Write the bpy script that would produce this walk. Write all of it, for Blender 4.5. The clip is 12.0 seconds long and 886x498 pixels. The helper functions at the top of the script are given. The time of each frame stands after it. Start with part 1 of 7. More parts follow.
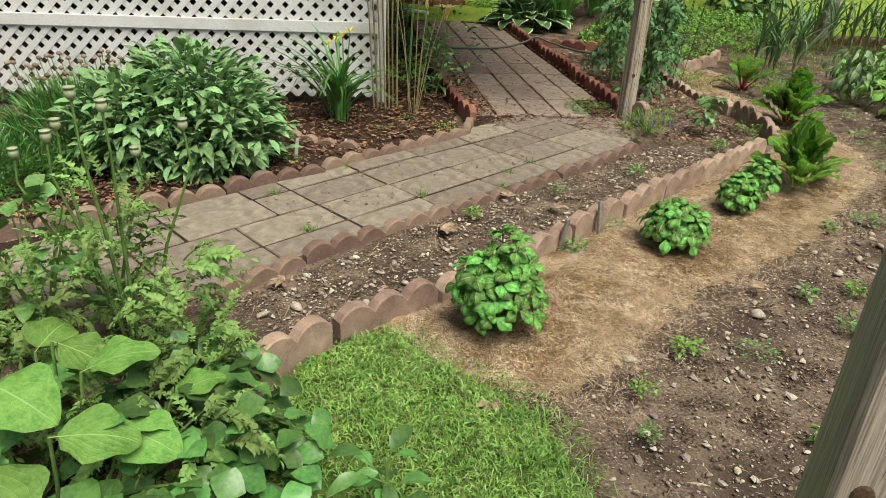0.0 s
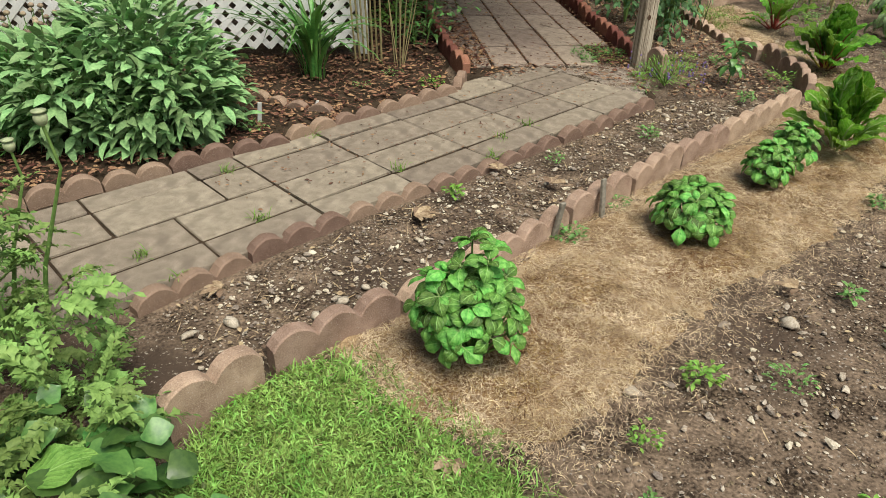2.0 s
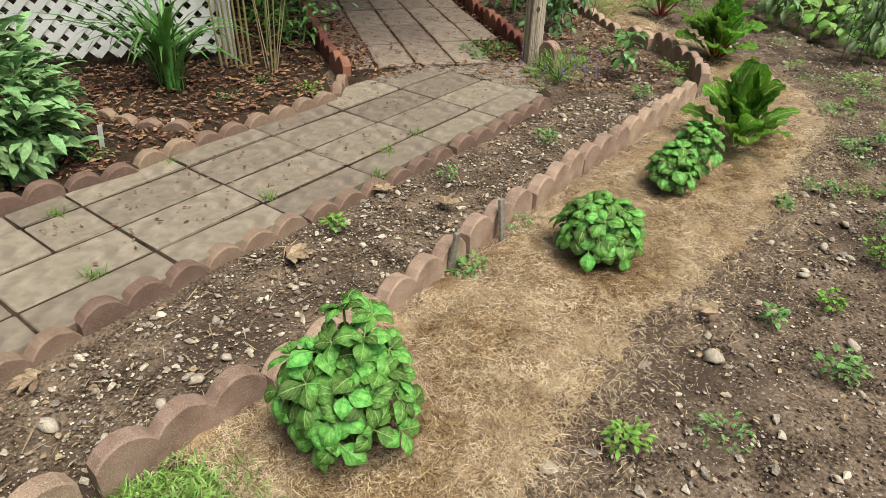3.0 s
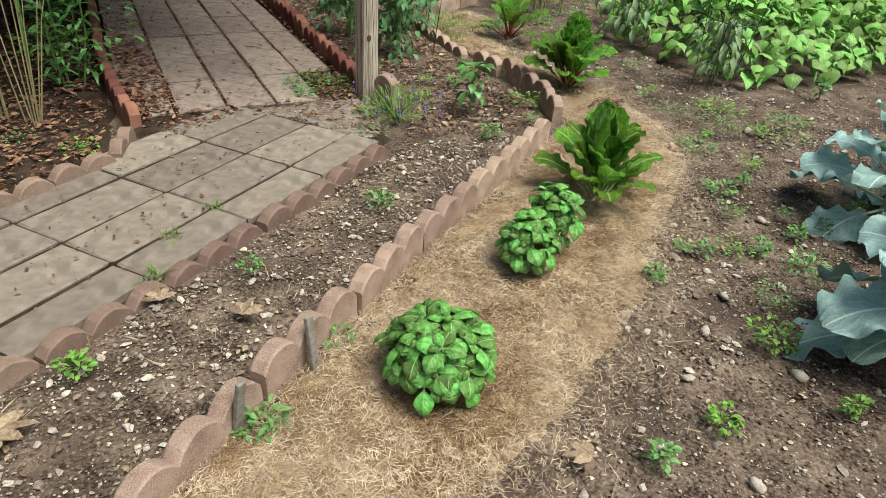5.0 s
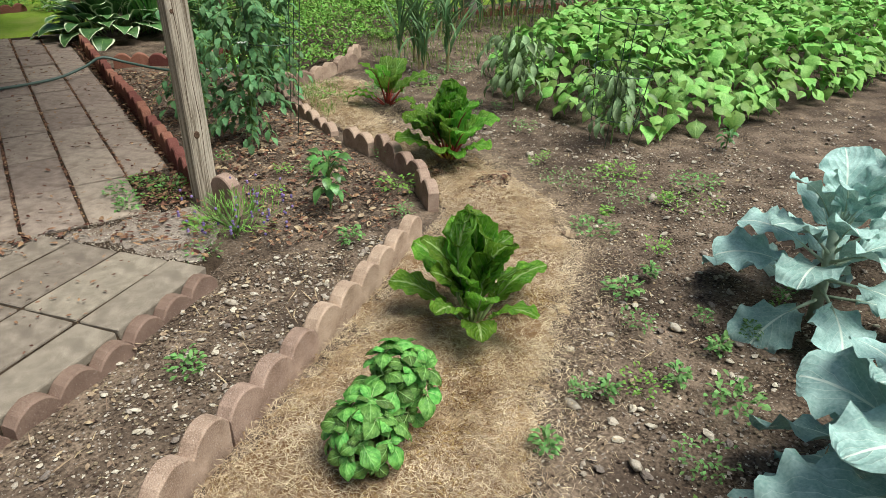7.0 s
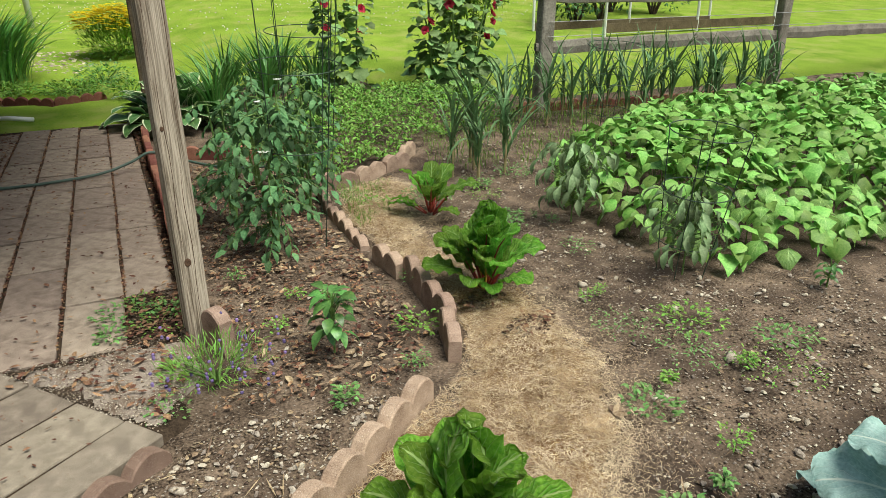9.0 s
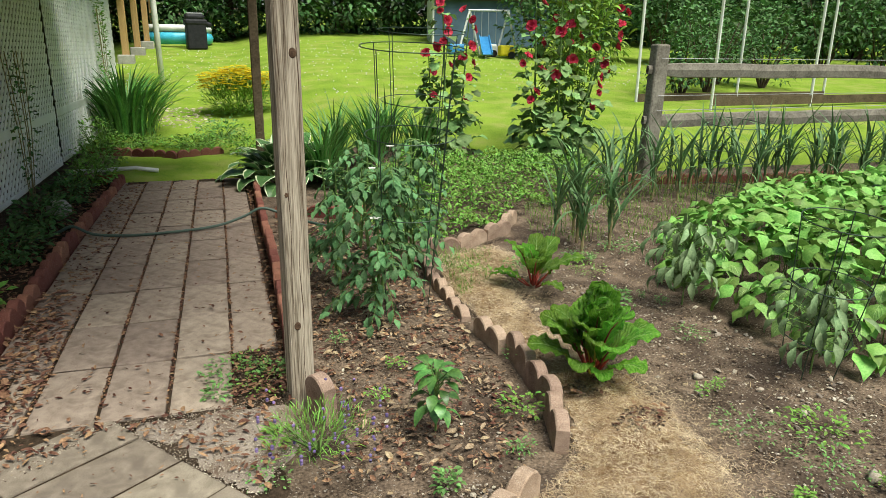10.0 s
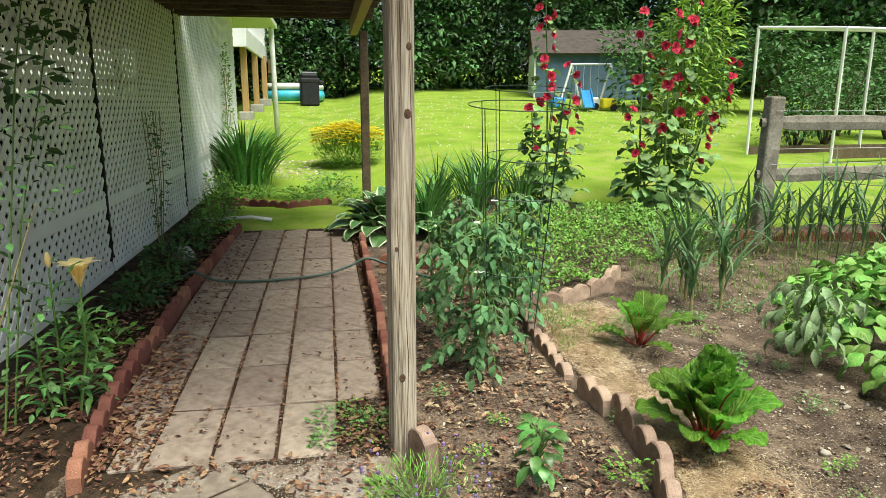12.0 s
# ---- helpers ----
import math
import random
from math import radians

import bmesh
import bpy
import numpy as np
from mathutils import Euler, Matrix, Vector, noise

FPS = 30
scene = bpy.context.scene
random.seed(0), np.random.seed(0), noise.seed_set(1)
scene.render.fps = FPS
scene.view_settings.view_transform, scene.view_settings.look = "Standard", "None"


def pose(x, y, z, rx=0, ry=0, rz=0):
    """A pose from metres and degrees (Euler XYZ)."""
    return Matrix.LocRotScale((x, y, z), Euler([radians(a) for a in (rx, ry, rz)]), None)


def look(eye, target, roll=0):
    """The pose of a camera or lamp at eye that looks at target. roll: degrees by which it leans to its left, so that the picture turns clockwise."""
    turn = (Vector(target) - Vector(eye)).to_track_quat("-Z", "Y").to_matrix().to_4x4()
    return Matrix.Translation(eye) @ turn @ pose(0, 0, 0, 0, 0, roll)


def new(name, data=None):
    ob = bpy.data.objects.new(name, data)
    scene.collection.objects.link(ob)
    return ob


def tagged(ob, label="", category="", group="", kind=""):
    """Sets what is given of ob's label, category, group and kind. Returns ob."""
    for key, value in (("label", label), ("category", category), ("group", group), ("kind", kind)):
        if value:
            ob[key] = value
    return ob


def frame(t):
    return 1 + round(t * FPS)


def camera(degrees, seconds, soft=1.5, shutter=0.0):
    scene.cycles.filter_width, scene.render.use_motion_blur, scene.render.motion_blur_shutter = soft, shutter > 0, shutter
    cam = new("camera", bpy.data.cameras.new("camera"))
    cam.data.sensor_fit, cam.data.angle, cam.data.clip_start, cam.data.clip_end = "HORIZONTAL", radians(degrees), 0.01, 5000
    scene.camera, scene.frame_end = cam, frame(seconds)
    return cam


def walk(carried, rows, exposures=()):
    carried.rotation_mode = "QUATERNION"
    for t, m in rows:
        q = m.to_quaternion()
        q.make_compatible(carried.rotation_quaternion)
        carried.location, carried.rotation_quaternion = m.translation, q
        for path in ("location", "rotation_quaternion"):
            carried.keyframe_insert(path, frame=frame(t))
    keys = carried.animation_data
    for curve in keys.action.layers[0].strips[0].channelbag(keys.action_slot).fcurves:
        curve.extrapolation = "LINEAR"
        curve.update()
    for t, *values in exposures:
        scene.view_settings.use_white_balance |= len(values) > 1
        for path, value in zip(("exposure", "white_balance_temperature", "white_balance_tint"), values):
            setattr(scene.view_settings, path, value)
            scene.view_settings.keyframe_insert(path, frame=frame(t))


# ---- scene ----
cam = camera(66.9, 12.0, soft=0.5)
PATH = [
    (0, (-1.663, -5.123, 1.392), (-1.401, -3.347, 0.509), 2.8),
    (0.5, (-1.541, -5.119, 1.389), (-1.518, -3.349, 0.458), 3.3),
    (1, (-1.469, -5.035, 1.397), (-1.531, -3.318, 0.374), 2.0),
    (1.5, (-1.466, -4.824, 1.376), (-1.39, -3.112, 0.345), 2.0),
    (2, (-1.413, -4.624, 1.366), (-1.21, -2.928, 0.326), 1.3),
    (2.5, (-1.348, -4.407, 1.349), (-1.124, -2.732, 0.278), -0.6),
    (3, (-1.253, -4.235, 1.328), (-0.791, -2.604, 0.268), 1.8),
    (3.5, (-1.149, -3.984, 1.342), (-0.469, -2.423, 0.294), 3.9),
    (3.7, (-1.107, -3.919, 1.326), (-0.386, -2.367, 0.291), 3.7),
    (5.3, (-0.753, -3.562, 1.309), (0.056, -2.058, 0.269), 3.5),
    (5.5, (-0.71, -3.502, 1.311), (0.105, -2.01, 0.257), 3.1),
    (6, (-0.565, -3.352, 1.328), (0.318, -1.9, 0.274), 2.6),
    (6.5, (-0.345, -3.254, 1.325), (0.599, -1.791, 0.341), 0.4),
    (7, (-0.153, -3.172, 1.331), (0.817, -1.689, 0.404), 0.2),
    (7.2, (-0.104, -3.12, 1.353), (0.899, -1.635, 0.464), -0.8),
    (8.8, (0.349, -2.8, 1.386), (1.157, -1.155, 0.587), -1.3),
    (9, (0.371, -2.756, 1.395), (1.182, -1.079, 0.665), -0.4),
    (9.5, (0.361, -2.698, 1.431), (1.149, -0.968, 0.809), 2.2),
    (10, (0.299, -2.634, 1.44), (0.899, -0.812, 0.877), 0.8),
    (10.5, (0.243, -2.587, 1.447), (0.636, -0.687, 0.96), 0.8),
    (11, (0.206, -2.577, 1.442), (0.438, -0.634, 1.031), 0.7),
    (11.5, (0.226, -2.629, 1.477), (0.413, -0.68, 1.072), -0.2),
    (12, (0.257, -2.631, 1.465), (0.588, -0.704, 1.044), 0.1),
]
walk(cam, [(t, look(eye, target, roll)) for t, eye, target, roll in PATH], [(0, 0.36, 6750, 2), (3.7, 0.44, 6550, 3), (6, 0.5, 6100, 2), (9, 0.46, 6500, 0), (12, 0.84, 6550, -2)])

# ---- world, sun, exposure ----
world = bpy.data.worlds.new("sky")
scene.world = world
world.use_nodes = True
wn = world.node_tree
sky = wn.nodes.new("ShaderNodeTexSky")
sky.sky_type, sky.sun_disc = "NISHITA", False
SUN_EL, SUN_AZ = radians(64), radians(150)
sky.sun_elevation, sky.sun_rotation = SUN_EL, SUN_AZ
sky.air_density, sky.dust_density, sky.ozone_density = 1.0, 4.0, 0.6
wn.links.new(sky.outputs[0], wn.nodes["Background"].inputs[0])
wn.nodes["Background"].inputs[1].default_value = 0.08
sun = new("sun", bpy.data.lights.new("sun", "SUN"))
sun.data.energy, sun.data.angle, sun.data.color = 3.5, radians(40), (1.0, 0.96, 0.9)
sun.matrix_world = look((0, 0, 0), (-math.sin(SUN_AZ) * math.cos(SUN_EL), -math.cos(SUN_AZ) * math.cos(SUN_EL), -math.sin(SUN_EL)))



# ---- materials ----
def material(name, dark, light, size=8.0, grain=120.0, rough=0.85, bump=0.3, speck=None, vary=0.0, metal=0.0, island=0.0, stain=None, through_light=0.0, stretch=(1, 1, 1), depth=0.004, gloss=0.5, patch=2.2, span=(0.33, 0.67)):
    """Two-scale noise between two colours, with specks, stains, relief and variation from piece to piece."""
    m = bpy.data.materials.new(name)
    m.use_nodes = True
    nt = m.node_tree
    N, L = nt.nodes, nt.links
    bsdf = N["Principled BSDF"]
    co = N.new("ShaderNodeTexCoord")
    mp = N.new("ShaderNodeMapping")
    mp.inputs["Scale"].default_value = stretch
    L.new(co.outputs["Object"], mp.inputs["Vector"])
    big, fine = N.new("ShaderNodeTexNoise"), N.new("ShaderNodeTexNoise")
    for n, s, d in ((big, size, 4), (fine, grain, 3)):
        n.inputs["Scale"].default_value, n.inputs["Detail"].default_value = s, d
        L.new(mp.outputs[0], n.inputs["Vector"])
    mix = N.new("ShaderNodeMath")
    mix.operation = "MULTIPLY_ADD"
    L.new(fine.outputs["Fac"], mix.inputs[0])
    mix.inputs[1].default_value = 0.5
    half = N.new("ShaderNodeMath")
    half.operation = "MULTIPLY"
    half.inputs[1].default_value = 0.5
    L.new(big.outputs["Fac"], half.inputs[0])
    L.new(half.outputs[0], mix.inputs[2])
    ramp = N.new("ShaderNodeValToRGB")
    ramp.color_ramp.elements[0].position, ramp.color_ramp.elements[1].position = span
    ramp.color_ramp.elements[0].color, ramp.color_ramp.elements[1].color = (*dark, 1), (*light, 1)
    L.new(mix.outputs[0], ramp.inputs[0])
    colour = ramp.outputs[0]
    for extra, scale, lo, hi in ((stain, patch, 0.5, 0.68), (speck, grain * 0.9, 0.62, 0.68)):
        if extra:
            n = N.new("ShaderNodeTexNoise")
            n.inputs["Scale"].default_value, n.inputs["Detail"].default_value = scale, 5
            L.new(co.outputs["Object"], n.inputs["Vector"])
            r = N.new("ShaderNodeMapRange")
            r.inputs["From Min"].default_value, r.inputs["From Max"].default_value = lo, hi
            L.new(n.outputs["Fac"], r.inputs["Value"])
            x = N.new("ShaderNodeMix")
            x.data_type = "RGBA"
            L.new(r.outputs[0], x.inputs[0])
            L.new(colour, x.inputs[6])
            x.inputs[7].default_value = (*extra, 1)
            colour = x.outputs[2]
    if vary or island:
        hsv = N.new("ShaderNodeHueSaturation")
        amount = max(vary, island)
        if island:
            src = N.new("ShaderNodeNewGeometry").outputs["Random Per Island"]
        else:
            src = N.new("ShaderNodeObjectInfo").outputs["Random"]
        for key, lo, hi in (("Value", 1 - 1.45 * amount, 1 + 0.75 * amount), ("Hue", 0.5 - 0.05 * amount, 0.5 + 0.05 * amount)):
            r = N.new("ShaderNodeMapRange")
            r.inputs["To Min"].default_value, r.inputs["To Max"].default_value = lo, hi
            L.new(src, r.inputs["Value"])
            L.new(r.outputs[0], hsv.inputs[key])
        L.new(colour, hsv.inputs["Color"])
        colour = hsv.outputs[0]
    L.new(colour, bsdf.inputs["Base Color"])
    bsdf.inputs["Roughness"].default_value = rough
    bsdf.inputs["Metallic"].default_value = metal
    bsdf.inputs["Specular IOR Level"].default_value = gloss if rough < 0.5 or metal else gloss * (0.12 if rough > 0.7 else 0.5)
    if bump:
        b = N.new("ShaderNodeBump")
        b.inputs["Strength"].default_value, b.inputs["Distance"].default_value = bump, depth
        L.new(mix.outputs[0], b.inputs["Height"])
        L.new(b.outputs[0], bsdf.inputs["Normal"])
    if through_light:
        t = N.new("ShaderNodeBsdfTranslucent")
        L.new(colour, t.inputs["Color"])
        s = N.new("ShaderNodeMixShader")
        s.inputs[0].default_value = through_light
        L.new(bsdf.outputs[0], s.inputs[1])
        L.new(t.outputs[0], s.inputs[2])
        L.new(s.outputs[0], N["Material Output"].inputs["Surface"])
    return m


def leafy(name, dark, light, vary=0.25, rough=0.45, island=True, glow=0.25, size=14, depth=0.002, bump=0.35):
    return material(name, dark, light, size, 90, rough, bump, island=vary if island else 0, vary=0 if island else vary, through_light=glow * 0.6, depth=depth)


def veined(name, dark, light, vein, count=7, slope=0.45, rough=0.4, glow=0.25, bump=0.6, vary=0.25, thick=0.1, mid=0.05, depth=0.004):
    """A broad leaf: midrib and side veins in the leaf's own coordinates, the blade puckered between them."""
    m = material(name, dark, light, 26, 120, rough, 0, vary=vary)
    N, L = m.node_tree.nodes, m.node_tree.links
    bsdf = N["Principled BSDF"]

    def maths(op, a, b=None):
        n = N.new("ShaderNodeMath")
        n.operation = op
        for k, v in enumerate((a, b)):
            if v is None:
                continue
            if isinstance(v, (int, float)):
                n.inputs[k].default_value = v
            else:
                L.new(v, n.inputs[k])
        return n.outputs[0]

    split = N.new("ShaderNodeSeparateXYZ")
    L.new(N.new("ShaderNodeTexCoord").outputs["UV"], split.inputs[0])
    across = maths("ABSOLUTE", maths("SUBTRACT", maths("MULTIPLY", split.outputs[0], 2.0), 1.0))
    row = maths("SUBTRACT", maths("MULTIPLY", split.outputs[1], float(count)), maths("MULTIPLY", across, slope * count))
    tri = maths("ABSOLUTE", maths("SUBTRACT", maths("FRACT", maths("ADD", row, 20.0)), 0.5))
    side = N.new("ShaderNodeMapRange")
    L.new(tri, side.inputs["Value"])
    side.inputs["From Min"].default_value, side.inputs["From Max"].default_value = thick, 0.0
    fade = N.new("ShaderNodeMapRange")
    L.new(across, fade.inputs["Value"])
    fade.inputs["From Min"].default_value, fade.inputs["From Max"].default_value = 1.0, 0.1
    fade.inputs["To Min"].default_value, fade.inputs["To Max"].default_value = 0.1, 0.75
    rib = N.new("ShaderNodeMapRange")
    L.new(across, rib.inputs["Value"])
    rib.inputs["From Min"].default_value, rib.inputs["From Max"].default_value = mid * 1.5, mid * 0.7
    mask = maths("MAXIMUM", maths("MULTIPLY", side.outputs[0], fade.outputs[0]), rib.outputs[0])
    old = bsdf.inputs["Base Color"].links[0].from_socket
    mix = N.new("ShaderNodeMix")
    mix.data_type = "RGBA"
    L.new(mask, mix.inputs[0])
    L.new(old, mix.inputs[6])
    mix.inputs[7].default_value = (*vein, 1)
    L.new(mix.outputs[2], bsdf.inputs["Base Color"])
    b = N.new("ShaderNodeBump")
    b.inputs["Strength"].default_value, b.inputs["Distance"].default_value = bump, depth
    fine = N.new("ShaderNodeTexNoise")
    fine.inputs["Scale"].default_value = 60
    L.new(maths("ADD", maths("SQRT", tri), maths("MULTIPLY", fine.outputs["Fac"], 0.6)), b.inputs["Height"])
    L.new(b.outputs[0], bsdf.inputs["Normal"])
    t = N.new("ShaderNodeBsdfTranslucent")
    L.new(mix.outputs[2], t.inputs["Color"])
    sh = N.new("ShaderNodeMixShader")
    sh.inputs[0].default_value = glow
    L.new(bsdf.outputs[0], sh.inputs[1])
    L.new(t.outputs[0], sh.inputs[2])
    L.new(sh.outputs[0], N["Material Output"].inputs["Surface"])
    return m


SOIL = material("soil", (0.03, 0.021, 0.015), (0.26, 0.19, 0.138), 7, 95, 0.95, 1.0, span=(0.38, 0.66), speck=(0.3, 0.26, 0.22), stain=(0.07, 0.05, 0.038), depth=0.012)
PAVER = material("paver", (0.15, 0.122, 0.094), (0.35, 0.293, 0.233), 16, 300, 0.92, 0.6, speck=(0.15, 0.115, 0.085), vary=0.16, stain=(0.19, 0.156, 0.124), patch=11.0)
PAVER_ROSE = material("rose_paver", (0.2, 0.152, 0.122), (0.42, 0.335, 0.272), 16, 300, 0.92, 0.6, speck=(0.15, 0.105, 0.08), vary=0.16, stain=(0.2, 0.152, 0.122), patch=11.0)
EDGE_WORN = material("edging_worn", (0.14, 0.09, 0.066), (0.34, 0.235, 0.18), 9, 300, 0.92, 0.6, speck=(0.42, 0.33, 0.27), vary=0.22, stain=(0.13, 0.095, 0.072), depth=0.003)
JOINT = material("joint_dirt", (0.014, 0.01, 0.007), (0.08, 0.056, 0.038), 9, 130, 0.95, 0.8, depth=0.01)
EDGE_TAN = material("edging_tan", (0.2, 0.13, 0.095), (0.52, 0.375, 0.29), 14, 260, 0.92, 0.9, speck=(0.5, 0.4, 0.34), vary=0.2, stain=(0.18, 0.12, 0.09), depth=0.003)
EDGE_RED = material("edging_red", (0.16, 0.062, 0.045), (0.34, 0.15, 0.11), 9, 300, 0.92, 0.6, speck=(0.36, 0.22, 0.17), vary=0.25, stain=(0.1, 0.055, 0.045), depth=0.003)
STRAW_BED = material("straw_bed", (0.17, 0.105, 0.055), (0.52, 0.37, 0.22), 9, 190, 0.9, 1.0, stain=(0.17, 0.09, 0.04), depth=0.02, span=(0.4, 0.62))
STRAW = material("straw", (0.36, 0.25, 0.15), (0.77, 0.61, 0.43), 5, 14, 0.75, 0, island=0.38)
LAWN = material("lawn_turf", (0.11, 0.19, 0.018), (0.27, 0.37, 0.05), 1.4, 60, 0.85, 0.9, stain=(0.26, 0.3, 0.07), depth=0.02)
TURF = material("patch_turf", (0.04, 0.075, 0.015), (0.12, 0.2, 0.04), 6, 110, 0.9, 0.9, stain=(0.07, 0.07, 0.025), depth=0.014)
PATCH_GRASS = material("patch_grass_blade", (0.135, 0.27, 0.045), (0.36, 0.53, 0.135), 9, 40, 0.5, 0, island=0.5, through_light=0.15)
GRASS = material("grass_blade", (0.1, 0.21, 0.028), (0.28, 0.44, 0.08), 3, 40, 0.6, 0, island=0.3, through_light=0.3)
WOOD_POST = material("weathered_post", (0.15, 0.115, 0.08), (0.56, 0.48, 0.38), 4.5, 26, 0.88, 1.0, stretch=(11, 11, 0.3), depth=0.006, span=(0.38, 0.6))
WOOD_PALE = material("pale_weathered_post", (0.2, 0.165, 0.125), (0.6, 0.53, 0.43), 4.5, 26, 0.88, 0.8, stretch=(11, 11, 0.3), depth=0.004, span=(0.33, 0.66))
WOOD_GREY = material("grey_wood", (0.12, 0.105, 0.085), (0.33, 0.3, 0.25), 6, 50, 0.9, 0.8, stretch=(1, 1, 1), depth=0.004)
WOOD_DECK = material("deck_wood", (0.06, 0.045, 0.028), (0.17, 0.13, 0.085), 5, 50, 0.85, 0.5)
WOOD_NEW = material("new_lumber", (0.33, 0.2, 0.08), (0.5, 0.33, 0.15), 4, 40, 0.7, 0.3, stretch=(6, 6, 0.5))
WHITE = material("white_vinyl", (0.66, 0.66, 0.64), (0.82, 0.82, 0.8), 3, 90, 0.45, 0.1, stain=(0.58, 0.58, 0.52))
# near-black that stands in for shade behind the lattice and the rear deck
SHADE_BLACK = material("inside_shade", (0.02, 0.018, 0.015), (0.05, 0.045, 0.04), 3, 40, 0.95, 0.2)


# ---- geometry helpers ----
class Geo:
    """Collects vertices and faces for one mesh."""

    def __init__(self):
        self.v, self.f = [], []

    def add(self, verts, faces):
        o = len(self.v)
        self.v.extend(tuple(p) for p in verts)
        self.f.extend(tuple(i + o for i in f) for f in faces)
        return self

    def box(self, size, m=None, bevel=0.0):
        x, y, z = (s / 2 for s in size)
        m = m or Matrix()
        if not bevel:
            vs = [Vector((a * x, b * y, c * z)) for a in (-1, 1) for b in (-1, 1) for c in (-1, 1)]
            return self.add([m @ p for p in vs], [(0, 1, 3, 2), (4, 6, 7, 5), (0, 4, 5, 1), (2, 3, 7, 6), (0, 2, 6, 4), (1, 5, 7, 3)])
        bm = bmesh.new()
        bmesh.ops.create_cube(bm, size=1)
        bmesh.ops.scale(bm, vec=size, verts=bm.verts)
        bmesh.ops.bevel(bm, geom=bm.edges[:], offset=bevel, segments=2, affect="EDGES", profile=0.5)
        bm.verts.index_update()
        self.add([m @ p.co for p in bm.verts], [[q.index for q in f.verts] for f in bm.faces])
        bm.free()
        return self

    def tube(self, pts, radii, sides=6, cap=True):
        pts = [Vector(p) for p in pts]
        rings, o = [], len(self.v)
        for i, p in enumerate(pts):
            d = (pts[min(i + 1, len(pts) - 1)] - pts[max(i - 1, 0)]).normalized()
            a = d.cross(Vector((0, 0, 1)) if abs(d.z) < 0.9 else Vector((1, 0, 0))).normalized()
            b = d.cross(a)
            r = radii[i] if isinstance(radii, (list, tuple)) else radii
            for k in range(sides):
                t = 2 * math.pi * k / sides
                self.v.append(tuple(p + (a * math.cos(t) + b * math.sin(t)) * r))
        for i in range(len(pts) - 1):
            for k in range(sides):
                k2 = (k + 1) % sides
                self.f.append((o + i * sides + k, o + i * sides + k2, o + (i + 1) * sides + k2, o + (i + 1) * sides + k))
        if cap:
            self.f.append(tuple(o + k for k in range(sides))[::-1])
            self.f.append(tuple(o + (len(pts) - 1) * sides + k for k in range(sides)))
        return self

    def leaf(self, m, length, width, bend=0.3, fold=0.15, segs=4, shape=0.45, wave=0.0, lobes=0.0, rng=None, tip=1.8):
        """A curved blade from the origin along +x, with a folded midrib; shape says where it is widest. segs 0: one small kite."""
        if segs == 0:
            up = length * bend * 0.3
            kite = [(0, 0, 0), (length * shape, -width / 2, up), (length, 0, -up), (length * shape, width / 2, up)]
            return self.add([m @ Vector(p) for p in kite], [(0, 1, 2, 3)])
        o = len(self.v)
        phase = rng.uniform(0, 6.28) if rng else 0
        x, z, ang = 0.0, 0.0, bend * 0.4
        for i in range(segs + 1):
            t = i / segs
            w = (t / shape) ** 0.7 if t < shape else max(0.0, 1 - ((t - shape) / (1 - shape)) ** tip)
            w *= width / 2
            if lobes:
                w *= 1 - lobes * (i % 2)
            if i == 0:
                w = max(w, width * 0.06)
            up = fold * w
            k = wave * width * math.sin(phase + i * 2.3)
            for y, zz in ((-w, up + k), (0, 0), (w, up - k)):
                self.v.append(tuple(m @ Vector((x, y, z + zz))))
            x += math.cos(ang) * length / segs
            z += math.sin(ang) * length / segs
            ang -= bend * 2.0 / segs
        for i in range(segs):
            a = o + i * 3
            self.f.append((a, a + 1, a + 4, a + 3))
            self.f.append((a + 1, a + 2, a + 5, a + 4))
        return self

    def lathe(self, profile, sides=16, m=None):
        m, o = m or Matrix(), len(self.v)
        for r, z in profile:
            for k in range(sides):
                t = 2 * math.pi * k / sides
                self.v.append(tuple(m @ Vector((r * math.cos(t), r * math.sin(t), z))))
        for i in range(len(profile) - 1):
            for k in range(sides):
                k2 = (k + 1) % sides
                self.f.append((o + i * sides + k, o + i * sides + k2, o + (i + 1) * sides + k2, o + (i + 1) * sides + k))
        return self

    def mesh(self, name, mat, smooth=False):
        me = bpy.data.meshes.new(name)
        me.from_pydata(self.v, [], self.f)
        me.materials.append(mat)
        if smooth:
            me.polygons.foreach_set("use_smooth", [True] * len(me.polygons))
        me.update()
        return me


def part(name, geo, mat, parent=None, label="", smooth=False, m=None):
    """Links a mesh as one object, under a thing or a part."""
    ob = new(name, geo.mesh(name, mat, smooth) if isinstance(geo, Geo) else geo)
    ob.parent = parent
    if m is not None:
        ob.matrix_basis = m
    return tagged(ob, label)


def thing(name, label, category, m=None, group="", kind=""):
    ob = new(name)
    ob.empty_display_size = 0.1
    if m is not None:
        ob.matrix_basis = m
    return tagged(ob, label, category, group, kind)


def smooth_step(v, a, b):
    v = min(max((v - a) / (b - a), 0.0), 1.0)
    return v * v * (3 - 2 * v)


def ground_z(x, y):
    """The lie of the land: level by the house, rising gently to the lawn."""
    y0 = 6.3 - 4.3 * smooth_step(x, 0.7, 2.4)
    v = (y - y0) / 0.6
    return 0.09 * 0.6 * math.log1p(math.exp(min(v, 40.0))) if v < 40 else 0.09 * (y - y0)


def at(x, y, rz=0.0, s=1.0, dz=0.0):
    return Matrix.Translation((x, y, ground_z(x, y) + dz)) @ Matrix.Rotation(radians(rz), 4, "Z") @ Matrix.Scale(s, 4)


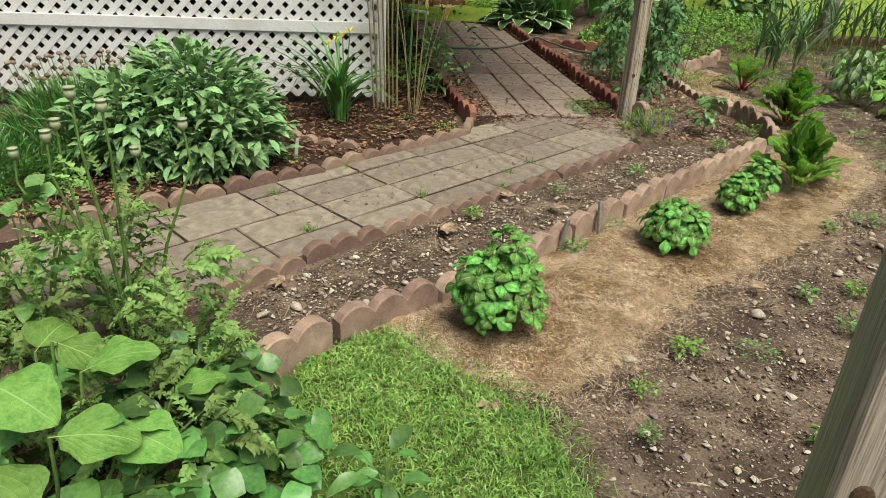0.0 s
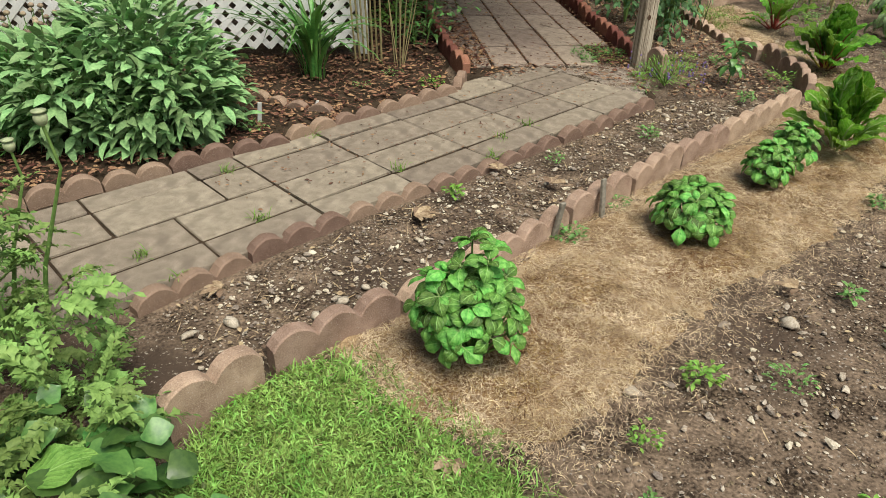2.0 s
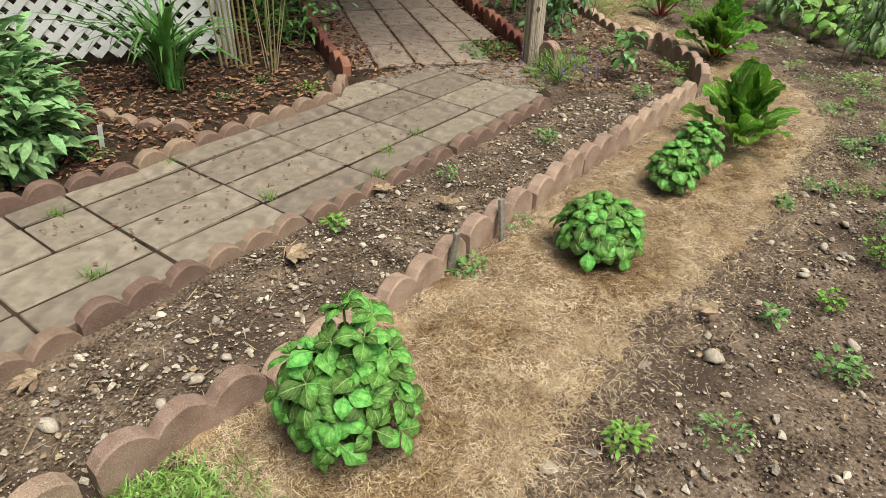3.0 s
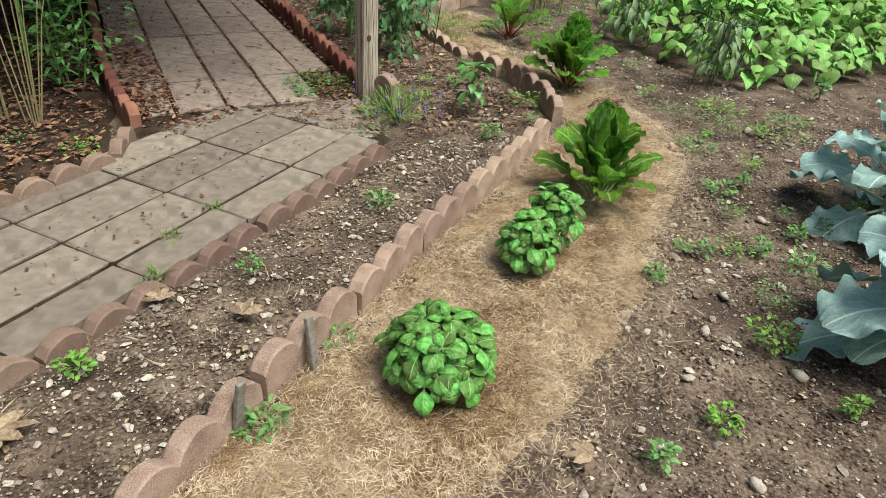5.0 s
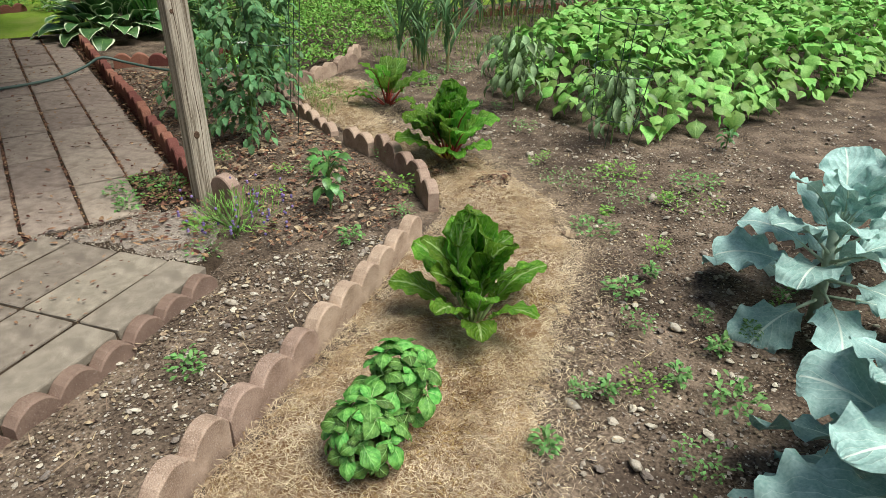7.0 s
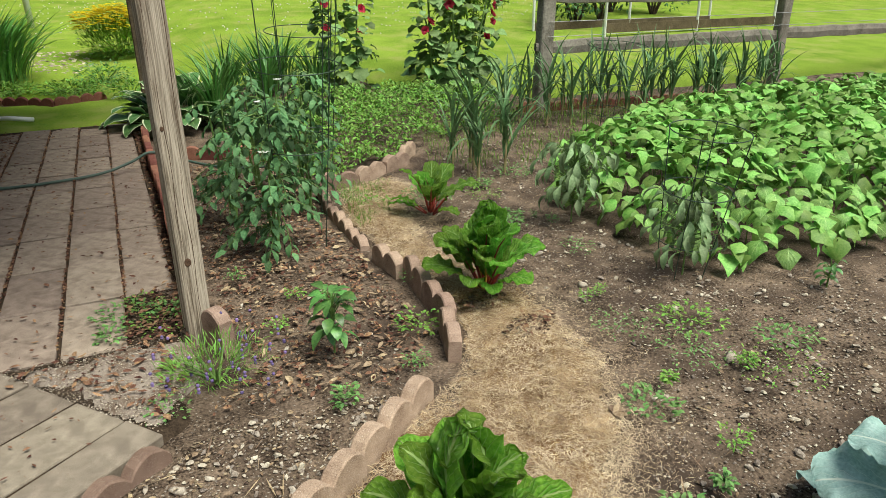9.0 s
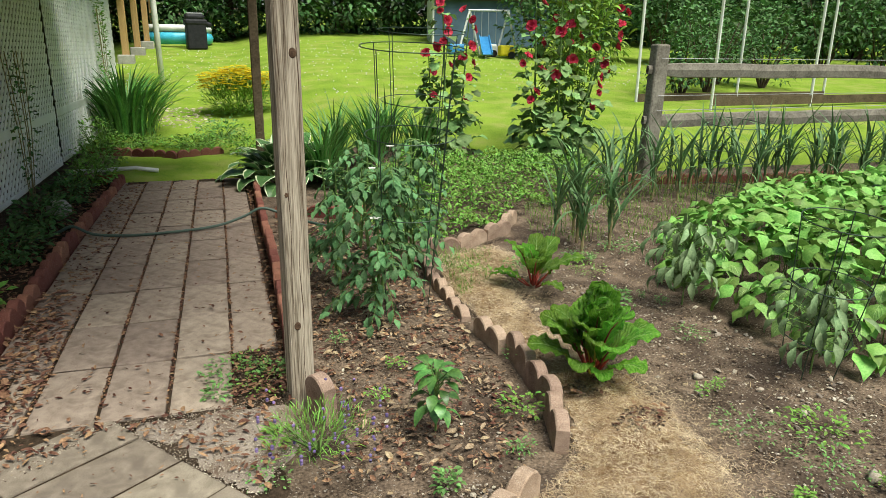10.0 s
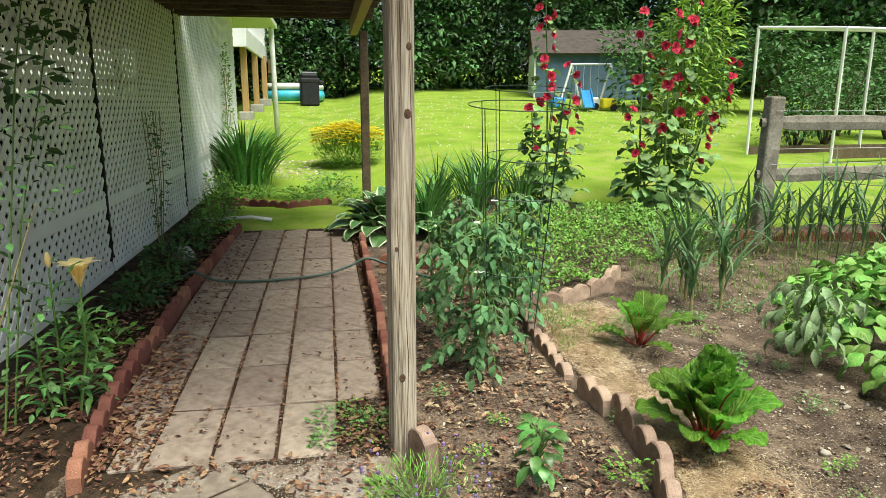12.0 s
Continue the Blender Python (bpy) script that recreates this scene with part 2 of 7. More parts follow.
def inside(x, y, poly):
    hit, j = False, len(poly) - 1
    for i in range(len(poly)):
        (xi, yi), (xj, yj) = poly[i], poly[j]
        if (yi > y) != (yj > y) and x < (xj - xi) * (y - yi) / (yj - yi) + xi:
            hit = not hit
        j = i
    return hit


def edge_distance(x, y, poly):
    best = 1e9
    for i in range(len(poly)):
        (ax, ay), (bx, by) = poly[i - 1], poly[i]
        dx, dy = bx - ax, by - ay
        t = min(max(((x - ax) * dx + (y - ay) * dy) / (dx * dx + dy * dy + 1e-9), 0), 1)
        best = min(best, math.hypot(x - ax - t * dx, y - ay - t * dy))
    return best


def along(line, step):
    """Points and headings at even steps along a broken line."""
    out, left = [], step / 2
    for (ax, ay), (bx, by) in zip(line, line[1:]):
        n = math.hypot(bx - ax, by - ay)
        while left <= n:
            t = left / n
            out.append((ax + (bx - ax) * t, ay + (by - ay) * t, math.degrees(math.atan2(by - ay, bx - ax))))
            left += step
        left -= n
    return out


# ---- ground: one sheet, fine by the path, coarse out to the horizon ----
def axis(lo, hi, step, far):
    inner = list(np.arange(lo, hi + step / 2, step))
    out, s = [], step
    while inner[0] - sum(out) > -far:
        s = min(s * 1.45, 60)
        out.append(s)
    left = list(lo - np.cumsum(out))[::-1]
    out, s = [], step
    while inner[-1] + sum(out) < far:
        s = min(s * 1.45, 60)
        out.append(s)
    return left + inner + list(hi + np.cumsum(out))


def lumps(x, y):
    near = smooth_step(9 - y, 0, 3)
    n = noise.noise(Vector((x * 3.1, y * 3.1, 0))) * 0.012 + noise.noise(Vector((x * 11, y * 11, 3))) * 0.009 + noise.noise(Vector((x * 27, y * 27, 7))) * 0.007
    return (n - 0.018) * near - 0.006


xs, ys = axis(-3.0, 3.6, 0.035, 400), axis(-4.6, 2.6, 0.035, 400)
geo = Geo()
geo.v = [(x, y, ground_z(x, min(y, 60)) + lumps(x, y) - 0.1 * smooth_step(y, 8.0, 10.0)) for y in ys for x in xs]
w = len(xs)
geo.f = [(j * w + i, j * w + i + 1, (j + 1) * w + i + 1, (j + 1) * w + i) for j in range(len(ys) - 1) for i in range(w - 1)]
part("ground", geo, SOIL, smooth=True)
tagged(bpy.data.objects["ground"], "dark brown stony garden soil with crumbs and twigs", "soil", kind="structure")


def sheet(name, poly, mat, lift, step, label, category, puff=0.0, rag=0.0, seed=0, kind="structure", inset=0.0):
    """A sheet that lies on the ground inside an outline, thinning out to its ragged edge."""
    x0, x1 = min(p[0] for p in poly), max(p[0] for p in poly)
    y0, y1 = min(p[1] for p in poly), max(p[1] for p in poly)
    g, ids = Geo(), {}
    nx, ny = int((x1 - x0) / step) + 2, int((y1 - y0) / step) + 2

    def vid(i, j):
        if (i, j) not in ids:
            x, y = x0 + i * step, y0 + j * step
            d = edge_distance(x, y, poly) * (1 if inside(x, y, poly) else -1)
            d += rag * (noise.noise(Vector((x * 6, y * 6, seed))) + 0.6 * noise.noise(Vector((x * 19, y * 19, seed)))) - inset
            z = ground_z(x, y) + lift + puff * smooth_step(d, -0.02, 0.16) * (0.7 + 0.6 * noise.noise(Vector((x * 7, y * 7, seed + 5))) + 0.35 * noise.noise(Vector((x * 22, y * 22, seed + 9))))
            z += smooth_step(-d, -0.01, 0.055) * -0.06
            ids[i, j] = len(g.v)
            g.v.append((x, y, z))
        return ids[i, j]

    for j in range(ny):
        for i in range(nx):
            x, y = x0 + (i + 0.5) * step, y0 + (j + 0.5) * step
            d = edge_distance(x, y, poly) * (1 if inside(x, y, poly) else -1) + rag * (noise.noise(Vector((x * 6, y * 6, seed))) + 0.6 * noise.noise(Vector((x * 19, y * 19, seed)))) - inset
            if d > -max(step * 1.2, 0.075):
                g.f.append((vid(i, j), vid(i + 1, j), vid(i + 1, j + 1), vid(i, j + 1)))
    return tagged(part(name, g, mat, smooth=True), label, category, kind=kind)


# lawn behind the beds
LAWN_POLY = [(-30, 7.35), (-1.3, 7.4), (-0.85, 7.15), (0.3, 7.0), (1.6, 6.6), (2.6, 5.6), (3.9, 4.9), (5.0, 3.9), (12, 3.7), (40, 3.7), (40, 45), (-30, 45)]
sheet("lawn", LAWN_POLY, LAWN, 0.012, 0.5, "bright green mown lawn dotted with white clover", "lawn")
sheet("lawn_strip", [(-1.0, 5.55), (0.9, 5.45), (1.0, 6.6), (0.3, 6.95), (-0.3, 6.75), (-1.0, 7.0)], LAWN, 0.012, 0.1, "narrow strip of mown grass at the end of the paving", "lawn", rag=0.05)
GRASS_POLY = [(-1.98, -3.5), (-1.84, -3.2), (-1.66, -3.05), (-1.5, -3.03), (-1.4, -3.2), (-1.25, -3.36), (-1.12, -3.5), (-1.05, -3.8), (-1.0, -4.6), (-2.2, -4.6), (-2.1, -3.9)]
STRAW_POLY = [(-1.62, -2.95), (-0.84, -2.46), (-0.36, -2.08), (0.03, -1.79), (0.4, -1.51), (0.77, -1.25), (1.16, -0.94), (1.42, -0.75), (1.58, -0.5), (1.64, -0.1), (1.65, 0.3),
              (1.6, 0.7), (1.6, 1.3), (1.75, 1.85), (2.2, 1.95), (2.3, 1.6), (2.0, 1.2), (1.9, 0.5), (1.97, 0.0), (2.0, -0.5), (1.98, -0.9), (1.72, -1.4), (1.15, -1.86), (0.72, -2.25), (0.37, -2.45),
              (0.15, -2.6), (-0.1, -2.7), (-0.37, -2.93), (-0.72, -3.25), (-1.02, -3.45), (-1.22, -3.36), (-1.4, -3.2), (-1.5, -3.03)]
sheet("straw_mulch", STRAW_POLY, STRAW_BED, 0.004, 0.03, "golden dried grass mulch spread along the brick edging", "mulch", 0.03, 0.1, 2, inset=0.05)
sheet("grass_patch", GRASS_POLY, TURF, 0.0, 0.04, "small green patch of fresh grass", "grass", 0.008, 0.05, 4)

# ---- paving ----
def slab_mesh(lx, ly, seed, mat=PAVER):
    rng = random.Random(seed)
    g = Geo().box((lx, ly, 0.05), Matrix.Translation((0, 0, -0.025)), 0.007)
    g.v = [(x + rng.uniform(-0.003, 0.003), y + rng.uniform(-0.003, 0.003), z) for x, y, z in g.v]
    return g.mesh("paving_slab", mat)


def slab(parent, mesh, x, y, rz, z=0.019):
    ob = part("paving_slab", mesh, PAVER, parent)
    ob.matrix_basis = pose(x, y, z + random.uniform(-0.004, 0.004), random.uniform(-0.5, 0.5), random.uniform(-0.5, 0.5), rz + random.uniform(-0.6, 0.6))


def pavement(name, poly, label):
    """The dirt bed that the slabs lie in."""
    return sheet(name, poly, JOINT, 0.009, 0.05, label, "pavement", inset=0.06)


FULL = [slab_mesh(0.248, 0.52, s, PAVER_ROSE) for s in range(3)]
NARROW = slab_mesh(0.215, 0.52, 14, PAVER_ROSE)
patio = pavement("pavement_house", [(-0.82, -0.2), (0.5, -0.2), (0.55, 5.45), (-0.82, 5.45)], "grey-brown concrete pavers with dirt joints under the deck")
for row in range(10):
    for col in range(5):
        if row == 0 and col == 4:
            continue
        x = -0.662 + 0.265 * col
        me = FULL[(row + col) % 3]
        if row == 0 and col == 0:
            me = slab_mesh(0.12, 0.522, 9, PAVER_ROSE)
            x += 0.06
        if col == 4:
            me, x = NARROW, 0.378
        slab(patio, me, x, 0.268 + 0.537 * row, 0)
PATH_O, PATH_R = Vector((-1.85, -1.8)), 37.2
path = pavement("pavement_garden", [(-3.9, -2.5), (-3.1, -2.05), (-2.3, -1.55), (-1.6, -1.05), (-1.0, -0.6), (-0.75, -0.15), (0.3, -0.05), (0.5, -0.6), (-0.55, -1.42), (-2.2, -2.66), (-3.4, -3.4), (-4.2, -3.0)], "worn concrete paver path with dirt and leaves in the joints")
u, v = Vector((math.cos(radians(PATH_R)), math.sin(radians(PATH_R)))), Vector((-math.sin(radians(PATH_R)), math.cos(radians(PATH_R))))
ROWS = (("D", -0.44, -0.262, 0.0), ("C", -0.252, -0.004, 0.0), ("B", 0.004, 0.256, 0.0), ("A", 0.266, 0.42, 0.0))
for name, v0, v1, off in ROWS:
    cuts = [0.4835 * k for k in range(-8, 6)]
    if name in "AB":
        cuts = [c for c in cuts if c != 0.4835 * -1] + [-0.235, -0.72]
        cuts = sorted(c for c in cuts if abs(c + 0.4835) > 0.01)
    for a, b in zip(cuts, cuts[1:]):
        lo, hi = v0, v1
        if name == "A" and a > 1.3:
            hi = 0.515
        if -1.75 < (a + b) / 2 < -1.32:
            continue
        if b > 2.42:
            continue
        c = PATH_O + u * ((a + b) / 2) + v * ((lo + hi) / 2)
        slab(path, slab_mesh(b - a - 0.011, hi - lo - 0.009, int(a * 100) + 7), c.x, c.y, PATH_R)

# ---- scalloped edging ----
def edging_mesh(mat, seed, length=0.3, height=0.115, thick=0.055, scallops=2):
    """A moulded concrete edging block with a scalloped top, sunk in the soil."""
    rng = random.Random(seed)
    g, n = Geo(), 7 * scallops
    prof = []
    for i in range(n + 1):
        t = i / n
        s = abs(math.sin(math.pi * scallops * t))
        prof.append((-length / 2 + length * t, height - 0.046 + 0.046 * s ** 0.7 + rng.uniform(-0.0015, 0.0015)))
    b = 0.006
    rows = []
    for y, dz, inset in ((-thick / 2, None, 0), (-thick / 2, -b, 0), (-thick / 2 + b, 0, 0), (thick / 2 - b, 0, 0), (thick / 2, -b, 0), (thick / 2, None, 0)):
        rows.append([len(g.v) + i for i in range(n + 1)])
        for x, z in prof:
            g.v.append((x * 0.992, y + rng.uniform(-0.001, 0.001), -0.07 if dz is None else z + dz))
    for r, q in zip(rows, rows[1:]):
        g.f += [(r[i], r[i + 1], q[i + 1], q[i]) for i in range(n)]
    g.f.append(tuple(r[0] for r in rows))
    g.f.append(tuple(r[-1] for r in rows)[::-1])
    return g.mesh("edging_block", mat)


TAN_BLOCKS = [edging_mesh(EDGE_TAN, s) for s in range(3)]
LONG_TAN = [edging_mesh(EDGE_TAN, s + 30, 0.456, scallops=3) for s in range(4)]
LONG_WORN = [edging_mesh(EDGE_WORN, s + 40, 0.456, scallops=3) for s in range(4)]
WORN_BLOCKS = [edging_mesh(EDGE_WORN, s + 9) for s in range(3)]
RED_BLOCKS = [edging_mesh(EDGE_RED, s + 5) for s in range(3)]


def edging(line, meshes, label, group, lift=0.0, tilt=3.0, step=0.305):
    rng = random.Random(len(line) * 7 + int(line[0][0] * 10))
    for k, (x, y, a) in enumerate(along(line, step)):
        ob = new("edging_block", meshes[k % len(meshes)])
        ob.matrix_basis = Matrix.Translation((x, y, ground_z(x, y) + lift + rng.uniform(-0.012, 0.012))) @ Euler((radians(rng.uniform(-tilt, tilt)), radians(rng.uniform(-tilt, tilt) * 0.8), radians(a + rng.uniform(-2.5, 2.5)))).to_matrix().to_4x4()
        tagged(ob, label, "edging block", group)


edging([(-2.0, -3.29), (-1.745, -3.06)], TAN_BLOCKS, "tan concrete edging block at the start of the bed", "bed edging", 0.02, 1.0, 0.335)
EDGE_BED = [(-1.74, -3.045), (-1.36, -2.82), (-0.84, -2.42), (-0.36, -2.04), (0.03, -1.74), (0.4, -1.46), (0.77, -1.2), (1.16, -0.89), (1.4, -0.7)]
edging(EDGE_BED, LONG_TAN, "tan concrete edging block with scalloped top beside the straw", "bed edging", step=0.462, tilt=2.0)
edging([(1.43, -0.66), (1.56, -0.3), (1.6, 0.16)], TAN_BLOCKS, "tan concrete edging block with scalloped top beside the straw", "bed edging")
edging([(1.57, 0.22), (1.53, 0.66)], TAN_BLOCKS, "tan concrete edging block sunk beside the chard", "bed edging", -0.02)
edging([(1.52, 0.66), (1.56, 1.5), (1.64, 1.95)], TAN_BLOCKS, "mossy tan edging block sunk in the soil", "bed edging", -0.06)
edging([(1.64, 1.98), (1.92, 1.96), (2.36, 2.2), (2.68, 2.58)], TAN_BLOCKS, "tan concrete edging block before the herb bed", "bed edging", -0.01)
edging([(-2.24, -2.7), (-1.76, -2.29), (-1.3, -1.94), (-0.92, -1.69), (-0.54, -1.41), (-0.17, -1.15), (0.22, -0.84), (0.48, -0.62)], LONG_WORN, "grey-tan scalloped edging block along the paver path", "path edging", -0.072, 3.0, 0.462)
edging([(-3.95, -2.5), (-3.54, -2.27), (-3.16, -2.07), (-2.75, -1.83), (-2.24, -1.53), (-1.9, -1.32), (-1.54, -1.03), (-1.17, -0.77), (-0.98, -0.62), (-0.82, -0.38), (-0.75, -0.15)], WORN_BLOCKS, "worn reddish-tan scalloped edging block before the flower bed", "flower bed edging", -0.04)
edging([(-2.12, -0.55), (-1.96, -0.68), (-1.83, -0.79), (-1.5, -0.92)], WORN_BLOCKS, "old brown scalloped edging block in wood chips", "inner edging", -0.05)
edging([(-0.745, -0.12), (-0.79, 0.2), (-0.83, 0.71), (-0.84, 1.26), (-0.84, 2.97), (-0.78, 5.35)], RED_BLOCKS, "brick-red scalloped edging block beside the pavers", "house edging", -0.005)
edging([(0.53, 0.14), (0.56, 1.22), (0.58, 2.2), (0.57, 3.1), (0.6, 4.75)], RED_BLOCKS, "brick-red scalloped edging block between pavers and bed", "bed side edging", 0.01)
edging([(0.7, 3.52), (0.94, 3.46), (1.28, 3.27), (1.7, 3.14)], RED_BLOCKS, "brick-red scalloped edging block across the bed", "cross edging", -0.02)
edging([(0.58, -0.05), (0.64, -0.19)], [edging_mesh(EDGE_TAN, 21, 0.14, 0.17, 0.06, 1)], "tan-red edging block standing at the foot of the post", "post edging", 0.0, 6, 0.15)
edging([(-1.4, 7.32), (-0.86, 7.07), (-0.3, 6.82), (0.35, 7.0)], RED_BLOCKS, "dark brick edging block before the far flower bed", "far edging", -0.02)
edging([(4.3, 3.5), (5.4, 3.35), (8.0, 3.15)], RED_BLOCKS, "brown edging block behind the garlic", "garlic edging", -0.03)

# ---- deck posts and deck over the paving ----
def wood_post(name, x, y, z0, z1, w, label, mat, lean=(0, 0), rz=0):
    t = thing(name, label, "post", pose(x, y, 0, lean[0], lean[1], rz))
    g = Geo()
    n = 12
    rng = random.Random(int(x * 100))
    for i in range(n + 1):
        z = z0 + (z1 - z0) * i / n
        for a, b in ((-1, -0.86), (-0.86, -1), (0.86, -1), (1, -0.86), (1, 0.86), (0.86, 1), (-0.86, 1), (-1, 0.86)):
            g.v.append((a * w / 2 + rng.uniform(-0.0008, 0.0008), b * w / 2 + rng.uniform(-0.0008, 0.0008), z))
    for i in range(n):
        for k in range(8):
            k2 = (k + 1) % 8
            g.f.append((i * 8 + k, i * 8 + k2, i * 8 + 8 + k2, i * 8 + 8 + k))
    g.f.append(tuple(n * 8 + k for k in range(8)))
    part("shaft", g, mat, t)
    return t


near = wood_post("deck_post", 0.54, 0.03, -0.05, 2.3, 0.1, "weathered grey-brown timber post with long cracks and knots", WOOD_POST, rz=8)
KNOT = material("wood_knot", (0.05, 0.03, 0.02), (0.16, 0.1, 0.065), 30, 160, 0.8, 0.5)
for kx, kz, kr in ((0.02, 1.43, 0.016), (0.028, 1.68, 0.012), (-0.012, 0.35, 0.015), (-0.03, 0.9, 0.008)):
    part("knot", Geo().lathe([(kr, -0.002), (kr * 0.8, 0.0025), (kr * 0.45, 0.0015), (0.0005, 0.003)], 12, Matrix.Translation((kx, -0.05, kz)) @ Matrix.Rotation(radians(90), 4, "X") @ Matrix.Diagonal((1, 1.35, 1, 1))), KNOT, near, "dark oval knot in the timber", True)
for kx, k0, k1 in ((-0.022, 0.4, 1.2), (0.012, 0.1, 0.75), (0.034, 0.8, 1.9), (-0.008, 1.25, 2.2), (-0.038, 1.0, 1.7)):
    part("crack", Geo().tube([(kx + 0.004 * math.sin(5 * q), -0.0497, k0 + (k1 - k0) * q / 8) for q in range(9)], [0.0004, 0.0012, 0.0018, 0.0014, 0.002, 0.0017, 0.0012, 0.001, 0.0004], 4), KNOT, near, "long dark drying crack")
far = wood_post("deck_post", 0.72, 5.6, -0.05, 2.3, 0.1, "dark timber post beside the hosta", WOOD_DECK)
deck = thing("deck", "dark raised timber deck with beam and joists overhead", "deck")
part("beam", Geo().box((0.09, 6.8, 0.19), pose(0.63, 2.75, 2.4), 0.006), WOOD_NEW, deck)
part("rim_joist", Geo().box((2.75, 0.045, 0.2), pose(-0.5, 6.2, 2.6), 0.004), WOOD_DECK, deck)
for k in range(15):
    part("joist", Geo().box((2.7, 0.04, 0.18), pose(-0.5, -0.3 + 0.45 * k, 2.585), 0.004), WOOD_DECK, deck)
for k in range(20):
    part("deck_board", Geo().box((0.137, 6.6, 0.028), pose(-1.82 + 0.142 * k, 2.95, 2.69), 0.004), WOOD_DECK, deck)


# ---- lattice walls ----
def lattice(name, length, z0, z1, m, label, rail=0.6, foot=True):
    """Crossed vinyl strips with a flat rail across, built in the x-z plane."""
    t = thing(name, label, "lattice wall", m, kind="structure")
    pitch, wide = 0.078, 0.042
    for sign, yy in ((1, 0.0), (-1, 0.006)):
        g = Geo()
        H = z1 - z0
        k = -int(H / (pitch * 1.414)) - 2
        while True:
            x = k * pitch * 1.41421
            if x > length:
                break
            pts = []
            a, b = (x, 0.0), (x + H, H)
            t0, t1 = max(0, -x) / H, min(1.0, (length - x) / H)
            if t1 > t0 + 0.01:
                p = [(x + H * s, H * s) for s in (t0, t1)]
                d = wide / 2 * 0.7071
                quad = [(p[0][0] - d, p[0][1] + d), (p[0][0] + d, p[0][1] - d), (p[1][0] + d, p[1][1] - d), (p[1][0] - d, p[1][1] + d)]
                if sign < 0:
                    quad = [(length - q[0], q[1]) for q in quad]
                vs = [(qx, yy + dy, z0 + qz) for dy in (-0.003, 0.003) for qx, qz in quad]
                g.add(vs, [(0, 1, 2, 3), (7, 6, 5, 4), (0, 4, 5, 1), (1, 5, 6, 2), (2, 6, 7, 3), (3, 7, 4, 0)])
            k += 1
        part("lattice_strips", g, WHITE, t)
    part("rail", Geo().box((length, 0.03, 0.085), Matrix.Translation((length / 2, -0.004, rail)), 0.004), WHITE, t)
    if foot:
        part("bottom_rail", Geo().box((length, 0.026, 0.05), Matrix.Translation((length / 2, 0.003, z0 - 0.015)), 0.004), WHITE, t)
    return t


LX = -1.45
lattice("lattice_front", 3.1, 0.1, 2.4, pose(LX - 3.07, 0.25, 0), "white vinyl lattice wall with a flat rail", 0.62, False)
for y0, y1 in ((0.3, 2.88), (2.94, 5.86), (5.94, 11.2)):
    panel = lattice("lattice_side", y1 - y0, 0.2, 2.5 if y1 < 6 else 3.1, pose(LX, y1, ground_z(LX, y0) * 0.8, 0, 0, -90), "white vinyl lattice panel, greenish in the shade of the deck", 0.715)
    if y1 < 6:
        # strip that paints the panel gap's shade and hides the jagged strip ends
        part("joint_strip", Geo().box((0.035, 0.022, 2.2), pose(-0.035, 0, 1.4)), SHADE_BLACK, panel, "near-black strip painting the shade of the gap between two panels")
part("corner_post", Geo().box((0.07, 0.07, 2.4), pose(LX + 0.02, 0.26, 1.25), 0.008), WHITE)
tagged(bpy.data.objects["corner_post"], "white vinyl corner trim of the lattice wall", "trim", kind="structure")
# added walls and ceiling: the shade behind the lattice is in their near-black colour
part("wall_inside", Geo().box((0.1, 11.5, 2.8), pose(-6.0, 5.3, 1.4)), SHADE_BLACK)
tagged(bpy.data.objects["wall_inside"], "added wall behind the lattice, its shade painted near-black", "wall", kind="structure")
part("wall_back", Geo().box((4.5, 0.1, 1.62), pose(-3.75, 11.2, 0.81)).box((4.5, 0.1, 0.12), pose(-3.75, 11.2, 1.86)).box((4.5, 0.1, 0.35), pose(-3.75, 11.2, 2.64)).box((0.12, 0.1, 0.9), pose(-3.55, 11.2, 2.0)).box((0.7, 0.1, 0.9), pose(-1.85, 11.2, 2.0)), SHADE_BLACK)
tagged(bpy.data.objects["wall_back"], "added back wall with openings, its shade painted near-black", "wall", kind="structure")
part("ceiling", Geo().box((4.7, 10.9, 0.1), pose(-3.8, 5.75, 2.86)), SHADE_BLACK)
tagged(bpy.data.objects["ceiling"], "added ceiling behind the lattice, its shade painted near-black", "ceiling", kind="structure")


# ---- split-rail fence ----
def rail(p, q, w, h, seed):
    rng, g = random.Random(seed), Geo()
    p, q = Vector(p), Vector(q)
    d = (q - p).normalized()
    s = d.cross(Vector((0, 0, 1))).normalized()
    up = s.cross(d)
    n = 10
    for i in range(n + 1):
        t = i / n
        c = p.lerp(q, t) + up * rng.uniform(-0.008, 0.008)
        e = 0.55 if i in (0, n) else 1
        for a, b in ((-1, -0.5), (-0.4, -1), (0.7, -0.9), (1, 0.1), (0.6, 0.9), (-0.6, 1)):
            g.v.append(tuple(c + s * a * w / 2 * e + up * b * h / 2 * e))
    for i in range(n):
        for k in range(6):
            k2 = (k + 1) % 6
            g.f.append((i * 6 + k, i * 6 + k2, i * 6 + 6 + k2, i * 6 + 6 + k))
    return g


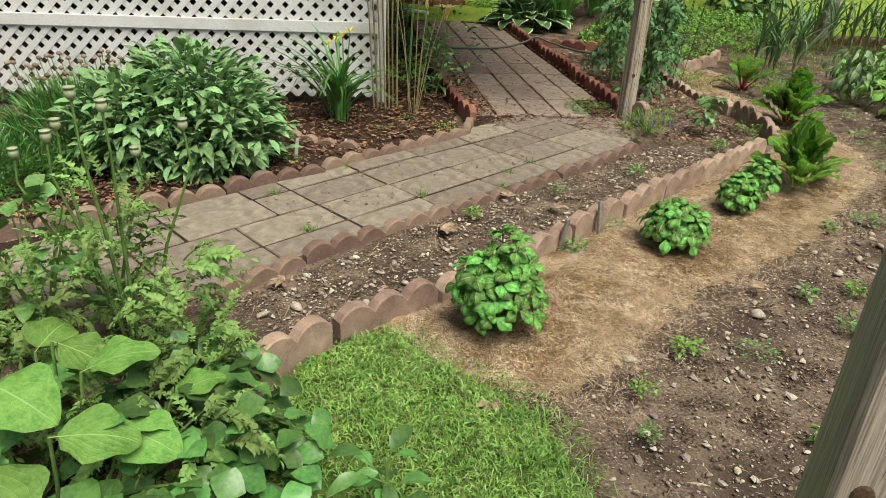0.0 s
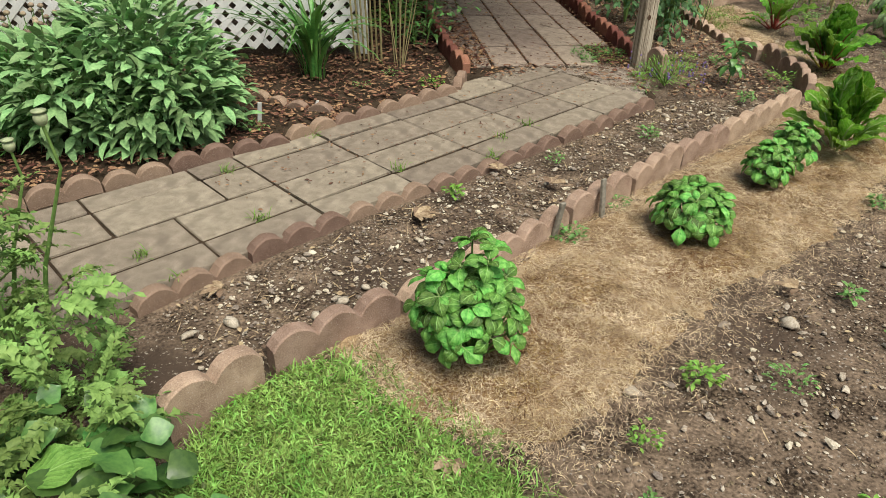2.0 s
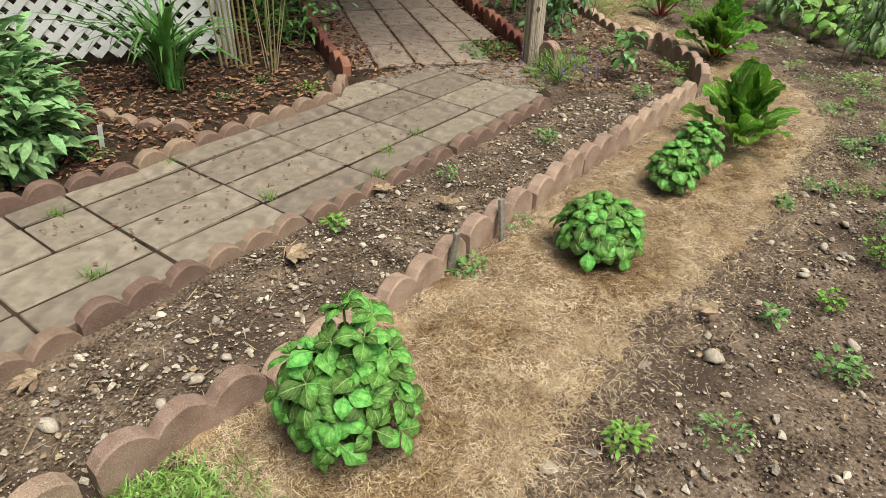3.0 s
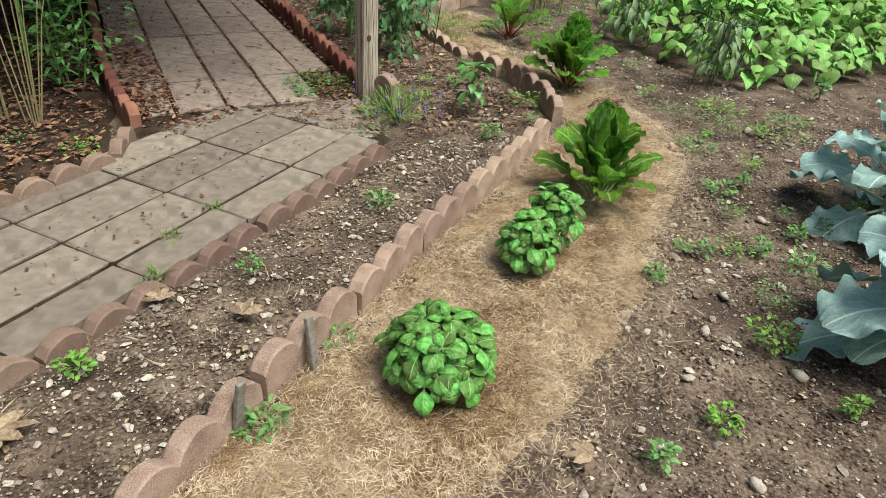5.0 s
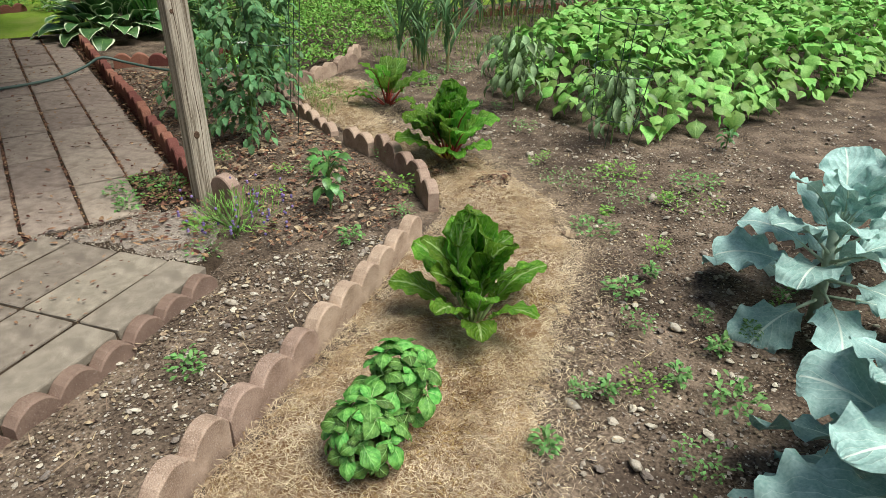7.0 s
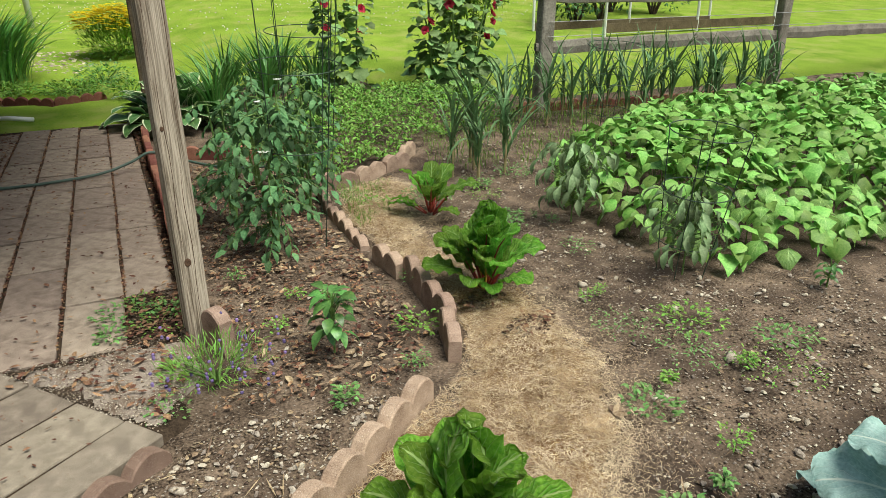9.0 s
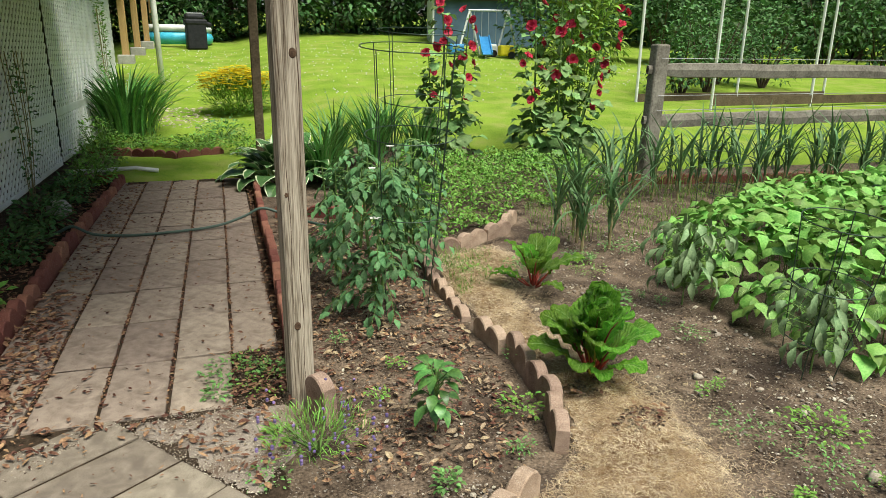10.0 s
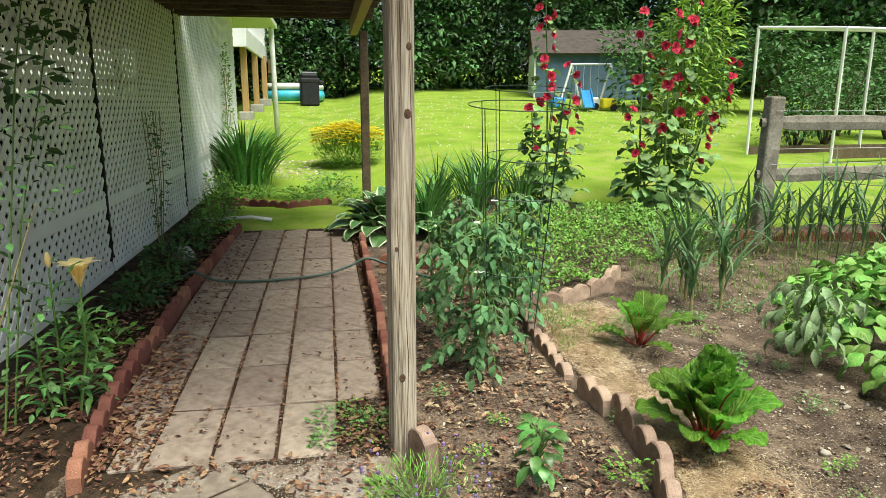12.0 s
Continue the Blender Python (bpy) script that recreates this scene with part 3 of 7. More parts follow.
METAL_WIRE = material("fence_wire", (0.25, 0.25, 0.25), (0.4, 0.4, 0.4), 20, 90, 0.5, 0.1, metal=0.6)
fence = thing("split_rail_fence", "weathered grey split-rail timber fence with wire", "fence")
FENCE = [(4.61, 3.49), (8.4, 3.62), (12.0, 3.75), (15.6, 3.88)]
for k, (x, y) in enumerate(FENCE):
    z = ground_z(x, y)
    g = Geo().box((0.17, 0.12, 1.5), pose(x, y, z + 0.66, 0, 1.5, 4), 0.02)
    part("post", g, WOOD_GREY, fence)
    if k:
        a, b = FENCE[k - 1], FENCE[k]
        for h in (0.62, 1.13):
            part("rail", rail((a[0] - 0.12, a[1] - 0.01, ground_z(*a) + h + 0.02), (b[0] + 0.1, b[1] + 0.01, ground_z(*b) + h), 0.09, 0.15, k * 9 + int(h * 10)), WOOD_GREY, fence)

for h in (0.75, 0.9, 1.27):
    part("wire", Geo().tube([(x, y - 0.07, ground_z(x, y) + h) for x, y in FENCE], 0.003, 4), METAL_WIRE, fence)

near_post = wood_post("timber_post", -0.782, -4.349, -0.05, 1.6, 0.14, "grey weathered timber post with a knot and cracks", WOOD_PALE, lean=(0, 1.0), rz=66)
part("knot", Geo().lathe([(0.021, -0.002), (0.018, 0.003), (0.012, 0.0015), (0.0005, 0.004)], 14, Matrix.Translation((-0.07, 0.02, 0.55)) @ Matrix.Rotation(radians(-90), 4, "Y") @ Matrix.Diagonal((1.4, 1, 1, 1))), KNOT, near_post, "dark oval knot in the timber", True)
part("crack", Geo().tube([(-0.0697, 0.005 + 0.003 * math.sin(4 * q), 0.57 + 0.06 * q) for q in range(9)], [0.0006, 0.0016, 0.0022, 0.002, 0.0018, 0.002, 0.0016, 0.001, 0.0004], 4), KNOT, near_post, "long dark drying crack")

# ---- plants ----
BASIL = veined("basil_leaf", (0.048, 0.2, 0.024), (0.28, 0.58, 0.12), (0.33, 0.6, 0.17), 5, 0.5, 0.26, 0.14, 0.7, 0.45, 0.07, 0.03, 0.003)
CHARD = veined("chard_leaf", (0.1, 0.29, 0.018), (0.33, 0.59, 0.07), (0.5, 0.68, 0.24), 8, 0.4, 0.24, 0.38, 1.0, 0.25, 0.1, 0.07, 0.01)
CHARD_DARK = veined("dark_chard_leaf", (0.09, 0.28, 0.022), (0.32, 0.6, 0.075), (0.45, 0.66, 0.2), 8, 0.4, 0.2, 0.38, 1.0, 0.3, 0.1, 0.02, 0.01)
VEIN = material("pale_vein", (0.25, 0.36, 0.12), (0.4, 0.5, 0.2), 20, 80, 0.5, 0.1)
RIB_GREY = material("broccoli_rib", (0.3, 0.38, 0.28), (0.46, 0.54, 0.4), 20, 80, 0.5, 0.1)
YELLOW_RIB = material("yellow_rib", (0.5, 0.36, 0.04), (0.7, 0.55, 0.08), 20, 80, 0.4, 0.1)
RED_RIB = material("red_rib", (0.16, 0.02, 0.015), (0.34, 0.05, 0.03), 20, 80, 0.4, 0.1)
BROCCOLI = veined("broccoli_leaf", (0.25, 0.42, 0.37), (0.52, 0.7, 0.64), (0.76, 0.85, 0.74), 6, 0.6, 0.5, 0.1, 0.5, 0.15, 0.05, 0.035, 0.006)
BEAN = veined("bean_leaf", (0.13, 0.31, 0.055), (0.35, 0.56, 0.14), (0.5, 0.7, 0.26), 5, 0.55, 0.42, 0.2, 0.7, 0.25, 0.06, 0.025, 0.004)
BEAN_BULK = leafy("bean_leaf_bulk", (0.13, 0.32, 0.05), (0.35, 0.57, 0.14), 0.38, 0.5, True, 0.3)
SAGE = leafy("sage_leaf", (0.14, 0.275, 0.105), (0.34, 0.53, 0.225), 0.32, 0.65)
TOMATO = leafy("tomato_leaf", (0.056, 0.148, 0.055), (0.19, 0.35, 0.14), 0.3, 0.55)
PEPPER = leafy("pepper_leaf", (0.06, 0.17, 0.045), (0.18, 0.36, 0.09), 0.4, 0.35)
HERB = leafy("herb_leaf", (0.090, 0.224, 0.038), (0.306, 0.517, 0.090), 0.35, 0.55)
WILT = leafy("wilted_leaf", (0.15, 0.24, 0.1), (0.35, 0.47, 0.24), 0.3, 0.6)
WEED = leafy("weed_leaf", (0.08, 0.195, 0.05), (0.25, 0.44, 0.13), 0.3, 0.55)
POPPY = leafy("poppy_leaf", (0.1, 0.2, 0.045), (0.3, 0.45, 0.13), 0.3, 0.6, False)
SQUASH = veined("squash_leaf", (0.115, 0.27, 0.05), (0.27, 0.48, 0.11), (0.33, 0.54, 0.17), 5, 0.7, 0.55, 0.25, 0.6, 0.2, 0.04, 0.02, 0.004)
STRAP = leafy("strap_leaf", (0.045, 0.150, 0.030), (0.165, 0.360, 0.075), 0.3, 0.4)
GARLIC = leafy("garlic_leaf", (0.063, 0.140, 0.056), (0.196, 0.308, 0.126), 0.35, 0.5)
FEATHER = leafy("feathery_leaf", (0.045, 0.105, 0.03), (0.15, 0.26, 0.09), 0.35, 0.6)
HOSTA = leafy("hosta_leaf", (0.040, 0.112, 0.032), (0.128, 0.272, 0.080), 0.2, 0.4, False)
HOSTA_RIM = material("hosta_margin", (0.5, 0.56, 0.32), (0.72, 0.76, 0.55), 20, 90, 0.5, 0.1)
HEDGE = leafy("hedge_leaf", (0.04, 0.1, 0.03), (0.15, 0.28, 0.09), 0.5, 0.65, True, 0.12)
HOLLY = leafy("hollyhock_leaf", (0.12, 0.225, 0.065), (0.33, 0.5, 0.185), 0.4, 0.55)
SHRUB = leafy("shrub_leaf", (0.043, 0.111, 0.034), (0.153, 0.289, 0.085), 0.4, 0.55)
YELLOW_GREEN = leafy("yellow_green_leaf", (0.168, 0.300, 0.036), (0.360, 0.528, 0.084), 0.3, 0.5, True, 0.35)
STEM = material("green_stem", (0.07, 0.14, 0.03), (0.18, 0.28, 0.08), 12, 80, 0.6, 0.2)
STEM_DRY = material("dry_stem", (0.19, 0.15, 0.07), (0.36, 0.31, 0.16), 12, 80, 0.7, 0.3)
RED_PETAL = material("red_petal", (0.5, 0.012, 0.05), (0.8, 0.075, 0.13), 20, 90, 0.6, 0.2, island=0.2, through_light=0.25)
YELLOW_PETAL = material("yellow_petal", (0.84, 0.66, 0.02), (0.94, 0.82, 0.07), 20, 90, 0.6, 0.1, island=0.15, through_light=0.25)
LILY_PETAL = material("lily_petal", (0.97, 0.76, 0.3), (0.98, 0.88, 0.56), 12, 90, 0.5, 0.1, through_light=0.55)
WHITE_PETAL = material("white_petal", (0.7, 0.7, 0.66), (0.85, 0.85, 0.8), 20, 90, 0.6, 0.1, through_light=0.25)
LILAC = material("lilac_flower", (0.14, 0.09, 0.26), (0.3, 0.22, 0.45), 20, 90, 0.7, 0.1, island=0.3)
DRY_HEAD = material("dry_flower", (0.2, 0.15, 0.1), (0.42, 0.33, 0.24), 20, 90, 0.8, 0.2, island=0.3)
POD = material("seed_pod", (0.25, 0.3, 0.16), (0.42, 0.45, 0.28), 30, 120, 0.7, 0.2)
WIRE = material("green_wire", (0.02, 0.045, 0.03), (0.06, 0.09, 0.06), 30, 100, 0.5, 0.1, metal=0.4)


def blade_mesh(name, leaf_mat, rib_mat, length, width, bend=0.8, cup=0.12, crinkle=0.05, shape=0.45, petiole=0.25, seed=0, segs=9, lobed=0.0, rim=None, rib=0.035, rise=0.35, tip=1.8, notch=0.75, veins=0):
    """A broad leaf on its stalk: along +x from the origin, arching over, with ribs and a puckered blade."""
    rng, g, mats = random.Random(seed), Geo(), []
    x, z, ang = 0.0, 0.0, rise
    cols = (-1, -0.82, -0.5, -0.2, -rib, rib, 0.2, 0.5, 0.82, 1)
    ph = [rng.uniform(0, 6.28) for _ in range(4)]
    ps = 3
    for i in range(ps + segs + 1):
        if i < ps:
            w, step = width * rib * 0.9, petiole * length / ps
        else:
            t = (i - ps) / segs
            w = (t / shape) ** notch if t < shape else max(0.0, 1 - ((t - shape) / (1 - shape)) ** tip)
            w = max(w * width / 2, width * rib)
            if lobed:
                w *= 1 + lobed * math.sin(i * 2.4 + ph[0])
            step = length / segs
        for c in cols:
            zz = cup * abs(c) * w
            if i >= ps and abs(c) > rib:
                zz += crinkle * width * (0.5 * math.sin(i * 2.1 + ph[1] + 2 * (c > 0)) * abs(c) + 0.35 * math.sin(i * 3.14 + abs(c) * 7) * (1 - abs(c)) + 0.5 * rng.uniform(-0.5, 0.5) * abs(c))
            if i < ps and abs(c) <= rib:
                zz = 0.006
            g.v.append((x - math.sin(ang) * zz, c * w, z + math.cos(ang) * zz))
        x += math.cos(ang) * step
        z += math.sin(ang) * step
        if i >= ps:
            ang -= bend * 1.5 / segs * (0.5 + t)
    n = len(cols)
    for i in range(ps + segs):
        for k in range(n - 1):
            g.f.append((i * n + k, i * n + k + 1, (i + 1) * n + k + 1, (i + 1) * n + k))
            mats.append(1 if k == 4 or i < ps else (2 if rim and k in (0, n - 2) else 0))
    for q in range(veins):
        i0 = ps + 1 + q * (segs - 4) // max(veins - 1, 1)
        for sgn in (0, 1):
            line = [(i0, 5), (i0, 6), (i0 + 1, 7), (i0 + 2, 8)] if sgn else [(i0, 4), (i0, 3), (i0 + 1, 2), (i0 + 2, 1)]
            o = len(g.v)
            for step_, (a, b) in enumerate(line):
                p = Vector(g.v[min(a, ps + segs) * n + b])
                half = width * 0.011 * (1 - step_ / 5)
                g.v += [(p.x - half, p.y, p.z + width * 0.012), (p.x + half, p.y, p.z + width * 0.012)]
            for a in range(3):
                g.f.append((o + 2 * a, o + 2 * a + 1, o + 2 * a + 3, o + 2 * a + 2))
                mats.append(1)
    me = g.mesh(name, leaf_mat, True)
    me.materials.append(rib_mat)
    if rim:
        me.materials.append(rim)
    me.polygons.foreach_set("material_index", mats)
    return me


def broad_leaf(name, leaf_mat, rib_mat, length, width, petiole, bend=0.8, cup=0.15, ruffle=0.06, quilt=0.02, shape=0.5, notch=0.6, tip=2.2, blunt=0.6, seed=0, rise=0.3, rows=12, lobes=0.0, waves=5, veins=7, stalk=0.006, twist=0.0):
    """A broad leaf on a round stalk along +x: an arching blade with a ruffled margin, puckered between its veins."""
    rng, g, uv, mats = random.Random(seed), Geo(), [], []
    cols = [-1, -0.86, -0.64, -0.4, -0.18, 0, 0.18, 0.4, 0.64, 0.86, 1]
    n, ph = len(cols), [rng.uniform(0, 6.28) for _ in range(4)]
    x, z, ang = petiole * math.cos(rise), petiole * math.sin(rise), rise
    step = length / rows
    for i in range(rows + 1):
        t = 1 - (1 - i / rows) ** 1.25
        if t < shape:
            w = 0.04 + 0.96 * (t / shape) ** notch
        else:
            w = max(0.0, 1 - ((t - shape) / (1 - shape)) ** tip) ** blunt
        w = max(w * width / 2, 0.0006)
        for c in cols:
            side = 0 if c < 0 else 2
            ww = w * (1 + lobes * abs(c) * math.sin(t * 23 + ph[3] + side) * (1 - t * 0.4))
            zz = cup * abs(c) ** 1.4 * w + ruffle * width * c * c * math.sin(t * waves * 6.28 + ph[0] + side * 1.3) * min(1.0, 3 * (1 - t) + 0.25)
            zz += quilt * width * (1 - c * c) * abs(c) * 3 * math.cos((t * veins - abs(c) * 0.45 * veins) * 6.28)
            zz += twist * c * w * (t - 0.3)
            g.v.append((x - math.sin(ang) * zz, c * ww, z + math.cos(ang) * zz))
            uv.append((0.5 + 0.5 * c, t))
        d = ((1 - (1 - (i + 1) / rows) ** 1.25) - t) * length if i < rows else 0
        x += math.cos(ang) * d
        z += math.sin(ang) * d
        ang -= bend * 1.5 * d / length * (0.5 + t)
    for i in range(rows):
        for k in range(n - 1):
            g.f.append((i * n + k, i * n + k + 1, (i + 1) * n + k + 1, (i + 1) * n + k))
            mats.append(0)
    before = len(g.f)
    p = Vector((petiole * math.cos(rise), 0, petiole * math.sin(rise)))
    mid = [Vector(g.v[i * n + 5]) - Vector((0, 0, stalk * 0.35)) for i in (2, 5, 8)]
    g.tube([(0, 0, 0), p * 0.5, p] + mid, [stalk, stalk * 0.85, stalk * 0.7, stalk * 0.55, stalk * 0.4, stalk * 0.2], 5)
    mats += [1] * (len(g.f) - before)
    uv += [(0.5, 0.5)] * (len(g.v) - len(uv))
    me = g.mesh(name, leaf_mat, True)
    me.materials.append(rib_mat)
    me.polygons.foreach_set("material_index", mats)
    layer = me.uv_layers.new(name="leaf")
    layer.data.foreach_set("uv", [q for loop in me.loops for q in uv[loop.vertex_index]])
    return me


def turn(rz, ry=0.0, rx=0.0):
    """Heading, then pitch (positive lifts the tip)."""
    return Matrix.Rotation(radians(rz), 4, "Z") @ Matrix.Rotation(radians(-ry), 4, "Y") @ Matrix.Rotation(radians(rx), 4, "X")


BASIL_MESH = [broad_leaf("leaf", BASIL, VEIN, 0.058, 0.04, 0.008, 1.3, -0.35, 0.03, 0.03, 0.42, 0.55, 1.7, 0.8, s, 0.5, 8, waves=2, veins=5, stalk=0.0014) for s in range(4)]


def basil(x, y, domes, label, seed):
    """A bushy basil: rosettes of cupped leaves over the dome of the plant."""
    rng = random.Random(seed)
    t = thing("basil_plant", label, "basil", at(x, y), "basil row")
    g = Geo()
    for dx, dy, r, h, n in domes:
        for k in range(n):
            v_ = (k + 0.5) / n
            el = math.asin(1 - v_ * 1.12) if 1 - v_ * 1.12 > -1 else -1.2
            az = k * 2.39996 + rng.uniform(-0.25, 0.25)
            q = rng.uniform(0.86, 1.05)
            p = Vector((dx + r * q * math.cos(el) * math.cos(az), dy + r * q * math.cos(el) * math.sin(az), h * 0.5 + h * 0.5 * q * math.sin(el)))
            p.z = max(p.z, 0.04)
            g.tube([(dx * 0.3, dy * 0.3, 0), (p.x * 0.6, p.y * 0.6, p.z * 0.6), p], [0.006, 0.004, 0.003], 5)
            normal = Vector((math.cos(el) * math.cos(az), math.cos(el) * math.sin(az), 0.55 + math.sin(el))).normalized()
            base = normal.to_track_quat("Z", "Y").to_matrix().to_4x4()
            m0 = rng.randrange(360)
            for j in range(6):
                inner = j >= 4
                s = rng.uniform(1.0, 1.4) * (0.6 if inner else 1.0) * (0.8 + 0.35 * (1 - v_) if inner else 1.0)
                ob = part("leaf", BASIL_MESH[rng.randrange(4)], BASIL, t)
                ob.matrix_basis = Matrix.Translation(p) @ base @ turn(m0 + 90 * j + (45 if inner else 0) + rng.uniform(-18, 18), rng.uniform(-14, 16) + (35 if inner else 0), rng.uniform(-15, 15)) @ Matrix.Scale(s, 4)
    part("stem", g, STEM, t)


basil(-1.13, -3.05, [(0, 0, 0.135, 0.3, 34), (0.03, 0.03, 0.09, 0.41, 13), (-0.1, 0.02, 0.07, 0.33, 7)], "tall bushy green basil plant in straw mulch", 3)
basil(-0.15, -2.39, [(0, 0, 0.135, 0.235, 38)], "low round green basil plant in straw mulch", 5)
basil(0.48, -1.95, [(0.05, 0.03, 0.085, 0.29, 18), (-0.09, -0.03, 0.08, 0.22, 16)], "two-headed green basil plant in straw mulch", 7)

CHARD_MESH = [broad_leaf("leaf", CHARD, VEIN, 0.215, 0.108, 0.08, 0.75, 0.1, 0.1, 0.05, 0.5, 0.55, 2.4, 0.55, s, 0.25, 14, 0.03, 4, 8, 0.006, 0.5 * (s % 3 - 1)) for s in range(5)]
CHARD_Y = [broad_leaf("leaf", CHARD_DARK, YELLOW_RIB, 0.215, 0.108, 0.085, 0.8, 0.1, 0.12, 0.065, 0.5, 0.55, 2.4, 0.55, s + 5, 0.25, 14, 0.03, 4, 8, 0.007, 0.5 * (s % 3 - 1)) for s in range(2)]
CHARD_R = [broad_leaf("leaf", CHARD_DARK, RED_RIB, 0.215, 0.108, 0.085, 0.8, 0.1, 0.12, 0.065, 0.5, 0.55, 2.4, 0.55, s + 8, 0.25, 14, 0.03, 4, 8, 0.007, 0.5 * (s % 3 - 1)) for s in range(3)]


def rosette(name, category, x, y, meshes, n, label, seed, tilt=(12, 78), scale=(0.8, 1.15), spread=0.03, group="", tall=0.0):
    rng = random.Random(seed)
    t = thing(name, label, category, at(x, y, rng.randrange(360)), group)
    for k in range(n):
        f = k / max(n - 1, 1)
        ob = part("leaf", meshes[rng.randrange(len(meshes))], None, t)
        el = tilt[0] + (tilt[1] - tilt[0]) * f + rng.uniform(-8, 8)
        a = k * 137.5 + rng.uniform(-15, 15)
        ob.matrix_basis = Matrix.Translation((spread * math.cos(radians(a)) * (1 - f), spread * math.sin(radians(a)) * (1 - f), 0.015 + 0.03 * f)) @ turn(a, el - 20, rng.uniform(-12, 12)) @ Matrix.Scale(rng.uniform(*scale) * (1 + tall * f), 4)
    return t


rosette("chard_plant", "chard", 1.0, -1.6, CHARD_MESH, 24, "bright green chard with broad puckered leaves in straw", 11, (44, 112), (0.8, 1.08), tall=0.42)
rosette("chard_plant", "chard", 1.85, -0.17, CHARD_R + CHARD_Y + CHARD_R, 28, "dark glossy chard with yellow and red stems", 12, (44, 112), (0.95, 1.3), tall=0.2)
rosette("chard_plant", "chard", 2.1, 1.0, CHARD_R, 13, "small dark chard with red stems on straw", 13, (28, 104), (0.85, 1.35))

BROC_MESH = [broad_leaf("leaf", BROCCOLI, RIB_GREY, 0.3, 0.23, 0.13, 0.75, 0.14, 0.1, 0.016, 0.5, 0.5, 2.2, 0.5, s, 0.3, 18, 0.08, 3.6, 6, 0.0085, 0.6 * (s % 3 - 1)) for s in range(6)]


def broccoli(x, y, n, label, seed, h=0.28, scale=(0.8, 1.15), heading=0):
    rng = random.Random(seed)
    t = thing("broccoli_plant", label, "broccoli", at(x, y, heading), "broccoli row")
    part("stalk", Geo().tube([(0, 0, -0.02), (0.01, 0, h * 0.5), (0, 0.015, h)], [0.022, 0.02, 0.016], 9), RIB_GREY, t, smooth=True)
    for k in range(n):
        f = k / (n - 1)
        ob = part("leaf", BROC_MESH[rng.randrange(6)], None, t)
        a = k * 137.5 + rng.uniform(-12, 12)
        ob.matrix_basis = Matrix.Translation((0, 0, 0.06 + (h - 0.06) * f)) @ turn(a, -24 + 84 * f + rng.uniform(-8, 8), rng.uniform(-20, 20)) @ Matrix.Scale(rng.uniform(*scale) * (1.05 - 0.4 * f), 4)


broccoli(2.08, -2.2, 24, "blue-green broccoli plant with wavy pale-veined leaves", 21, 0.36, (0.8, 1.1), 30)
broccoli(1.36, -2.9, 34, "large blue-green broccoli plant with broad veined leaves", 24, 0.36, (0.95, 1.2), 75)
broccoli(2.75, -2.2, 12, "blue-green broccoli plant standing in bare soil", 25, 0.4, (0.9, 1.2), 0)

# beans
BEAN_MESH = [broad_leaf("leaf", BEAN, VEIN, 0.135, 0.118, 0.012, 0.7, -0.1, 0.03, 0.02, 0.3, 0.5, 1.1, 0.9, s, 0.15, 8, 0, 2, 5, 0.0015, 0.3) for s in range(4)]
BEANS = [(2.95, 0.75), (3.05, 0.3), (3.0, -0.35), (3.3, -0.6), (3.8, -0.62), (4.4, -0.6), (5.6, -0.6), (8.2, 0.2), (9.0, 2.4), (6.6, 2.6), (4.4, 2.2), (3.5, 1.6)]
beans = thing("bean_patch", "dense patch of light green bush beans with broad leaves", "beans")
rng = random.Random(31)
bulk, stems, count = Geo(), Geo(), 0
while count < 4300:
    x, y = rng.uniform(2.8, 9.0), rng.uniform(-0.7, 2.6)
    if not inside(x, y, BEANS):
        continue
    d = edge_distance(x, y, BEANS)
    top = 0.17 + 0.26 * smooth_step(d, 0.0, 0.45) + 0.05 * noise.noise(Vector((x * 3, y * 3, 0)))
    z = ground_z(x, y) + top * (1 - abs(rng.gauss(0, 0.18)) - (rng.random() < 0.25) * 0.35)
    z = max(z, ground_z(x, y) + 0.05)
    out = math.degrees(math.atan2(y - 0.8, x - 4.8)) if d < 0.3 else rng.uniform(0, 360)
    s = rng.uniform(0.6, 1.2)
    if d < 0.4:
        m = Matrix.Translation((x, y, z)) @ turn(out + rng.uniform(-70, 70), rng.uniform(-50, 0), rng.uniform(-30, 30)) @ Matrix.Scale(s, 4)
    else:
        m = Matrix.Translation((x, y, z)) @ turn(out, rng.uniform(-55, 15), rng.uniform(-35, 35)) @ Matrix.Scale(s, 4)
    if count < 2300 and y < 0.55 and x < 4.5 and len(beans.children) < 300 and rng.random() < 0.6:
        part("leaf", BEAN_MESH[rng.randrange(4)], None, beans, m=m)
    else:
        bulk.leaf(m, 0.135, 0.115, 0.55, -0.25 if rng.random() < 0.6 else 0.3, 5, 0.3, 0.05, 0, rng, 1.15)
    if count % 9 == 0:
        stems.tube([(x, y, ground_z(x, y)), (x + rng.uniform(-0.04, 0.04), y + rng.uniform(-0.04, 0.04), z)], [0.004, 0.003], 4)
    count += 1
tagged(part("foliage", bulk, BEAN_BULK, beans, "mass of overlapping bean leaves", True), kind="stuff")
tagged(part("stalk_mass", stems, STEM, beans, "thin bean stems"), kind="stuff")


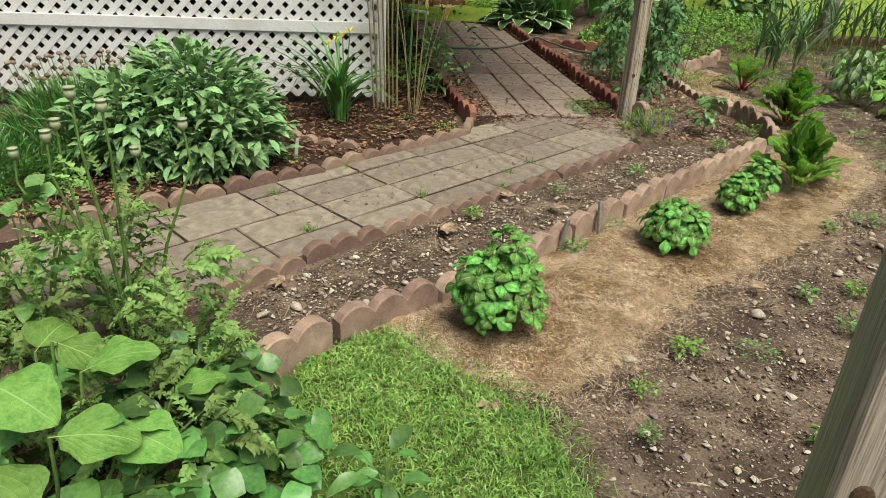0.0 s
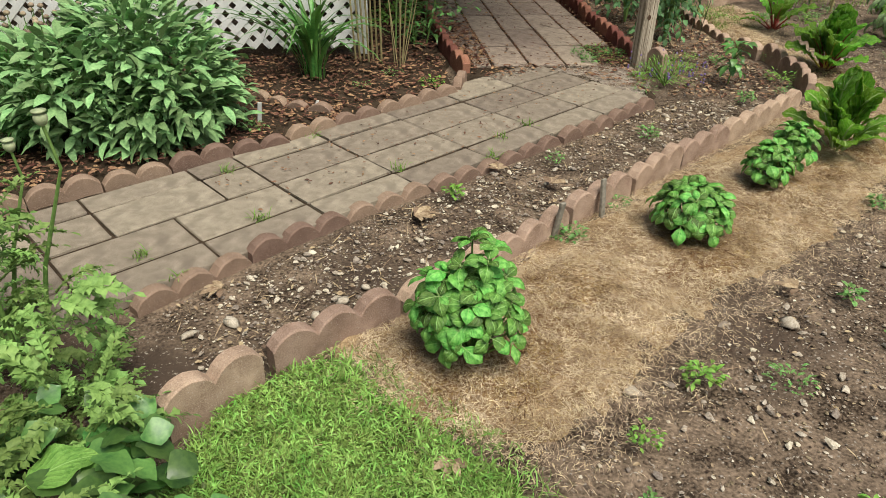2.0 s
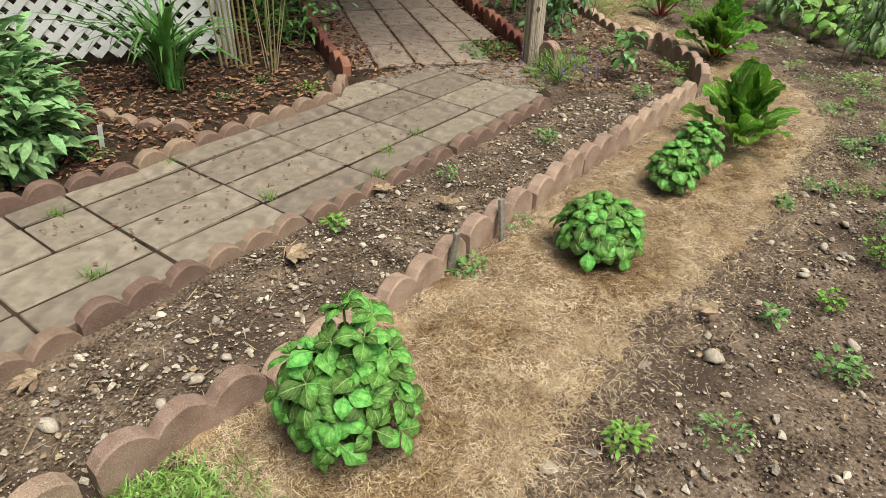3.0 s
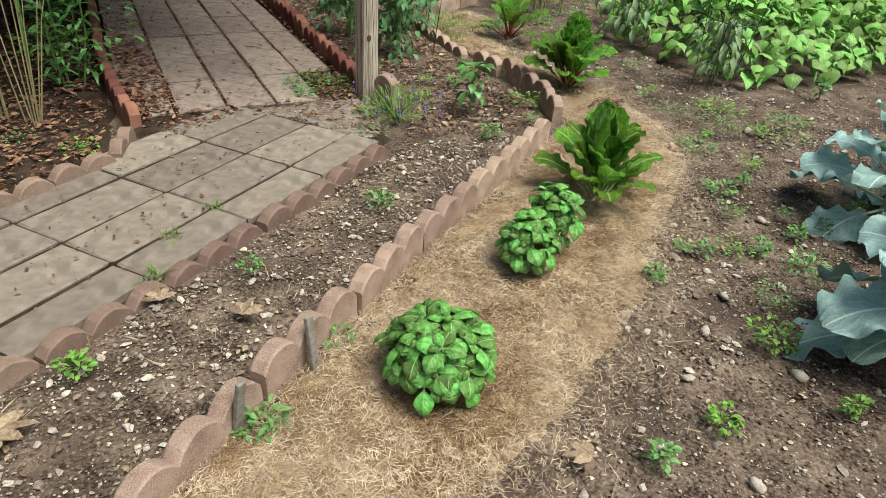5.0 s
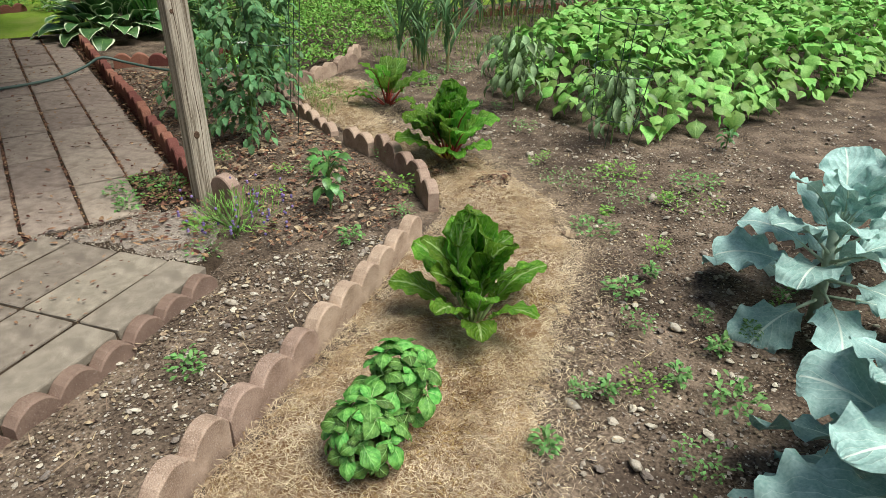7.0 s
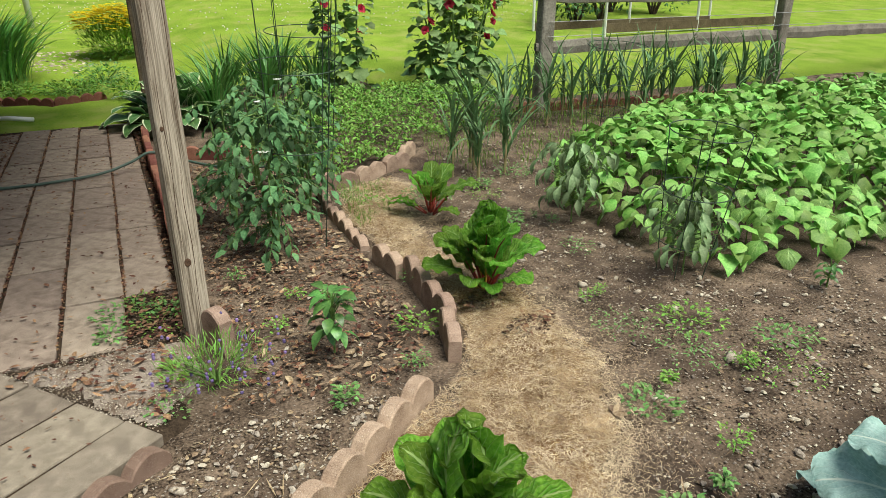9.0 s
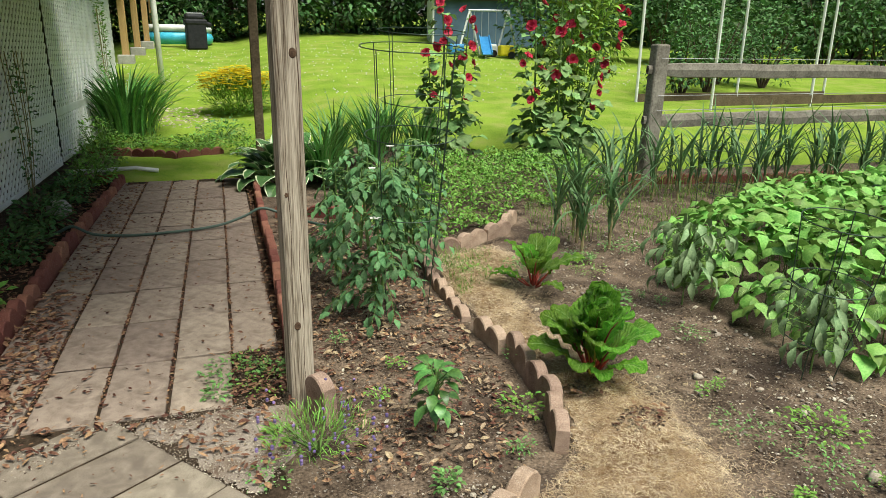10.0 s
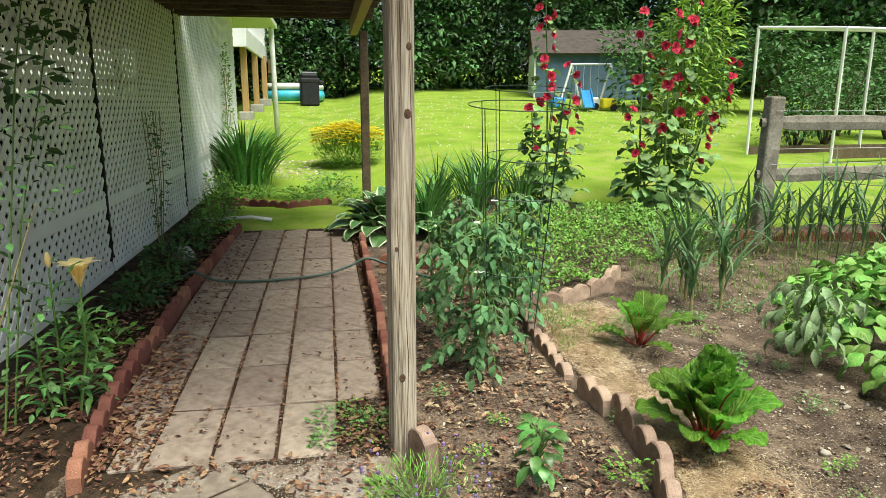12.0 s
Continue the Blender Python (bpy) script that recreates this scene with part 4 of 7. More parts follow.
# generic leafy plants
def spray(g, rng, centre, radii, n, length, width, tilt=(-30, 40), shell=0.55, bend=0.35, shape=0.45, flat=0.0, lobes=0.0, segs=4, floor=0.03):
    """Leaves spread through the outer part of an uneven ellipsoid."""
    c = Vector(centre)
    for _ in range(n):
        d = Vector((rng.gauss(0, 1), rng.gauss(0, 1), rng.gauss(0, 1))).normalized()
        q = (shell + (1 - shell) * rng.random() ** 0.6) * (1 + 0.22 * noise.noise(d * 2.3 + c))
        p = c + Vector((d.x * radii[0], d.y * radii[1], d.z * radii[2])) * q
        if p.z < floor:
            p.z = floor + rng.random() * 0.03
        a = math.degrees(math.atan2(d.y, d.x)) + rng.uniform(-55, 55)
        s = rng.uniform(0.65, 1.2)
        g.leaf(Matrix.Translation(p) @ turn(a, rng.uniform(*tilt) + 30 * d.z, rng.uniform(-35, 35)), length * s, width * s, bend, 0.2, segs, shape, 0.04, lobes, rng)


def bush(name, x, y, blobs, n, length, width, mat, label, category, seed, stem=STEM, stems=10, group="", **kw):
    rng = random.Random(seed)
    t = thing(name, label, category, at(x, y), group)
    g, s = Geo(), Geo()
    total = sum(b[3] * b[4] * b[5] for b in blobs)
    for bx, by, bz, rx, ry, rz_ in blobs:
        spray(g, rng, (bx, by, bz), (rx, ry, rz_), int(n * rx * ry * rz_ / total), length, width, **kw)
        for _ in range(max(2, stems // len(blobs))):
            a = rng.uniform(0, 6.28)
            top = Vector((bx + rx * 0.7 * math.cos(a), by + ry * 0.7 * math.sin(a), bz + rz_ * 0.5))
            s.tube([(bx * 0.4, by * 0.4, 0), (top.x * 0.5 + bx * 0.2, top.y * 0.5 + by * 0.2, top.z * 0.55), top], [0.006, 0.005, 0.002], 4)
    tagged(part("foliage", g, mat, t, "", True), kind="stuff")
    tagged(part("stem_mass", s, stem, t), kind="stuff")
    return t


def straps(g, rng, n, spread, length, width, lean=(45, 85), bend=0.9, cx=0.0, cy=0.0, z=0.0):
    for _ in range(n):
        a = rng.uniform(0, 360)
        r = spread * rng.random()
        s = rng.uniform(0.7, 1.1)
        g.leaf(Matrix.Translation((cx + r * math.cos(a), cy + r * math.sin(a), z)) @ turn(a * 57.3, rng.uniform(*lean)), length * s, width, bend * rng.uniform(0.5, 1.3), 0.5, 7, 0.3)


def strap_clump(name, x, y, n, spread, length, width, mat, label, category, seed, lean=(50, 85), bend=0.9, group=""):
    rng = random.Random(seed)
    t = thing(name, label, category, at(x, y), group)
    for _ in range(6):
        g = Geo()
        straps(g, rng, n // 6, spread, length, width, lean, bend)
        part("leaf_fan", g, mat, t, "", True)
    return t


bush("sage_bush", -2.58, -1.02, [(0, 0, 0.3, 0.45, 0.42, 0.34), (-0.3, -0.2, 0.28, 0.34, 0.34, 0.26), (0.22, -0.12, 0.22, 0.3, 0.34, 0.24), (-0.05, 0.05, 0.48, 0.26, 0.26, 0.2), (0.05, -0.25, 0.16, 0.3, 0.25, 0.2)], 3400, 0.12, 0.042, SAGE, "dense grey-green sage bush spilling over the edging", "sage", 41, shell=0.5, bend=0.5)
bush("flowering_chives", -3.2, -1.05, [(0, 0, 0.16, 0.45, 0.4, 0.24)], 2400, 0.17, 0.009, STRAP, "dark green chives with faded flower heads", "chives", 42, tilt=(20, 80), bend=0.6)
rng, g, s = random.Random(43), Geo(), Geo()
heads = thing("faded_flowers", "stiff stems with dry brown flower heads", "flowers", at(-3.15, -0.85))
for _ in range(70):
    x, y, h = rng.uniform(-0.42, 0.4), rng.uniform(-0.3, 0.25), rng.uniform(0.38, 0.58)
    s.tube([(x * 0.7, y * 0.7, 0), (x, y, h)], 0.0025, 4)
    g.lathe([(0.001, 0), (0.013, 0.005), (0.017, 0.013), (0.012, 0.022), (0.001, 0.027)], 7, Matrix.Translation((x, y, h)))
tagged(part("stem_mass", s, STEM, heads), kind="stuff")
tagged(part("flower_mass", g, DRY_HEAD, heads, "", True), kind="stuff")
bush("feathery_shrub", -3.95, -1.2, [(0, 0, 0.18, 0.5, 0.5, 0.26), (-0.3, 0.2, 0.18, 0.5, 0.5, 0.26)], 7000, 0.055, 0.007, FEATHER, "fine feathery green herb bush", "herb", 44, tilt=(0, 70), shell=0.3, segs=2)
bush("feathery_shrub", -3.6, -1.6, [(0, 0, 0.12, 0.5, 0.3, 0.2)], 3200, 0.07, 0.009, STRAP, "dark fine-leaved herb clump", "herb", 45, tilt=(0, 70), shell=0.3, segs=2)
daylily = strap_clump("daylily", -1.76, -0.2, 60, 0.08, 0.85, 0.03, STRAP, "dark green daylily clump with arching leaves", "daylily", 46, (55, 86), 1.3)
rng, g = random.Random(47), Geo()
for k in range(4):
    part("flower_stalk", Geo().tube([(0.01 * k, 0, 0), (0.02 * k, -0.02, 0.35), (0.05 * k - 0.06, -0.04, 0.56 + 0.03 * k)], 0.004, 5), STEM, daylily)
    for j in range(4):
        g.leaf(Matrix.Translation((0.05 * k - 0.06, -0.04, 0.56 + 0.03 * k)) @ turn(j * 90 + 20 * k, 50), 0.06, 0.016, 0.3, 0.4, 4, 0.5)
part("flower", g, YELLOW_PETAL, daylily, "yellow daylily bloom")

# bare canes and stakes by the lattice corner
canes = thing("rose_canes", "thin bare green-brown rose canes fanning upward", "rose", at(-1.19, 0.03))
rng = random.Random(48)
for k in range(8):
    a, l = rng.uniform(0, 6.28), rng.uniform(0.15, 0.5)
    h = rng.uniform(0.9, 1.5)
    part("cane", Geo().tube([(0.03 * math.cos(a), 0.03 * math.sin(a), 0), (l * 0.45 * math.cos(a), l * 0.4 * math.sin(a), h * 0.5), (l * math.cos(a), l * math.sin(a), h)], [0.004, 0.003, 0.002], 5), STEM_DRY, canes)
g = Geo()
spray(g, rng, (0, 0, 1.25), (0.5, 0.5, 0.4), 200, 0.05, 0.03)
spray(g, rng, (0.3, 0.2, 0.5), (0.25, 0.3, 0.35), 90, 0.055, 0.028)
part("foliage", g, SHRUB, canes)
bundle = thing("wooden_stakes", "bundle of pale weathered stakes leaning at the lattice corner", "stakes", at(-1.4, 0.16))
for k in range(7):
    part("stake", Geo().tube([(0.03 * (k - 3), 0.02 * (k % 3), 0), (0.035 * (k - 3) - 0.02, 0.05 * (k % 2), 0.7), (0.05 * (k - 3) - 0.04, 0.03, 1.4)], [0.008, 0.007, 0.006], 6), STEM_DRY, bundle)

# poppies and squash in the foreground
rng = random.Random(50)


def pinnate(bend, rng):
    """A feathery leaf: an arching rib with pairs of narrow toothed lobes."""
    g, p, a = Geo(), Vector((0, 0, 0)), 0.35
    pts = []
    for j in range(11):
        pts.append(tuple(p))
        here = Matrix.Translation(p) @ Matrix.Rotation(-a, 4, "Y")
        l = 0.044 * math.sin(math.pi * (0.12 + 0.8 * j / 10.5)) * rng.uniform(0.75, 1.15)
        for s in (-1, 1):
            g.leaf(here @ turn(s * (48 - 2.0 * j + rng.uniform(-14, 14)), rng.uniform(-25, 30), s * 25), l, l * 0.62, 0.5, 0.25, 4, 0.5, 0.08, 0.5, rng)
        p = p + Vector((math.cos(a), 0, math.sin(a))) * 0.0155
        a -= bend / 10
    g.leaf(Matrix.Translation(p) @ Matrix.Rotation(-a, 4, "Y"), 0.03, 0.014, 0.3, 0.25, 3, 0.5)
    g.tube(pts, [0.0035 - 0.00022 * j for j in range(11)], 4)
    return g.mesh("leaf", POPPY, True)


POPPY_MESH = [pinnate(0.7 + 0.22 * k, rng) for k in range(6)]


def poppy(x, y, n, seed, pods, h=0.5):
    rng = random.Random(seed)
    t = thing("poppy_plant", "ragged green poppy going to seed on tall stems", "poppy", at(x, y), "poppies")
    for k in range(int(n * 0.62)):
        a, z = rng.uniform(0, 360), h * rng.random() ** 1.4
        r = rng.uniform(0.0, 0.1)
        part("leaf", POPPY_MESH[rng.randrange(6)], None, t, m=Matrix.Translation((r * math.cos(a), r * math.sin(a), 0.02 + z)) @ turn(a * 57.3, rng.uniform(-10, 55), rng.uniform(-25, 25)) @ Matrix.Scale(rng.uniform(0.5, 1.05), 4))
    for px, py, pz in pods:
        part("stem", Geo().tube([(px * 0.2, py * 0.2, 0), (px * 0.6, py * 0.6, pz * 0.5), (px * 1.05, py, pz * 0.85), (px, py, pz)], [0.007, 0.006, 0.004, 0.004], 6), STEM, t)
        pod = part("seed_pod", Geo().lathe([(0.003, -0.004), (0.011, 0.002), (0.0165, 0.013), (0.0155, 0.024), (0.009, 0.03), (0.017, 0.032), (0.017, 0.036), (0.001, 0.039)], 12, Matrix.Translation((px, py, pz - 0.004))), POD, t, "pale green poppy seed pod", True)


poppy(-2.42, -3.05, 110, 51, [(-0.02, -0.1, 0.9), (0.05, -0.08, 0.86), (0.24, 0.02, 0.78), (-0.16, 0.02, 0.74)], 0.6)
poppy(-2.58, -2.85, 70, 52, [(-0.05, 0.02, 0.72), (-0.2, 0.02, 0.62), (0.16, 0.1, 0.6)], 0.42)
poppy(-2.2, -3.2, 110, 53, [], 0.42)
poppy(-2.12, -3.42, 90, 54, [], 0.32)
poppy(-2.62, -3.25, 80, 55, [], 0.38)
poppy(-2.3, -3.65, 70, 56, [], 0.25)
poppy(-2.86, -3.02, 90, 66, [(-0.1, 0.0, 0.55)], 0.36)
poppy(-2.92, -3.4, 90, 67, [], 0.34)
poppy(-2.72, -3.58, 80, 68, [], 0.3)
poppy(-2.05, -3.75, 70, 69, [], 0.22)
SQUASH_MESH = [broad_leaf("leaf", SQUASH, VEIN, 0.21, 0.19, 0.02, 0.6, 0.1, 0.05, 0.02, 0.36, 0.4, 1.5, 0.75, s, 0.2, 14, 0.05, 2, 5, 0.002, 0.2) for s in range(4)]
vine = thing("squash_vine", "squash vine with broad pale green lobed leaves", "squash", at(-2.45, -3.85))
rng = random.Random(57)
for px, py, pz, rz_, sc in ((-0.2, 0.25, 0.32, 200, 1.0), (-0.05, 0.08, 0.4, 330, 1.1), (0.1, 0.2, 0.33, 20, 1.0), (-0.25, -0.05, 0.42, 270, 1.25), (0.22, 0.05, 0.28, 340, 0.9), (-0.35, 0.3, 0.36, 160, 1.1),
                          (0.05, -0.15, 0.38, 300, 1.1), (-0.1, 0.4, 0.26, 80, 0.9), (-0.3, -0.2, 0.45, 250, 1.2), (0.2, -0.2, 0.22, 320, 0.85), (-0.15, 0.18, 0.44, 290, 1.1), (0.0, 0.3, 0.36, 350, 0.95), (-0.4, 0.1, 0.44, 230, 1.2), (0.12, -0.05, 0.34, 10, 1.0), (-0.18, -0.3, 0.44, 290, 1.15), (0.3, 0.22, 0.22, 30, 0.8)):
    part("leaf", SQUASH_MESH[rng.randrange(4)], None, vine, m=Matrix.Translation((px, py, pz)) @ turn(rz_, rng.uniform(-30, 8), rng.uniform(-18, 18)) @ Matrix.Scale(sc * 0.85, 4))
    part("stalk", Geo().tube([(px * 0.6, py * 0.6, -0.01), (px * 0.9, py * 0.9, pz * 0.6), (px, py, pz)], [0.007, 0.005, 0.004], 5), STEM, vine)
bush("undergrowth", -2.3, -3.75, [(0, 0, 0.14, 0.5, 0.45, 0.16), (0.15, 0.1, 0.1, 0.3, 0.35, 0.12)], 430, 0.085, 0.078, PEPPER, "rounded dark green leaves under the squash", "weeds", 58, tilt=(-45, 10), shape=0.5, segs=6)
bush("climbing_vine", -2.75, -2.95, [(0, 0, 0.3, 0.2, 0.2, 0.3)], 60, 0.07, 0.06, WEED, "thin vine with heart-shaped light leaves", "vine", 59, shape=0.3)


def pepper(x, y, h, seed, label, n=34, wilted=False):
    rng = random.Random(seed)
    t = thing("pepper_plant", label, "pepper plant", at(x, y))
    g, s = Geo(), Geo()
    s.tube([(0, 0, -0.01), (0.005, 0, h * 0.6), (0, 0.005, h)], [0.005, 0.004, 0.003], 6)
    for k in range(n):
        f = rng.random() ** 0.7
        a = k * 137.5
        r = h * (0.45 if wilted else 0.25) * rng.random()
        p = Vector((r * math.cos(radians(a)), r * math.sin(radians(a)), h * (0.25 + 0.78 * f)))
        s.tube([(0, 0, p.z * 0.75), p], [0.003, 0.002], 4)
        if wilted:
            g.leaf(Matrix.Translation(p) @ turn(a, rng.uniform(-80, -25), rng.uniform(-40, 40)), h * rng.uniform(0.17, 0.3), h * rng.uniform(0.06, 0.1), 0.7, 0.6, 5, 0.38, 0.1, 0, rng)
            continue
        g.leaf(Matrix.Translation(p) @ turn(a, rng.uniform(-35, 20), rng.uniform(-20, 20)), h * rng.uniform(0.26, 0.42), h * rng.uniform(0.13, 0.2), 0.6, 0.25, 6, 0.38, 0.03, 0, rng)
    part("leaves", g, WILT if wilted else PEPPER, t, "", True)
    part("stem", s, STEM, t)


pepper(-1.6, -3.95, 0.27, 61, "young pepper plant in the grass", 16)
pepper(1.02, -0.38, 0.26, 62, "small leafy pepper plant in the bed")
pepper(2.88, -0.42, 0.44, 63, "wilting grey-green pepper plant inside a wire cage", 90, True)
pepper(2.86, 0.52, 0.5, 64, "drooping grey-green pepper plant by the beans", 110, True)
pepper(3.4, -0.86, 0.14, 65, "low seedling beside the beans", 22)

# tomato plants and cages
def tomato(x, y, h, n, seed):
    """A main stem with drooping compound leaves."""
    rng = random.Random(seed)
    t = thing("tomato_plant", "dark green tomato plant inside a wire cage", "tomato", at(x, y), "tomato plants")
    g, s = Geo(), Geo()
    for dx, dy in ((0, 0), (0.06, 0.05), (-0.05, 0.04)):
        part("stem", Geo().tube([(0, 0, -0.02), (dx, dy, h * 0.5), (dx * 1.5, dy * 1.5, h)], [0.011, 0.009, 0.004], 6), STEM, t)
    for k in range(n):
        f = rng.random() ** 0.75
        a = k * 2.39996 + rng.uniform(-0.4, 0.4)
        l = rng.uniform(0.16, 0.3) * (1.15 - 0.5 * f)
        o = Vector((rng.uniform(-0.06, 0.06), rng.uniform(-0.06, 0.06), 0.1 + (h - 0.08) * f))
        rise = rng.uniform(-0.1, 0.5)
        pts = [o + Vector((math.cos(a) * l * q, math.sin(a) * l * q, l * (rise * q - 0.75 * q * q))) for q in (0, 0.35, 0.7, 1.0)]
        pts = [Vector((p.x, p.y, max(p.z, 0.04))) for p in pts]
        s.tube(pts, [0.004, 0.003, 0.002, 0.001], 4)
        for q in (0.35, 0.6, 0.8, 1.0):
            p = pts[0].lerp(pts[3], q)
            p.z = pts[1].z + (pts[3].z - pts[1].z) * max(0, (q - 0.35) / 0.65)
            for side in ((-65, 65) if q < 1 else (0,)):
                m = rng.uniform(0.75, 1.2)
                g.leaf(Matrix.Translation(p) @ turn(math.degrees(a) + side + rng.uniform(-15, 15), rng.uniform(-65, -5), rng.uniform(-25, 25)), 0.075 * m, 0.042 * m, 0.5, 0.2, 6, 0.38, 0.05, 0.2, rng)
    tagged(part("foliage", g, TOMATO, t, "", True), kind="stuff")
    tagged(part("stalk_mass", s, STEM, t), kind="stuff")


tomato(1.07, 0.85, 0.85, 58, 70)
tomato(1.45, 1.55, 0.9, 54, 71)
tomato(0.95, 1.5, 0.75, 38, 72)
tomato(1.25, 2.3, 0.8, 40, 73)


def cage(x, y, r, heights, label):
    t = thing("wire_cage", label, "plant cage", at(x, y) @ Matrix.Rotation(radians(6), 4, "X"), "wire cages")
    for k, h in enumerate(heights):
        rr = r * (0.8 + 0.2 * k / max(len(heights) - 1, 1))
        part("ring", Geo().tube([(rr * math.cos(a * 0.2094), rr * math.sin(a * 0.2094), h) for a in range(31)], 0.0028, 5, False), WIRE, t)
    for k in range(4):
        a = 0.6 + k * 1.5708
        part("leg", Geo().tube([(0.6 * r * math.cos(a), 0.6 * r * math.sin(a), -0.05), (r * math.cos(a), r * math.sin(a), heights[-1])], 0.0028, 5), WIRE, t)


cage(1.25, 0.95, 0.27, (0.6, 1.02, 1.47), "green wire tomato cage round a plant")
cage(1.5, 1.65, 0.27, (0.6, 1.15, 1.57), "green wire tomato cage round a plant")
cage(2.9, -0.38, 0.19, (0.18, 0.45, 0.75), "thin wire cage over a wilting pepper")
cage(4.2, 1.9, 0.25, (0.35, 0.62, 0.9), "thin wire cage rising from the beans")
g, rng = Geo(), random.Random(77)
for x, y, z in ((1.08, 1.0, 0.81), (1.3, 1.5, 0.86), (1.02, 0.7, 0.6)):
    for j in range(5):
        g.leaf(Matrix.Translation((x, y, z)) @ turn(j * 72, 20), 0.035, 0.025, 0.3, 0.2, 4, 0.5)
flowers = part("white_flowers", g, WHITE_PETAL)
tagged(flowers, "small white flowers among the tomato leaves", "flowers", kind="stuff")

# lavender, hosta, lily, herb bed
lav = bush("lavender", 0.55, -0.42, [(0, 0, 0.08, 0.2, 0.17, 0.1)], 520, 0.05, 0.004, HERB, "low grey-green lavender with violet spikes", "lavender", 81, tilt=(10, 80), shell=0.2)
g, rng = Geo(), random.Random(82)
for _ in range(26):
    a, r = rng.uniform(0, 6.28), rng.uniform(0.08, 0.3)
    for j in range(3):
        g.lathe([(0.001, 0), (0.006, 0.004), (0.006, 0.01), (0.001, 0.014)], 6, Matrix.Translation((r * math.cos(a), r * math.sin(a), rng.uniform(0.05, 0.16) + 0.012 * j)))
tagged(part("spike_mass", g, LILAC, lav, "violet lavender spikes"), kind="stuff")
HOSTA_MESH = [blade_mesh("leaf", HOSTA, VEIN, 0.2, 0.12, 1.0, 0.1, 0.05, 0.42, 0.4, s, 8, rim=HOSTA_RIM, rib=0.012, rise=0.5) for s in range(3)]
rosette("hosta", "hosta", 0.98, 5.15, HOSTA_MESH, 110, "dark green hosta with cream-edged leaves at the paving's end", 83, (8, 78), (1.35, 2.2), 0.34)
lily = thing("lily", "tall leafy lily with a pale orange bloom", "lily", at(-1.02, 0.62))
stalk_g, leaf_g, rng = Geo(), Geo(), random.Random(84)
for k, (dx, dy, h) in enumerate(((0.13, -0.02, 0.66), (-0.02, 0.05, 0.72), (0.08, 0.1, 0.55), (-0.05, -0.1, 0.5))):
    part("stem", Geo().tube([(dx * 0.5, dy * 0.5, 0), (dx, dy, h * 0.5), (dx, dy, h)], [0.007, 0.006, 0.004], 6), STEM, lily)
    for j in range(26):
        leaf_g.leaf(Matrix.Translation((dx, dy, h * (0.08 + 0.8 * j / 26))) @ turn(j * 137.5, rng.uniform(-5, 35)), 0.14, 0.03, 0.8, 0.3, 5, 0.4)
part("leaves", leaf_g, PEPPER, lily, "", True)
for j in range(6):
    part("petal", Geo().leaf(Matrix.Translation((0.13, -0.02, 0.64)) @ turn(j * 60, 72), 0.19, 0.078, 0.95, 0.3, 7, 0.5), LILY_PETAL, lily, "pale orange lily petal", True)
part("bud", Geo().lathe([(0.002, 0), (0.014, 0.02), (0.016, 0.045), (0.006, 0.075)], 8, Matrix.Translation((-0.02, 0.05, 0.72))), LILY_PETAL, lily, "closed orange lily bud", True)

HERBS = [(1.75, 2.15), (2.35, 2.35), (2.75, 2.75), (3.4, 2.9), (4.3, 3.4), (4.1, 4.2), (2.4, 4.6), (1.5, 4.4), (1.3, 3.4)]
herbs = thing("herb_bed", "thick low bed of small-leaved green herbs", "herbs")
rng = random.Random(85)
seats = [(1.6, 2.9), (2.2, 2.7), (1.7, 3.7), (2.4, 3.4), (3.1, 3.2), (2.1, 4.3), (3.0, 4.0), (3.7, 3.6), (3.7, 4.1)]
clumps = [Geo() for _ in seats]
for _ in range(17000):
    x, y = rng.uniform(1.3, 4.3), rng.uniform(2.1, 4.6)
    if inside(x, y, HERBS):
        top = 0.05 + 0.17 * smooth_step(edge_distance(x, y, HERBS), 0, 0.4) + 0.16 * noise.noise(Vector((x * 3, y * 3, 0)))
        near_seat = min(range(len(seats)), key=lambda k: math.hypot(seats[k][0] - x, seats[k][1] - y))
        clumps[near_seat].leaf(Matrix.Translation((x, y, ground_z(x, y) + top * rng.uniform(0.3, 1.15))) @ turn(rng.uniform(0, 360), rng.uniform(-20, 60), rng.uniform(-30, 30)), rng.uniform(0.025, 0.06), 0.024, 0.3, 0.2, 2, 0.45)
for g in clumps:
    tagged(part("herb_clump", g, HERB, herbs), kind="stuff")
for k, (x, y, n, l) in enumerate(((1.35, 4.9, 90, 0.8), (1.95, 5.0, 90, 0.85), (2.5, 5.0, 60, 0.7), (1.6, 5.6, 60, 0.85), (2.2, 5.4, 60, 0.8))):
    strap_clump("iris_clump", x, y, n, 0.22, l, 0.024, STRAP, "upright clump of green strap leaves before the lawn", "iris", 90 + k, (58, 88), 0.7)

